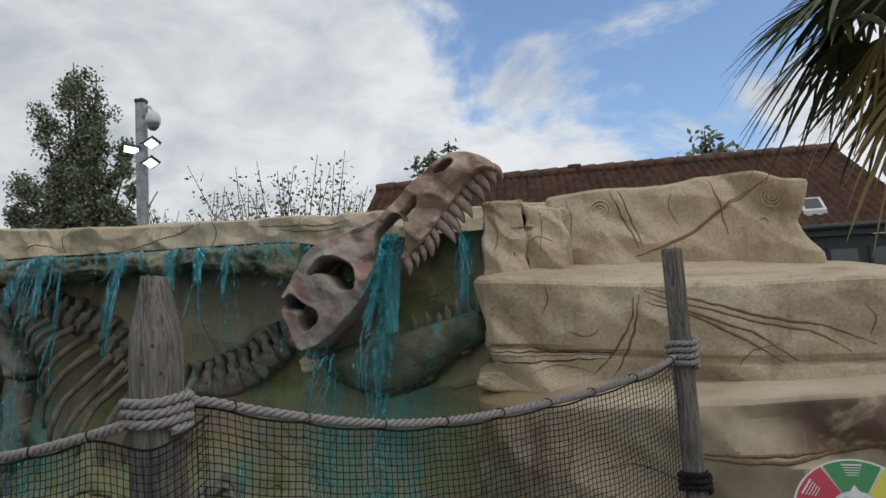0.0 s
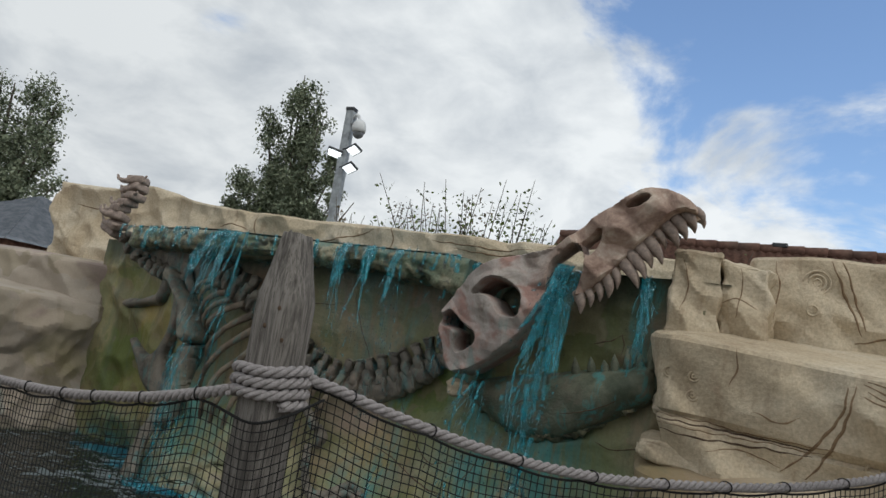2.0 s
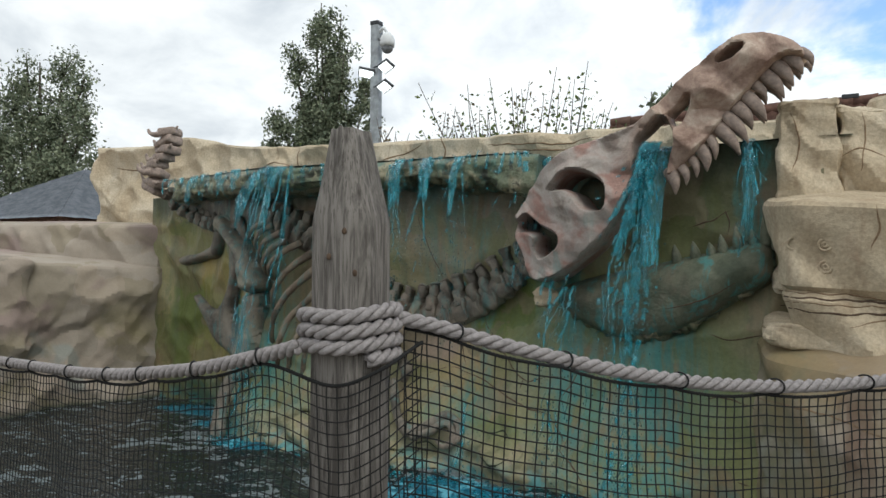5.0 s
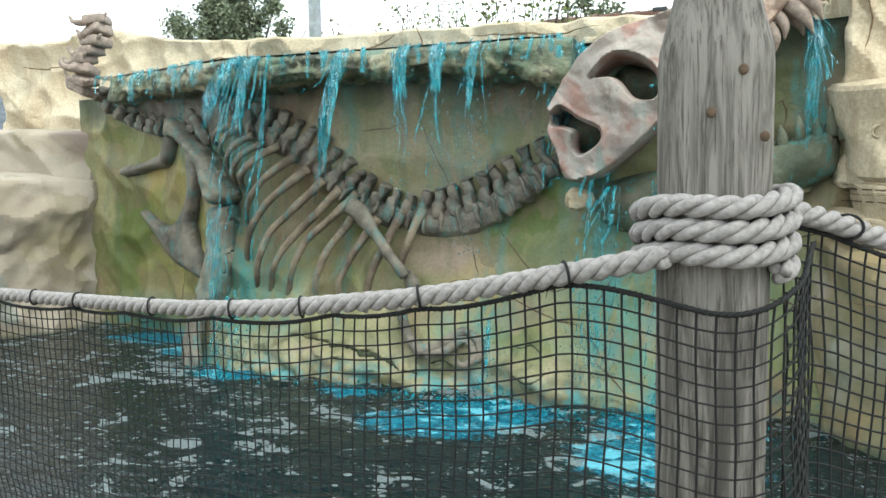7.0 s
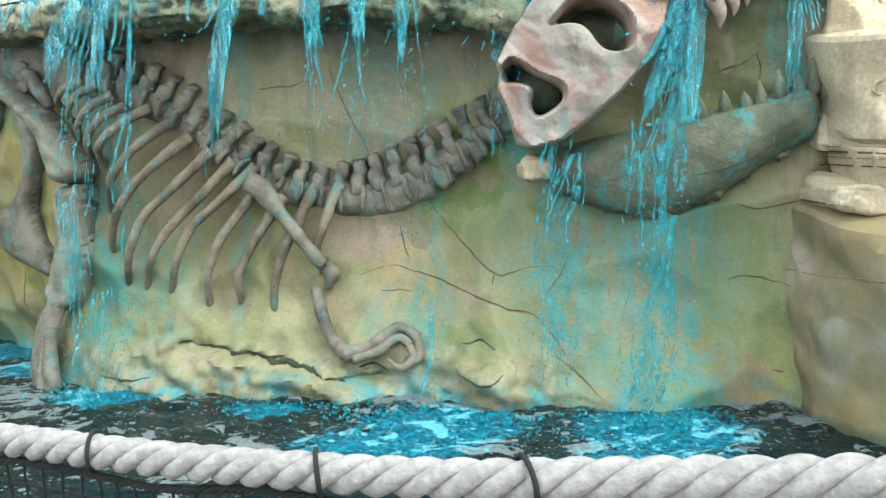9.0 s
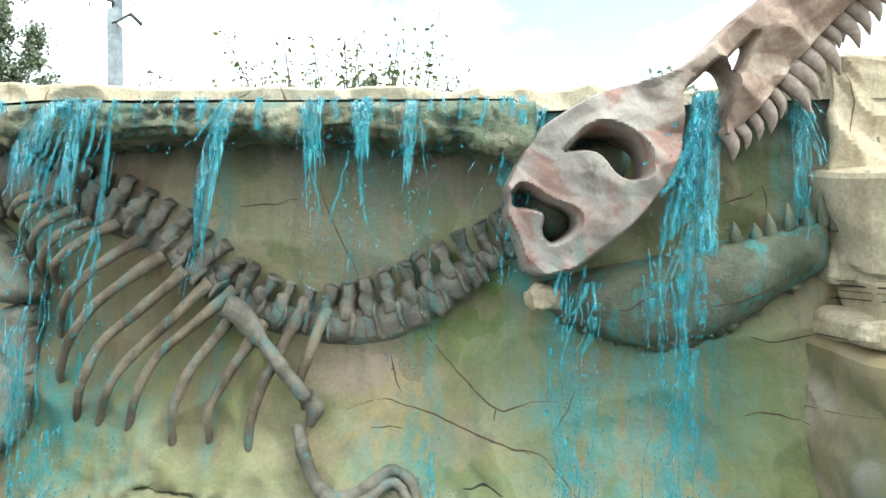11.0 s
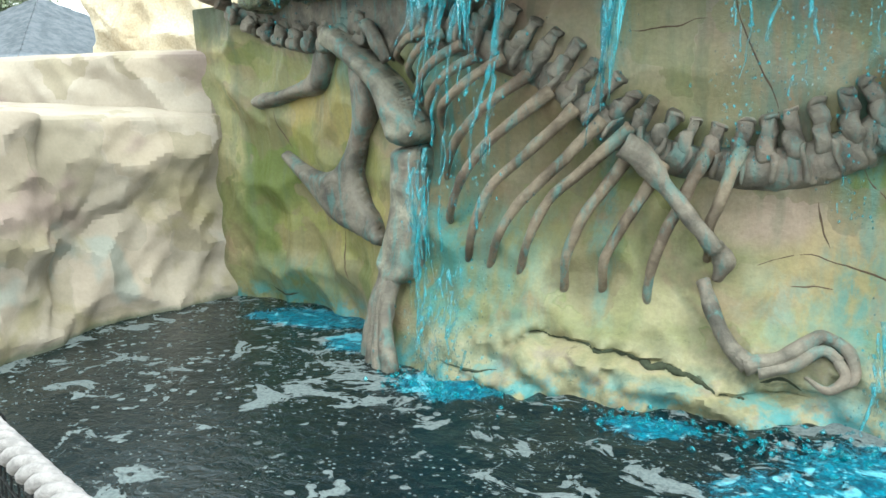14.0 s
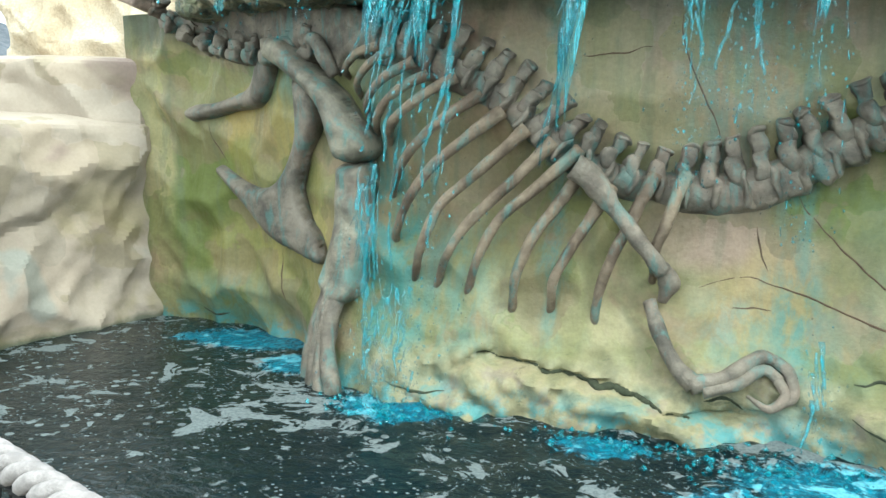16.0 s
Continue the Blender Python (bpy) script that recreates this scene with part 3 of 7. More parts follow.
def rounded(vf, width, segments=2):
    bm = bmesh.new()
    vs = [bm.verts.new(v) for v in vf[0]]
    for f in vf[1]:
        bm.faces.new([vs[i] for i in f])
    bmesh.ops.recalc_face_normals(bm, faces=bm.faces)
    bmesh.ops.bevel(bm, geom=bm.edges[:], offset=width, segments=segments, affect="EDGES", profile=0.6)
    bm.verts.index_update()
    out = [tuple(v.co) for v in bm.verts], [tuple(v.index for v in f.verts) for f in bm.faces]
    bm.free()
    return out


def ball(centre, r, squash=(1, 1, 1), seg=10, rings=7):
    v, f = [], []
    for i in range(rings + 1):
        th = math.pi * i / rings
        for k in range(seg):
            ph = 2 * math.pi * k / seg
            v.append((centre[0] + r * squash[0] * math.sin(th) * math.cos(ph), centre[1] + r * squash[1] * math.sin(th) * math.sin(ph), centre[2] + r * squash[2] * math.cos(th)))
    for i in range(rings):
        for k in range(seg):
            f.append((i * seg + k, (i + 1) * seg + k, (i + 1) * seg + (k + 1) % seg, i * seg + (k + 1) % seg))
    return v, f


def lump(c, r, e):
    """A block with rounded corners; e: 1 is an ellipsoid, less is squarer."""
    v, f = ball((0, 0, 0), 1.0, (1, 1, 1), 14, 10)
    sq = lambda a: math.copysign(abs(a) ** e, a)
    out = []
    for x, y, z in v:
        q = math.hypot(x, y)
        cx, cy = (x / q, y / q) if q > 1e-6 else (0.0, 0.0)
        out.append((c[0] + r[0] * sq(q) * sq(cx), c[1] + r[1] * sq(q) * sq(cy), c[2] + r[2] * sq(z)))
    return out, f


def smooth01(a, b, x):
    u = np.clip((np.asarray(x, float) - a) / (b - a), 0, 1)
    return u * u * (3 - 2 * u)


def scallops(u, v, seed, cell=0.4, curve=1.0, spread=0.05):
    """Chiselled relief: shallow dents that meet in sharp ridges; u, v in metres."""
    u, v = np.asarray(u, float) / cell, np.asarray(v, float) / cell
    iu, iv = np.floor(u).astype(int), np.floor(v).astype(int)
    best = np.full(u.shape, 9.0)

    def rnd(i, j, k):
        h = np.sin(i * 127.1 + j * 311.7 + k * 74.7 + seed * 19.19) * 43758.5453
        return h - np.floor(h)
    for di in (-1, 0, 1, 2, -2):
        for dj in (-1, 0, 1, 2, -2):
            i, j = iu + di, iv + dj
            cu, cv = i + 0.15 + 0.7 * rnd(i, j, 1), j + 0.15 + 0.7 * rnd(i, j, 2)
            du, dv = (u - cu) * cell, (v - cv) * cell
            h = spread * rnd(i, j, 3) + curve * (du * du + dv * dv) + 0.40 * (rnd(i, j, 4) - 0.5) * du + 0.40 * (rnd(i, j, 5) - 0.5) * dv
            best = np.minimum(best, h)
    return best


def facets(u, v, seed, cell):
    """Cut planes: heights from 0 to 1 at jittered corners, flat between them; u, v in metres."""
    u, v = np.asarray(u, float) / cell, np.asarray(v, float) / cell
    u, v = u + 0.22 * np.sin(v * 2.3 + seed), v + 0.22 * np.sin(u * 2.7 + seed * 2)
    u = u + 0.5 * v
    iu, iv = np.floor(u).astype(int), np.floor(v).astype(int)
    fu, fv = u - iu, v - iv

    def rnd(i, j):
        h = np.sin(i * 127.1 + j * 311.7 + seed * 19.19) * 43758.5453
        return h - np.floor(h)
    low = fu + fv < 1
    a = np.where(low, rnd(iu, iv), rnd(iu + 1, iv + 1))
    p, q = np.where(low, fu, 1 - fv), np.where(low, fv, 1 - fu)
    b, c = rnd(iu + 1, iv), rnd(iu, iv + 1)
    return a + (b - a) * p + (c - a) * q


def fnoise(p, scale, seed=0.0):
    return np.array([noise.noise(Vector((a * scale + seed, b * scale, c * scale))) for a, b, c in p])


def grid_faces(n, m, offset=0):
    return [(offset + i * m + j, offset + i * m + j + 1, offset + (i + 1) * m + j + 1, offset + (i + 1) * m + j) for i in range(n - 1) for j in range(m - 1)]


def closed(vf, n, m, push=(0, 0.5, 0)):
    """Gives an n by m sheet a body: its rim runs back by push and is closed there."""
    v, f = list(vf[0]), list(vf[1])
    rim = [i * m for i in range(n)] + [(n - 1) * m + j for j in range(1, m)] + [i * m + m - 1 for i in range(n - 2, -1, -1)] + list(range(m - 2, 0, -1))
    o = len(v)
    v += [tuple(np.array(v[k]) + np.array(push)) for k in rim]
    r = len(rim)
    f += [(rim[k], rim[(k + 1) % r], o + (k + 1) % r, o + k) for k in range(r)]
    f.append(tuple(o + k for k in range(r)))
    return v, f


def wrapped(vf, n, m):
    """Closes an n by m sheet whose last column lies under its first: ends and underside."""
    v, f = list(vf[0]), list(vf[1])
    f += [tuple(range(m)), tuple((n - 1) * m + j for j in range(m))[::-1]]
    f += [(i * m, (i + 1) * m, (i + 1) * m + m - 1, i * m + m - 1) for i in range(n - 1)]
    return v, f


# ---------------------------------------------------------------- plan of the wall
WX = (-9, -6.75, -6.65, -5.9, -5.2, -4.7, -4.2, -3.5, -2.2, -1.5, -0.6, 0.0, 0.6)
WY = (6.95, 6.9, 6.85, 6.8, 6.5, 6.3, 6.12, 6.1, 6.13, 6.05, 5.88, 5.8, 5.8)
POOL = -0.16


def wall_y(x, z):
    """The relief wall's face: it bends with x and runs out towards the pool at its foot."""
    x = np.asarray(x, float)
    b = np.interp(z, (-0.6, POOL, 0.42, 0.95), (0.6, 0.45, 0.14, 0.0))
    return np.interp(x, WX, WY) - b * smooth01(-5.25, -4.6, x) * (1 - 0.5 * smooth01(-1.2, -0.4, x))


def build_relief_wall():
    xs, zs = np.arange(-6.8, 0.21, 0.022), np.arange(-0.6, 2.16, 0.022)
    X, Z = np.meshgrid(xs, zs, indexing="ij")
    soft = sum(np.interp(X + d, WX, WY) for d in (-0.2, -0.1, 0, 0.1, 0.2)) / 5
    Y = wall_y(X, Z) - np.interp(X, WX, WY) + soft
    amp = (0.85 + 0.15 * smooth01(-5.0, -5.6, X)) * smooth01(-6.8, -6.5, X)
    Y = Y + amp * (0.05 - np.clip(scallops(X, Z, 3, 0.46, 0.75, 0.035), -0.06, 0.12))
    flat = np.stack([X.ravel(), np.zeros(X.size), Z.ravel()], 1)
    Y = Y - 0.03 * fnoise(flat, 1.7).reshape(X.shape) - 0.008 * fnoise(flat, 9.0, 4).reshape(X.shape)
    Y = Y + (0.05 + 0.07 * smooth01(-4.9, -5.4, X)) * (facets(X, Z, 5, 0.42) - 0.5) * smooth01(-6.8, -6.5, X)
    # the broken bank at the foot: a slab split off along a slanting fissure, with crumbled lumps
    bank = smooth01(0.30, 0.06, Z) * smooth01(-4.55, -4.2, X) * smooth01(-1.1, -1.5, X)
    Y = Y - bank * (0.10 * (facets(X, Z * 1.4, 8, 0.21) - 0.4) + 0.045 * (facets(X, Z * 1.3, 12, 0.085) - 0.5) + 0.035 * fnoise(flat, 13.0, 1).reshape(X.shape))
    split = np.interp(X, (-4.0, -3.75, -3.45, -3.2, -2.95, -2.7, -2.3, -1.9), (-0.05, 0.10, 0.07, 0.045, -0.01, -0.09, -0.06, 0.02)) + 0.02 * fnoise(flat * np.array((1, 1, 0)), 7.0, 3).reshape(X.shape)
    along = smooth01(-3.95, -3.7, X) * smooth01(-2.2, -2.6, X)
    Y = Y - along * (0.055 * smooth01(0.01, -0.03, Z - split) - 0.06 * np.exp(-((Z - split) / 0.02) ** 2))
    lumpy = np.exp(-((X + 1.85) / 0.20) ** 2 - ((Z - 0.02) / 0.16) ** 2)
    Y = Y - lumpy * (0.10 * facets(X, Z, 15, 0.13) + 0.05 * facets(X, Z, 17, 0.06))
    # a lump of rock by the water
    Y = Y - 0.12 * np.exp(-((X + 1.72) / 0.25) ** 2 - ((Z + 0.05) / 0.22) ** 2)
    v = np.stack([X.ravel(), Y.ravel(), Z.ravel()], 1)
    n, m = X.shape
    faces = grid_faces(n, m)
    vf = closed((list(map(tuple, v)), faces), n, m)
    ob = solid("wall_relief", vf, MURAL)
    ob.data.set_sharp_from_angle(angle=0.95)
    tagged(ob, "painted artificial rock wall in ochre and olive behind the pool", "wall", kind="structure")
    return ob


def rock_tier(name, label, front, back, z0, seed, cell=0.45, amp=0.8, top_amp=0.25, round_=0.06, material=ROCK, step=0.028, kind="structure", category="rock", strata=0.0, batter=0.0, plane=0.42, dents=1.0):
    """A ledge of sculpted rock. front, back: rows of x, y, z along the top edges."""
    length = np.linalg.norm(np.diff(np.array(front, float), axis=0), axis=1).sum()
    side = 1.0 if front[0][0] < front[-1][0] else -1.0
    n = int(length / step) + 2
    F, B = spline(front, n), spline(back, n)
    s = np.r_[0, np.cumsum(np.linalg.norm(np.diff(F, axis=0), axis=1))]
    tan = np.gradient(F[:, :2], axis=0)
    for _ in range(4):
        tan = (np.vstack([tan[:1], tan[:-1]]) + tan + np.vstack([tan[1:], tan[-1:]])) / 3
    tan /= np.linalg.norm(tan, axis=1)[:, None]
    nor = np.stack([tan[:, 1], -tan[:, 0]], 1) * side
    height = float(F[:, 2].max() - z0)
    m1, m2 = int(height / step) + 2, int(np.linalg.norm(B[n // 2, :2] - F[n // 2, :2]) / (step * 1.6)) + 3
    cols = []
    for j in range(m1):
        u = j / (m1 - 1)
        z = z0 + (F[:, 2] - z0) * u
        h = -amp * (np.clip(scallops(s, z, seed, cell, 0.9, 0.07), -0.07, 0.16) - 0.05 + 0.75 * np.clip(scallops(s, z, seed + 3, cell * 0.5, 1.4, 0.05), -0.04, 0.08))
        p3 = np.stack([s, z, np.full(n, seed)], 1)
        h = h + 0.018 * fnoise(p3, 2.3) + 0.006 * fnoise(p3, 11)
        h = h * dents + 0.20 * min(1.0, amp) * (facets(s, z * 1.1, seed + 1, plane) - 0.5) + 0.05 * (facets(s, z, seed + 2, 0.19) - 0.5)
        if strata:
            h = h + strata * np.exp(-((z - (F[:, 2] - 0.50)) / 0.02) ** 2)
        inset = round_ * (1 - math.sqrt(max(0, 1 - max(0, (u * height - (height - round_ * 1.5)) / (round_ * 1.5)) ** 2)))
        edge = h + inset - batter * (1 - u)
        cols.append(np.column_stack([F[:, :2] - nor * edge[:, None], z]))
    for j in range(1, m2):
        u = j / (m2 - 1)
        p = F * (1 - u) + B * u
        p3 = p.copy()
        z = p[:, 2] + top_amp * (0.12 * fnoise(p3, 1.1, seed) + 0.03 * fnoise(p3, 5, seed)) * min(1, u * 4) + round_ * 0.3 * min(1, u * 5)
        cols.append(np.column_stack([p[:, :2] - nor * (edge * (1 - u) ** 2)[:, None], z]))
    cols.append(np.column_stack([B[:, :2], np.full(n, z0)]))
    V = np.stack(cols, 1)
    v = [tuple(a) for a in V.reshape(-1, 3)]
    ob = solid(name, wrapped((v, grid_faces(n, V.shape[1])), n, V.shape[1]), material)
    ob.data.set_sharp_from_angle(angle=0.32)
    return tagged(ob, label, category, kind=kind)


def rock_block(name, label, lo, hi, seed, material, chop=0.10, taper=(0, 0, 0), step=0.03):
    """A square-cut block of rock with chopped planes and worn edges."""
    lo, hi = np.array(lo, float), np.array(hi, float)
    bm = bmesh.new()
    bmesh.ops.create_cube(bm, size=1.0)
    bmesh.ops.subdivide_edges(bm, edges=bm.edges[:], cuts=int((hi - lo).max() / step), use_grid_fill=True)
    mid, half = (lo + hi) / 2, (hi - lo) / 2
    worn = 0.035
    for v in bm.verts:
        q = np.array(v.co) * 2 * half
        core = np.clip(q, -(half - worn), half - worn)
        d = q - core
        n = np.linalg.norm(d)
        out = d / n if n > 1e-6 else d
        q = core + out * worn
        p = mid + q
        cut = sum(w * (float(f) - 0.5) for w, f in zip(np.abs(out), (facets(p[1], p[2], seed, 0.24), facets(p[0], p[2], seed + 1, 0.24), facets(p[0], p[1], seed + 2, 0.24))))
        p = p - out * (chop * cut + 0.03 * (float(facets(p[0] + p[1], p[2], seed + 5, 0.09)) - 0.5))
        k = (mid[0] + half[0] - p[0]) / (2 * half[0])
        v.co = (p[0] + taper[0] * (p[2] - mid[2]), p[1] + taper[1] * k, p[2] + taper[2] * k * (p[2] < mid[2]))
    me = bpy.data.meshes.new(name)
    bm.to_mesh(me)
    bm.free()
    me.materials.append(material)
    me.shade_smooth()
    me.set_sharp_from_angle(angle=0.32)
    return tagged(new(name, me), label, "rock", kind="structure")


# ---------------------------------------------------------------- ground and pool
def build_ground():
    ring = [(-7.6, 2.9), (-0.7, 2.75), (0.05, 4.15), (0.6, 5.6), (-0.6, 7.4), (-7.2, 7.4), (-7.6, 5.5)]
    far = 900
    bm = bmesh.new()
    outer = [bm.verts.new((x, y, -0.02)) for x, y in ((-far, -far), (far, -far), (far, far), (-far, far))]
    inner = [bm.verts.new((x, y, -0.02)) for x, y in ring]
    edges = [bm.edges.new((a[i], a[(i + 1) % len(a)])) for a in (outer, inner) for i in range(len(a))]
    bmesh.ops.triangle_fill(bm, use_beauty=True, edges=edges)
    # the pool's basin
    low = [bm.verts.new((x, y, -0.75)) for x, y in ring]
    for i in range(len(ring)):
        j = (i + 1) % len(ring)
        bm.faces.new((inner[i], inner[j], low[j], low[i]))
    bm.faces.new(low)
    for f in [f for f in bm.faces if all(v in inner for v in f.verts)]:
        bm.faces.remove(f)
    bmesh.ops.recalc_face_normals(bm, faces=bm.faces)
    me = bpy.data.meshes.new("ground")
    bm.to_mesh(me)
    bm.free()
    me.materials.append(simple("trodden_gravel", (0.15, 0.135, 0.11), 0.9, scale=6, var=0.35, bump=0.4))
    tagged(new("ground", me), "level gravel ground round the sunken pool", "ground", kind="structure")
    xs, ys = np.arange(-7.5, 0.3, 0.06), np.arange(2.95, 7.2, 0.06)
    X, Y = np.meshgrid(xs, ys, indexing="ij")
    p = np.stack([X.ravel(), Y.ravel(), np.zeros(X.size)], 1)
    near = np.exp(-((Y - 5.45) / 0.45) ** 2).ravel() * smooth01(-4.6, -4.2, X).ravel()
    Z = POOL + 0.006 * fnoise(p, 3.0) + (0.004 + 0.028 * near) * fnoise(p, 9.0)
    ob = solid("pool_water", ([(a, b, z) for (a, b, _), z in zip(p, Z)], grid_faces(*X.shape)), WATER)
    tagged(ob, "dark rippled pool water with drifting foam and cyan splashes", "water", kind="structure")


def build_parapet():
    top = spline([(-9.0, 7.84, 3.06), (-7.85, 7.84, 3.0), (-7.3, 7.84, 3.12), (-6.9, 7.84, 3.0), (-6.2, 7.84, 2.87), (-4.6, 7.84, 2.78), (-2.0, 7.84, 2.71), (-0.3, 7.84, 2.68), (0.7, 7.84, 2.66)], 230)
    back = top + np.array((0, 0.42, 0.02))
    ob = rock_tier("wall_parapet", "cream artificial rock parapet behind the waterfall channel", [tuple(p) for p in top[::12]], [tuple(p) for p in back[::12]], 1.2, 11, 0.42, 1.1, 0.5, 0.025, category="wall")
    return ob


def build_lip():
    """The overhanging stone ledge that the water runs over."""
    line = spline([(-6.2, 0, 2.27), (-5.0, 0, 2.215), (-3.7, 0, 2.175), (-2.8, 0, 2.165), (-2.0, 0, 2.155), (-1.58, 0, 2.135)], 240)
    m = 26
    verts = []
    for i, (x, _, zt) in enumerate(line):
        yw = float(np.interp(x, WX, WY))
        out = 0.42 * float(smooth01(-6.25, -5.9, x)) + 0.04 * noise.noise(Vector((x * 2.1, 1, 0)))
        thick = float(np.interp(x, (-6.2, -5.6, -4.3, -3.7, -2.4, -2.0, -1.6), (0.22, 0.20, 0.22, 0.18, 0.19, 0.22, 0.34))) + 0.05 * noise.noise(Vector((x * 3.3, 5, 0)))
        front = yw - out
        prof = np.vstack([np.linspace(p, q, k, endpoint=False) for p, q, k in (((yw + 0.25, zt - thick - 0.02), (yw - 0.04, zt - thick + 0.01), 3), ((yw - 0.04, zt - thick + 0.01), (front + 0.05, zt - thick * 0.92), 6),
                          ((front + 0.05, zt - thick * 0.92), (front - 0.005, zt - thick * 0.72), 3), ((front - 0.005, zt - thick * 0.72), (front + 0.02, zt - 0.03), 8), ((front + 0.02, zt - 0.03), (front + 0.05, zt + 0.004), 2), ((front + 0.05, zt + 0.004), (yw + 0.3, zt + 0.006), 4))])
        for j, (y, z) in enumerate(prof):
            rough = 1.0 if j < 20 else 0.10
            p = Vector((x, y, z))
            chunk = 0.05 * (float(facets(x, z * 1.5, 71, 0.16)) - 0.5)
            d = rough * (chunk + 0.03 * noise.noise(p * 6) + 0.026 * noise.noise(p * 17) + 0.014 * noise.noise(p * 35))
            verts.append((x, y - d, z - (0.9 * d - 0.02 * noise.noise(Vector((x * 14, 3, 0)))) * (j < 12)))
    ob = solid("overflow_ledge", wrapped((verts, grid_faces(len(line), m)), len(line), m), LIP)
    tagged(ob, "dark crusted stone overflow ledge dripping with water", "ledge", kind="structure")
    xs = np.arange(-6.25, 0.4, 0.12)
    v, f = [], []
    for x in xs:
        yw = float(np.interp(x, WX, WY))
        zt = float(np.interp(x, (-6.2, -5.0, -3.7, -2.0, -1.58, 0), (2.27, 2.215, 2.175, 2.155, 2.135, 2.12))) + 0.02
        y0 = yw - 0.36 if x < -1.6 else yw - 0.02
        for y in np.linspace(y0, 7.9, 10):
            v.append((x, y, zt + 0.004 * noise.noise(Vector((x * 6, y * 6, 0)))))
    film = simple("channel_water", (0.03, 0.10, 0.12), 0.1, scale=9, bump=0.5)
    tagged(solid("channel_water", (v, grid_faces(len(xs), 10)), film), "thin sheet of clear water running to the ledge", "water", kind="structure")


def build_rocks():
    rock_tier("side_rock", "washed sculpted rock bank at the pool's side", [(-7.3, 3.0, 1.42), (-7.12, 4.3, 1.45), (-6.98, 5.0, 1.42), (-6.96, 5.35, 1.44), (-7.08, 5.65, 1.38), (-6.98, 6.2, 1.37), (-6.68, 6.95, 1.35)][::-1],
              [(-9.4, 3.0, 1.6), (-9.4, 4.4, 1.6), (-9.4, 5.3, 1.6), (-9.3, 5.9, 1.58), (-9.2, 6.5, 1.56), (-8.8, 6.9, 1.55), (-8.4, 7.3, 1.5)][::-1], -0.75, 21, 0.52, 0.45, 0.3, 0.07, SIDE, plane=0.6, dents=1.6)
    rock_tier("upper_side_rock", "cream sculpted rock block above the pool's side", [(-9.6, 6.5, 1.92), (-8.4, 6.55, 1.88), (-7.4, 6.68, 1.86), (-6.95, 6.75, 1.84), (-6.72, 6.9, 1.83)],
              [(-9.6, 7.9, 1.98), (-8.4, 7.9, 1.95), (-7.4, 7.9, 1.92), (-6.9, 7.9, 1.9), (-6.5, 7.9, 1.9)], 1.2, 27, 0.45, 0.8, 0.2, 0.05, SIDE, plane=0.5, dents=0.5)
    rock_tier("rock_terrace", "cream sculpted rock terrace with carved fossils and roots", [(-0.06, 6.0, 1.80), (-0.05, 5.55, 1.73), (0.0, 5.40, 1.71), (0.12, 5.32, 1.70), (0.6, 5.24, 1.65), (1.1, 5.14, 1.60), (1.7, 4.92, 1.56), (2.2, 4.72, 1.55), (2.7, 4.62, 1.52), (3.5, 4.7, 1.40), (4.2, 5.0, 1.25)],
              [(0.15, 6.2, 1.90), (0.2, 6.2, 1.90), (0.25, 6.25, 1.90), (0.4, 6.3, 1.90), (0.8, 6.3, 1.86), (1.2, 6.3, 1.83), (1.8, 6.3, 1.80), (2.3, 6.3, 1.76), (2.9, 6.3, 1.70), (3.6, 6.4, 1.55), (4.3, 6.6, 1.4)], 0.4, 31, 0.38, 1.0, 0.25, 0.02, strata=0.05, plane=0.5, dents=0.35)
    rock_tier("upper_terrace", "tall cream sculpted rock with carved spirals", [(0.42, 6.5, 2.40), (0.45, 6.22, 2.42), (0.6, 6.15, 2.43), (0.96, 6.15, 2.45), (1.4, 6.15, 2.44), (1.78, 6.15, 2.50), (2.14, 6.15, 2.50), (2.35, 6.15, 2.42), (2.54, 6.15, 2.39), (2.58, 6.5, 2.38)],
              [(0.7, 6.9, 2.40), (0.75, 6.9, 2.42), (0.8, 6.9, 2.42), (1.0, 6.9, 2.45), (1.4, 6.9, 2.44), (1.7, 6.9, 2.48), (2.0, 6.9, 2.48), (2.2, 6.9, 2.42), (2.3, 6.9, 2.4), (2.35, 6.9, 2.4)], 1.55, 37, 0.40, 1.0, 0.3, 0.02, plane=0.45, dents=0.4)
    rock_block("terrace_corner", "square-cut end of the cream rock terrace", (-0.035, 5.43, 1.19), (0.55, 6.1, 1.735), 56, ROCK, 0.07)
    rock_block("pillar_rock", "square-edged cream rock block beside the falls", (0.27, 5.84, 1.55), (0.60, 6.5, 2.31), 41, ROCK, 0.12)
    rock_block("cleft_rock", "shadowed rock block at the edge of the falls", (-0.07, 5.76, 1.2), (0.30, 7.1, 2.35), 43, ROCK, 0.14)
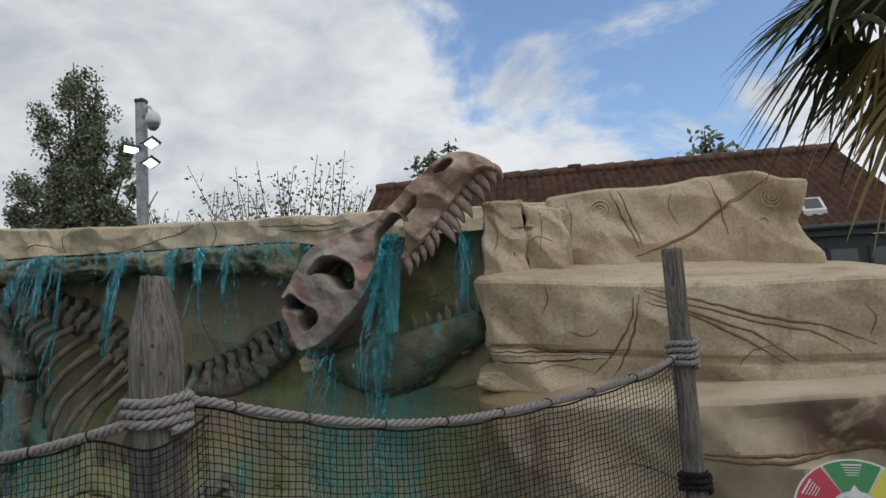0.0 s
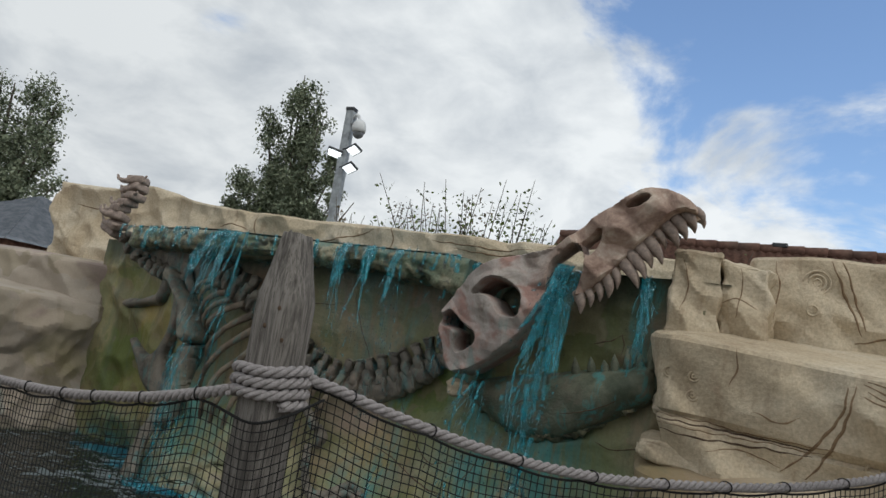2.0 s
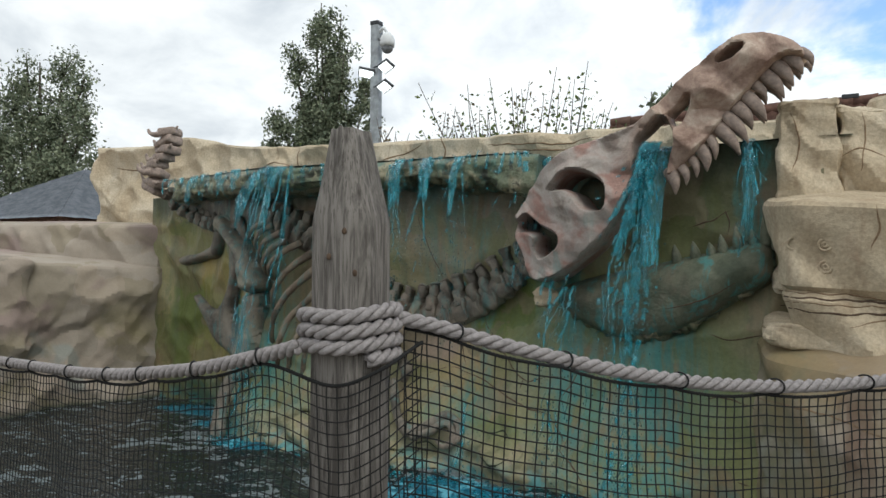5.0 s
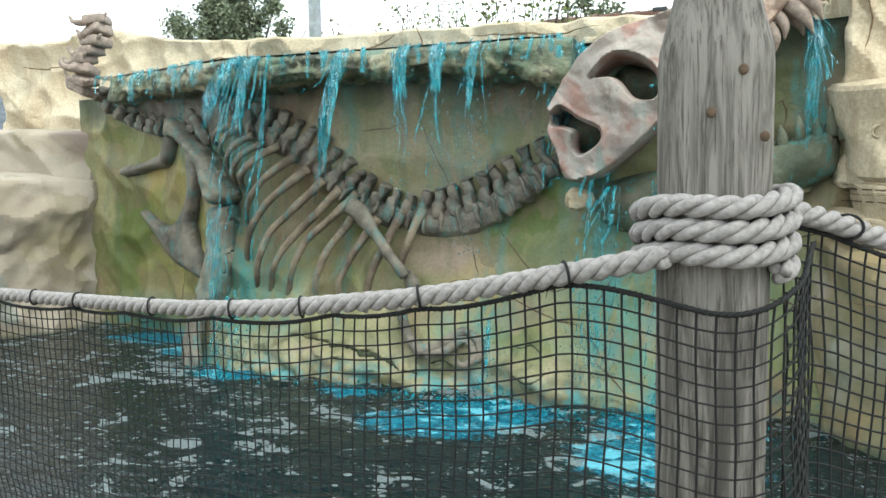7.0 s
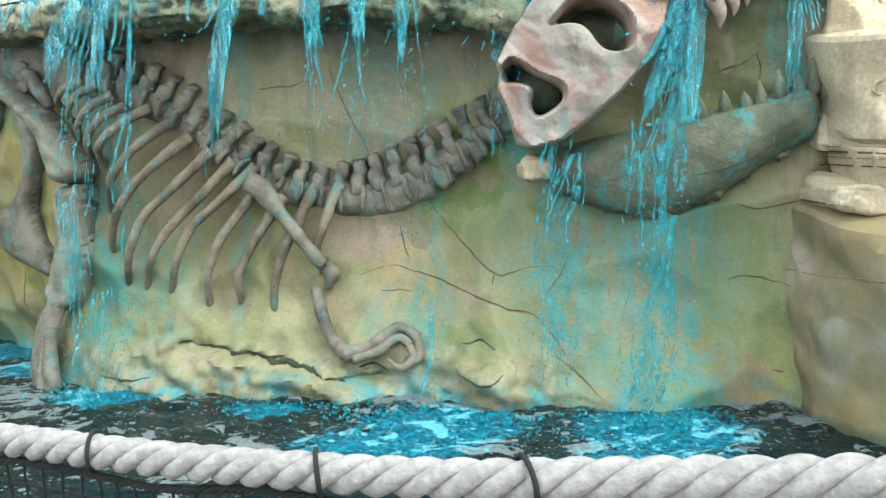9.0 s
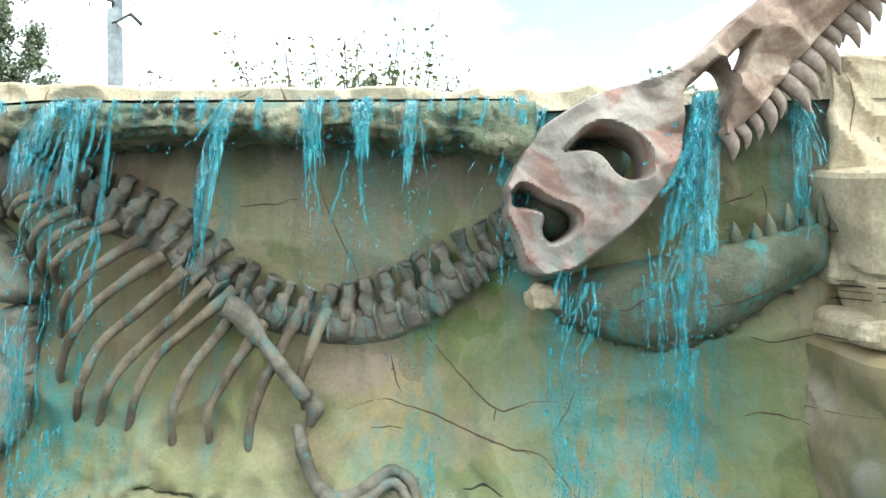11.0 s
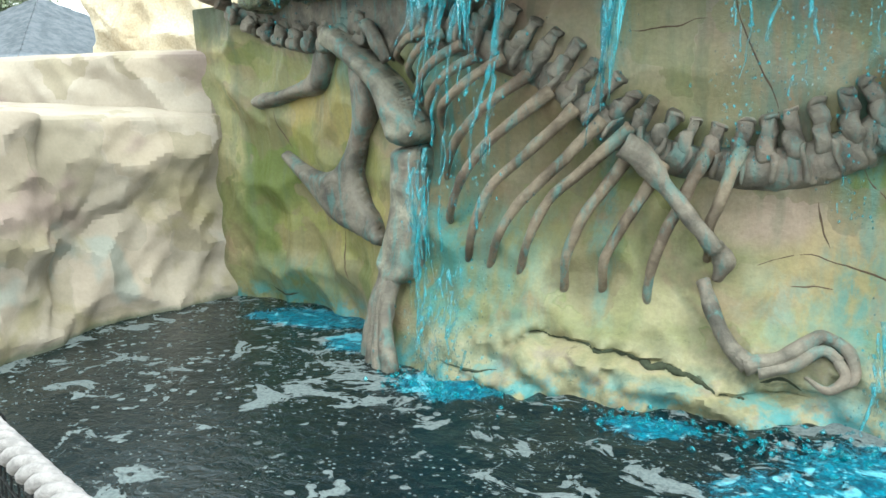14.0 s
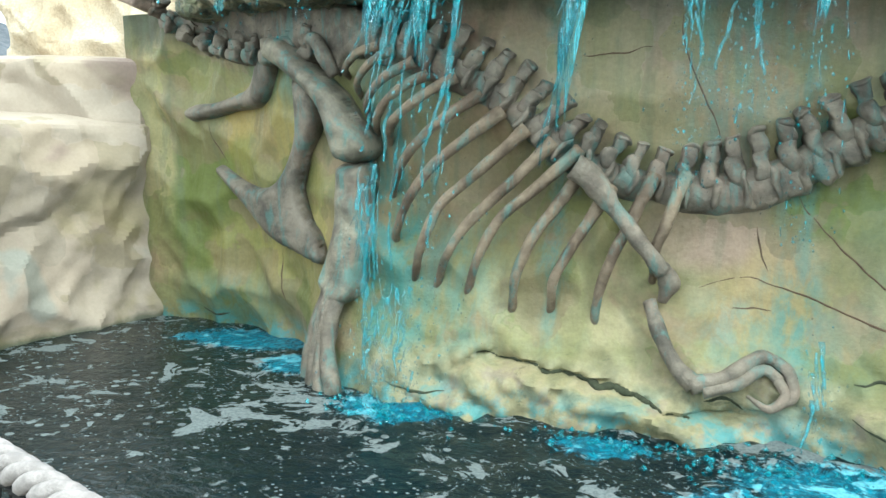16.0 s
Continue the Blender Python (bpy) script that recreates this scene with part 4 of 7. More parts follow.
    rock_tier("lower_terrace", "low cream and rust rock terrace with a shaded hollow painted under its rim", [(-0.14, 5.95, 0.92), (-0.08, 5.6, 0.88), (0.02, 5.34, 0.84), (0.18, 5.08, 0.82), (0.45, 4.80, 0.83), (0.85, 4.56, 0.86), (1.25, 4.38, 0.88), (1.9, 4.30, 0.90), (2.5, 4.32, 0.93), (3.4, 4.45, 0.95), (4.4, 4.6, 0.95)],
              [(0.1, 6.0, 0.95), (0.1, 5.8, 0.95), (0.15, 5.6, 0.95), (0.3, 5.5, 0.95), (0.6, 5.45, 0.95), (1.0, 5.35, 0.95), (1.5, 5.3, 0.96), (2.1, 5.1, 0.98), (2.7, 5.0, 1.0), (3.5, 5.05, 1.05), (4.4, 5.2, 1.05)], -0.75, 47, 0.5, 0.8, 0.25, 0.03, SIDE, batter=0.05, plane=0.5, dents=0.5)
    # the pale nose of rock over the pool
    rock_block("rock_nose", "chopped pale rock nose below the terrace", (-0.13, 5.28, 0.82), (0.42, 5.75, 1.03), 52, ROCK, 0.09, (0.0, 0.10, 0.07), 0.025)

build_ground()
build_relief_wall()
build_parapet()
build_lip()
build_rocks()

# ---------------------------------------------------------------- dinosaur skeleton relief
DINO = thing("dinosaur_skeleton", "large grey-brown dinosaur skeleton relief on the painted wall", "sculpture", at=(-3.3, 5.9, POOL))


def bone(name, pts, radii, proud=0.07, sides=12, label="", n=22, material=BONE, flat=0.9):
    """A bone lying on the wall. pts: rows of x, z along the wall (and how far proud of it)."""
    line = spline([(x, float(wall_y(x, z)) - (r[0] if r else proud), z) for x, z, *r in pts], n)
    rr = np.interp(np.linspace(0, 1, n), np.linspace(0, 1, len(radii)), radii)
    rr = rr * (1 + 0.13 * np.array([noise.noise(Vector((p[0] * 9, p[2] * 9, 3))) for p in line]))
    v, f = tube(line, rr, sides, flat)
    top = max(radii)
    v = [tuple(Vector(p) + Vector([top * (0.13 * noise.noise(Vector(p) * 7 + Vector((k * 7, 0, 3))) + 0.09 * noise.noise(Vector(p) * 19 + Vector((k * 5, 1, 0)))) for k in range(3)])) for p in v]
    return solid(name, (v, f), material, DINO, label)


def limb(name, outline, proud, swollen, ridge, label="", material=BONE):
    """A broad bone on the wall, rounded off towards its outline."""
    def front(x, z, d, rim):
        rough = 0.012 * np.sin(6 * x + 4 * z) + ridge * np.clip(d / 0.09, 0, 1) * (facets(x, z, 19, 0.16) - 0.3)
        return wall_y(x, z) - proud - swell(d, 0.075, swollen) - rough
    ob = solid(name, carved(outline, (), 0.017, front, lambda x, z, d, rim: wall_y(x, z) + 0.10), material, DINO, label)
    return ob


def vertebra(x, z, ang, wide, high, proud=0.08, name="vertebra"):
    """A vertebra seen from the side: waisted body, arch and spine; ang: the column's direction in degrees."""
    c = (x, float(wall_y(x, z)) - proud, z)
    w, h = wide * 0.5, high
    k = random.uniform(0.88, 1.12)
    parts = [lump((0, 0.03, -0.24 * h), (1.02 * w, 0.08, 0.25 * h), 0.55), lump((0.55 * w, 0.0, -0.22 * h), (0.28 * w, 0.085, 0.27 * h), 0.6),
             lump((0.05 * w, 0.01, 0.06 * h), (0.62 * w, 0.075, 0.22 * h), 0.55), lump((0.2 * w, 0.02, 0.36 * h * k), (0.52 * w * k, 0.055, 0.18 * h), 0.45), lump((0.30 * w, 0.005, 0.50 * h * k), (0.62 * w, 0.05, 0.05 * h), 0.7)]
    v, f = join(*parts)
    m = Matrix.Translation(c) @ pose(0, 0, 0, random.uniform(-5, 5), -ang + random.uniform(-7, 7), random.uniform(-5, 5))
    v = [tuple(m @ Vector(p) + Vector([0.026 * noise.noise(Vector(p) * 13 + Vector((x * 7, z * 5, k * 9))) for k in range(3)])) for p in v]
    return solid(name, (v, f), BONE, DINO)


def build_skeleton():
    # backbone from the hip to the neck
    col = spline([(-4.45, 0, 1.82), (-4.2, 0, 1.78), (-3.9, 0, 1.66), (-3.65, 0, 1.50), (-3.35, 0, 1.26), (-3.13, 0, 1.13), (-2.9, 0, 1.05), (-2.7, 0, 1.03), (-2.45, 0, 1.06), (-2.2, 0, 1.15), (-1.96, 0, 1.30), (-1.72, 0, 1.46)], 25)
    for i, p in enumerate(col):
        q = col[min(i + 1, 24)] - col[max(i - 1, 0)]
        wide = float(np.interp(p[0], (-4.4, -3.6, -2.8, -2.4, -1.7), (0.125, 0.135, 0.125, 0.135, 0.12)))
        high = float(np.interp(p[0], (-4.4, -3.6, -2.9, -2.5, -2.2, -1.7), (0.26, 0.30, 0.27, 0.36, 0.36, 0.26)))
        vertebra(p[0], p[2], math.degrees(math.atan2(q[2], q[0])), wide, high, 0.045)
    bone("backbone_core", [(-4.5, 1.74), (-4.0, 1.60), (-3.6, 1.36), (-3.3, 1.12), (-2.95, 0.98), (-2.6, 0.95), (-2.3, 1.02), (-2.0, 1.22), (-1.7, 1.40)], (0.06, 0.08, 0.085, 0.08, 0.08, 0.11, 0.11, 0.09, 0.06), 0.0, n=60)
    # tail, low along the ledge
    tail = spline([(-4.95, 0, 1.80), (-5.3, 0, 1.80), (-5.6, 0, 1.83), (-5.95, 0, 1.92), (-6.2, 0, 2.03), (-6.38, 0, 2.18)], 10)
    for i, p in enumerate(tail):
        q = tail[min(i + 1, 9)] - tail[max(i - 1, 0)]
        vertebra(p[0], p[2], math.degrees(math.atan2(-q[2], -q[0])), 0.15, 0.22 - 0.008 * i, 0.10, "tail_vertebra")
    # hind leg
    thigh = ((-5.31, 1.80), (-5.24, 1.87), (-5.14, 1.86), (-5.0, 1.76), (-4.82, 1.62), (-4.66, 1.49), (-4.54, 1.34), (-4.45, 1.24), (-4.45, 1.15), (-4.55, 1.09), (-4.70, 1.11), (-4.75, 1.20), (-4.80, 1.34), (-4.88, 1.46), (-5.04, 1.58), (-5.20, 1.68), (-5.30, 1.73))
    limb("femur", thigh, 0.07, 0.17, 0.05, "stout thigh bone with flaking paint", LEG)
    shin = ((-4.72, 1.08), (-4.60, 1.10), (-4.48, 1.08), (-4.48, 0.87), (-4.475, 0.65), (-4.50, 0.49), (-4.51, 0.37), (-4.57, 0.29), (-4.70, 0.26), (-4.77, 0.31), (-4.84, 0.39), (-4.78, 0.55), (-4.73, 0.73), (-4.735, 0.93))
    limb("tibia", shin, 0.05, 0.15, 0.045, "", LEG)
    for dx, dz in ((-0.13, -0.30), (-0.045, -0.32), (0.04, -0.31), (0.12, -0.28)):
        bone("foot_bone", [(-4.66 + dx * 0.35, 0.34, 0.13), (-4.69 + dx * 0.45, 0.22, 0.15), (-4.71 + dx * 0.7, 0.02, 0.12), (-4.68 + dx * 1.1, 0.1 + dz, 0.09)], (0.05, 0.045, 0.058), 0.1, n=16, sides=10)
    seat_bone = ((-6.21, 1.43), (-6.18, 1.37), (-6.05, 1.355), (-5.75, 1.42), (-5.49, 1.44), (-5.37, 1.51), (-5.31, 1.62), (-5.30, 1.74), (-5.44, 1.76), (-5.54, 1.60), (-5.67, 1.545), (-5.93, 1.49), (-6.12, 1.475))
    limb("ischium", seat_bone, 0.03, 0.10, 0.012)
    blade = ((-5.12, 1.62), (-4.92, 1.55), (-4.92, 1.30), (-5.03, 1.09), (-5.09, 0.91), (-5.05, 0.76), (-4.90, 0.60), (-4.88, 0.45), (-5.15, 0.49), (-5.40, 0.57), (-5.64, 0.75), (-5.86, 0.90), (-5.96, 0.99), (-5.92, 1.045), (-5.75, 0.97), (-5.50, 0.90), (-5.33, 0.95), (-5.20, 1.10), (-5.12, 1.30))
    limb("pubis", blade, 0.03, 0.09, 0.012, "broad flat hip blade with a pointed heel")
    hip = ((-6.36, 2.12), (-5.60, 2.16), (-4.90, 2.08), (-4.50, 1.97), (-4.44, 1.80), (-4.54, 1.70), (-4.65, 1.69), (-4.70, 1.60), (-4.76, 1.62), (-4.80, 1.75), (-4.92, 1.81), (-5.02, 1.76), (-5.20, 1.82), (-5.45, 1.85), (-5.70, 1.87), (-6.0, 1.94), (-6.34, 2.04))
    limb("pelvis", hip, 0.01, 0.10, 0.02, "smooth mauve-grey hip blade under the ledge")
    bone("hip_process", [(-4.72, 1.60, 0.12), (-4.78, 1.72, 0.15), (-4.86, 1.82, 0.15), (-4.94, 1.80, 0.12)], (0.03, 0.05, 0.045, 0.03), n=16)
    # ribs: root, bend, tip
    ribs = (((-4.40, 1.75), (-4.58, 1.67), (-4.65, 1.58)), ((-4.28, 1.72), (-4.48, 1.61), (-4.57, 1.47)), ((-4.16, 1.65), (-4.40, 1.52), (-4.51, 1.34)), ((-4.08, 1.58), (-4.32, 1.44), (-4.46, 1.26)),
            ((-3.92, 1.56), (-4.20, 1.39), (-4.37, 1.23)), ((-3.78, 1.47), (-4.08, 1.26), (-4.35, 0.94)), ((-3.66, 1.38), (-4.05, 1.08), (-4.31, 0.69)), ((-3.53, 1.29), (-3.98, 0.89), (-4.16, 0.48)),
            ((-3.39, 1.22), (-3.82, 0.80), (-4.02, 0.44)), ((-3.25, 1.18), (-3.66, 0.81), (-3.84, 0.39)), ((-3.24, 1.06), (-3.48, 0.72), (-3.59, 0.35)), ((-3.09, 0.99), (-3.30, 0.64), (-3.38, 0.36)), ((-2.88, 1.05), (-3.06, 0.67), (-3.15, 0.28)), ((-2.73, 1.06), (-2.83, 0.78), (-2.87, 0.54)))
    for i, (a, b, c) in enumerate(ribs):
        r = 0.020 + 0.007 * min(1, i / 6)
        bone("rib", [(*a, 0.10), ((a[0] * 0.45 + b[0] * 0.55), (a[1] * 0.4 + b[1] * 0.6) + 0.015, 0.16), (*b, 0.16), ((b[0] + c[0]) / 2 - 0.02, (b[1] + c[1]) / 2, 0.12), (*c, 0.0), (c[0] - 0.01, c[1] - 0.05, -0.06)], (r * 1.5, r * 1.2, r * 1.1, r * 1.05, r * 0.9, r * 0.8), n=30, sides=10, material=RIB)
    # fore limb
    bone("scapula", [(-3.27, 1.10, 0.2), (-3.19, 1.04, 0.2), (-3.05, 0.87, 0.2), (-2.92, 0.71, 0.19), (-2.82, 0.58, 0.15)], (0.070, 0.058, 0.042, 0.040, 0.045), n=28, label="slender shoulder blade bone lying over the ribs")
    bone("elbow", [(-2.83, 0.60, 0.11), (-2.79, 0.51, 0.06), (-2.82, 0.42, 0.03)], (0.045, 0.055, 0.03))
    bone("forearm", [(-2.88, 0.43, 0.08), (-2.83, 0.30, 0.09), (-2.74, 0.15, 0.09), (-2.66, 0.07, 0.07)], (0.034, 0.036, 0.038, 0.045))
    bone("hand_bone", [(-2.68, 0.07, 0.08), (-2.52, 0.12, 0.08), (-2.38, 0.21, 0.08), (-2.30, 0.20, 0.07)], (0.045, 0.036, 0.034, 0.03))
    bone("hand_bone", [(-2.62, 0.05, 0.07), (-2.48, 0.09, 0.08), (-2.36, 0.16, 0.08), (-2.28, 0.12, 0.07)], (0.036, 0.03, 0.03, 0.026))
    bone("claw", [(-2.30, 0.20, 0.07), (-2.24, 0.15, 0.08), (-2.23, 0.06, 0.08), (-2.30, 0.00, 0.06)], (0.032, 0.028, 0.024, 0.008))
    bone("claw", [(-2.29, 0.12, 0.07), (-2.26, 0.06, 0.08), (-2.33, 0.00, 0.07), (-2.42, 0.04, 0.05)], (0.026, 0.024, 0.02, 0.008))
    # tail end that stands up over the ledge
    chain = spline([(-6.44, 6.64, 2.20), (-6.42, 6.58, 2.34), (-6.40, 6.58, 2.46), (-6.30, 6.60, 2.58), (-6.24, 6.62, 2.70), (-6.25, 6.62, 2.84)], 8)
    for i, (x, y, z) in enumerate(chain):
        k = random.uniform(0.9, 1.15)
        body = rounded(box(-0.09 * k, 0.10 * k, -0.09, 0.10, -0.047, 0.047), 0.028)
        horn = tube(spline([(-0.03, -0.05, 0.0), (-0.12, -0.07, -0.025), (-0.19, -0.07, 0.0), (-0.215, -0.07, 0.055)], 10), np.linspace(0.045, 0.012, 10) * k, 8)
        spur = tube(spline([(0.05, -0.03, 0.0), (0.11, -0.05, 0.02), (0.14, -0.05, 0.045)], 6), np.linspace(0.03, 0.012, 6), 8)
        v, f = join(*((body, horn, spur) if i % 2 else (body, horn)))
        m = Matrix.Translation((x + random.uniform(-0.03, 0.03), y, z)) @ pose(0, 0, 0, random.uniform(-14, 14), random.uniform(-24, 24), random.uniform(-20, 20))
        v = [tuple(m @ Vector(p) + Vector([0.014 * noise.noise(Vector(p) * 15 + Vector((i * 3, 0, q * 7))) for q in range(3)])) for p in v]
        solid("tail_end_vertebra", (v, f), TOOTH, DINO)


def inside(px, pz, poly):
    """Signed distance to a closed outline, positive inside."""
    q = np.array(poly, float)
    d2 = np.full(px.shape, 1e9)
    hit = np.zeros(px.shape, bool)
    gx, gz = np.zeros(px.shape), np.zeros(px.shape)
    for (ax, az), (bx, bz) in zip(q, np.roll(q, -1, axis=0)):
        ex, ez = bx - ax, bz - az
        t = np.clip(((px - ax) * ex + (pz - az) * ez) / (ex * ex + ez * ez + 1e-12), 0, 1)
        cx, cz = ax + t * ex, az + t * ez
        dd = (px - cx) ** 2 + (pz - cz) ** 2
        near = dd < d2
        d2, gx, gz = np.where(near, dd, d2), np.where(near, cx, gx), np.where(near, cz, gz)
        cross = ((az > pz) != (bz > pz)) & (px < (bx - ax) * (pz - az) / (bz - az + 1e-12) + ax)
        hit ^= cross
    d = np.sqrt(d2)
    return np.where(hit, d, -d), gx, gz


def carved(outline, holes, h, front, back):
    """A body cut from an outline with holes, swelling towards its middle. front, back: y of its faces for x, z and the distance from the rim."""
    loop = spline(list(outline) + [outline[0]], 160)[:-1]
    rims = [loop] + [spline(list(o) + [o[0]], 50)[:-1] for o in holes]
    lo, hi = loop.min(0) - 2 * h, loop.max(0) + 2 * h
    X, Z = np.meshgrid(np.arange(lo[0], hi[0], h), np.arange(lo[1], hi[1], h), indexing="ij")
    D, GX, GZ = inside(X, Z, rims[0])
    for r in rims[1:]:
        d, gx, gz = inside(X, Z, r)
        use = -d < D
        D, GX, GZ = np.where(use, -d, D), np.where(use, gx, GX), np.where(use, gz, GZ)
    rim = np.maximum(inside(X, Z, rims[0])[0], 0)
    snap = np.abs(D) < 0.62 * h
    X, Z, D = np.where(snap, GX, X), np.where(snap, GZ, Z), np.where(snap, 0.0, D)
    ok = D >= 0
    n, m = X.shape
    index, verts = {}, []
    for side, fn in enumerate((front, back)):
        Y = fn(X, Z, np.maximum(D, 0), rim)
        for i, j in zip(*np.nonzero(ok)):
            index[side, i, j] = len(verts)
            verts.append((X[i, j], Y[i, j], Z[i, j]))
    faces, count = [], {}
    for i in range(n - 1):
        for j in range(m - 1):
            quad = [(i, j), (i + 1, j), (i + 1, j + 1), (i, j + 1)]
            keep = [q for q in quad if ok[q]]
            if len(keep) < 3:
                continue
            faces.append([index[0, a, b] for a, b in keep])
            faces.append([index[1, a, b] for a, b in keep][::-1])
            for a, b in zip(keep, keep[1:] + keep[:1]):
                count[a, b] = True
    for a, b in list(count):
        if (b, a) not in count:
            faces.append([index[0, b[0], b[1]], index[0, a[0], a[1]], index[1, a[0], a[1]], index[1, b[0], b[1]]])
    return verts, faces


def swell(d, reach, height):
    u = np.clip(d / reach, 0, 1)
    return height * np.sqrt(1 - (1 - u) ** 2)


def tooth(p, tip, r, name, parent, bend=(0, 0, 0), material=None):
    a, b = np.array(p, float), np.array(tip, float)
    mid = (a * 0.5 + b * 0.5) + np.array(bend)
    line = spline([a, mid, b], 9)
    ob = solid(name, tube(line, r * np.array((0.9, 1.0, 1.0, 0.95, 0.85, 0.7, 0.52, 0.32, 0.10)), 9, 0.8), material or TOOTH, parent)


def build_skull():
    out = ((-1.54, 1.235), (-1.62, 1.245), (-1.645, 1.262), (-1.655, 1.29), (-1.69, 1.42), (-1.742, 1.535), (-1.748, 1.552), (-1.735, 1.655), (-1.752, 1.69), (-1.748, 1.71), (-1.655, 1.885), (-1.645, 1.90), (-1.56, 2.0), (-1.545, 2.012), (-1.45, 2.065), (-1.34, 2.125), (-1.21, 2.175), (-0.95, 2.245), (-0.80, 2.33), (-0.62, 2.50), (-0.36, 2.69), (-0.20, 2.755), (-0.04, 2.725), (0.08, 2.645), (0.105, 2.56),
           (-0.02, 2.57), (-0.15, 2.45), (-0.32, 2.26), (-0.46, 2.09), (-0.59, 1.96), (-0.69, 1.90), (-0.68, 2.03), (-0.645, 2.15), (-0.70, 2.275), (-0.79, 2.21), (-0.865, 2.13), (-0.87, 1.95), (-0.91, 1.78), (-1.0, 1.63), (-1.10, 1.51), (-1.26, 1.375), (-1.275, 1.365), (-1.40, 1.275), (-1.42, 1.265))
    orbit = ((-1.45, 1.86), (-1.36, 1.947), (-1.265, 1.975), (-1.155, 1.94), (-1.075, 1.86), (-1.07, 1.735), (-1.145, 1.715), (-1.21, 1.745), (-1.27, 1.825), (-1.335, 1.86))
    rear = ((-1.705, 1.662), (-1.65, 1.698), (-1.53, 1.618), (-1.405, 1.552), (-1.405, 1.475), (-1.515, 1.41), (-1.558, 1.467), (-1.552, 1.553), (-1.635, 1.592), (-1.695, 1.603))
    nose = ((-0.365, 2.59), (-0.29, 2.65), (-0.235, 2.655), (-0.295, 2.60))
    cheek = ((-0.66, 2.29), (-0.545, 2.395), (-0.575, 2.29), (-0.625, 2.225))

    def front(x, z, d, rim):
        base = 5.63 + 0.16 * smooth01(-1.35, -1.7, x)
        plan = 0.85 + 0.35 * smooth01(-0.9, -1.3, x)
        facet = 0.15 * facets(x, z, 55, 0.20) + 0.035 * facets(x, z, 58, 0.10)
        return base - swell(d, 0.010, 0.016) - swell(rim, 0.02, 0.04 * plan) - 0.03 * plan * np.clip(rim / 0.15, 0, 1) - facet * smooth01(0.0, 0.02, d)

    def back(x, z, d, rim):
        return 5.68 + 0.16 * smooth01(-1.35, -1.7, x) + swell(d, 0.10, 0.10) + 0.22 * smooth01(-0.98, -1.15, x)
    skull = solid("skull", carved(out, (orbit, nose, cheek, rear), 0.011, front, back), SKULL, DINO, "pale and brown open-jawed skull rising over the ledge")
    skull.data.set_sharp_from_angle(angle=0.45)
    # added dark tubes behind orbit and rear hole, standing in for their shade
    o = solid("orbit_shade_backing", tube(spline([(-1.36, 5.99, 1.86), (-1.20, 6.0, 1.86), (-1.06, 5.99, 1.80)], 12), (0.06, 0.09, 0.11, 0.13, 0.13, 0.13, 0.13, 0.13, 0.13, 0.12, 0.1, 0.06), 12), JAW, skull)
    solid("jaw_shade_backing", tube(spline([(-1.66, 5.99, 1.58), (-1.52, 5.97, 1.56), (-1.38, 5.95, 1.56)], 12), (0.05, 0.10, 0.12, 0.13, 0.13, 0.13, 0.13, 0.13, 0.13, 0.12, 0.1, 0.06), 12), JAW, skull)
    # upper teeth along the jaw's edge
    edge = spline([(0.085, 0, 2.585), (-0.02, 0, 2.56), (-0.15, 0, 2.44), (-0.32, 0, 2.25), (-0.46, 0, 2.08), (-0.60, 0, 1.945), (-0.665, 0, 1.925)], 14)
    lengths = (0.09, 0.13, 0.16, 0.17, 0.10, 0.19, 0.15, 0.19, 0.20, 0.12, 0.13, 0.11, 0.10, 0.13)
    for i, (p, ln) in enumerate(zip(edge, lengths)):
        for row in (0, 1):
            y = 5.57 if row == 0 else 5.78
            if row and i > 8:
                continue
            k = ln * (1.0 if row == 0 else 0.8)
            a = (p[0] - 0.012, y, p[2] + 0.03)
            tip = (p[0] + 0.62 * k, y - 0.01, p[2] - 0.80 * k) if i < 9 else (p[0] + 0.25 * k, y - 0.01, p[2] - 1.0 * k)
            tooth(a, tip, 0.043 if ln > 0.12 else 0.031, "tooth", skull, (0.02, -0.02, 0.0))


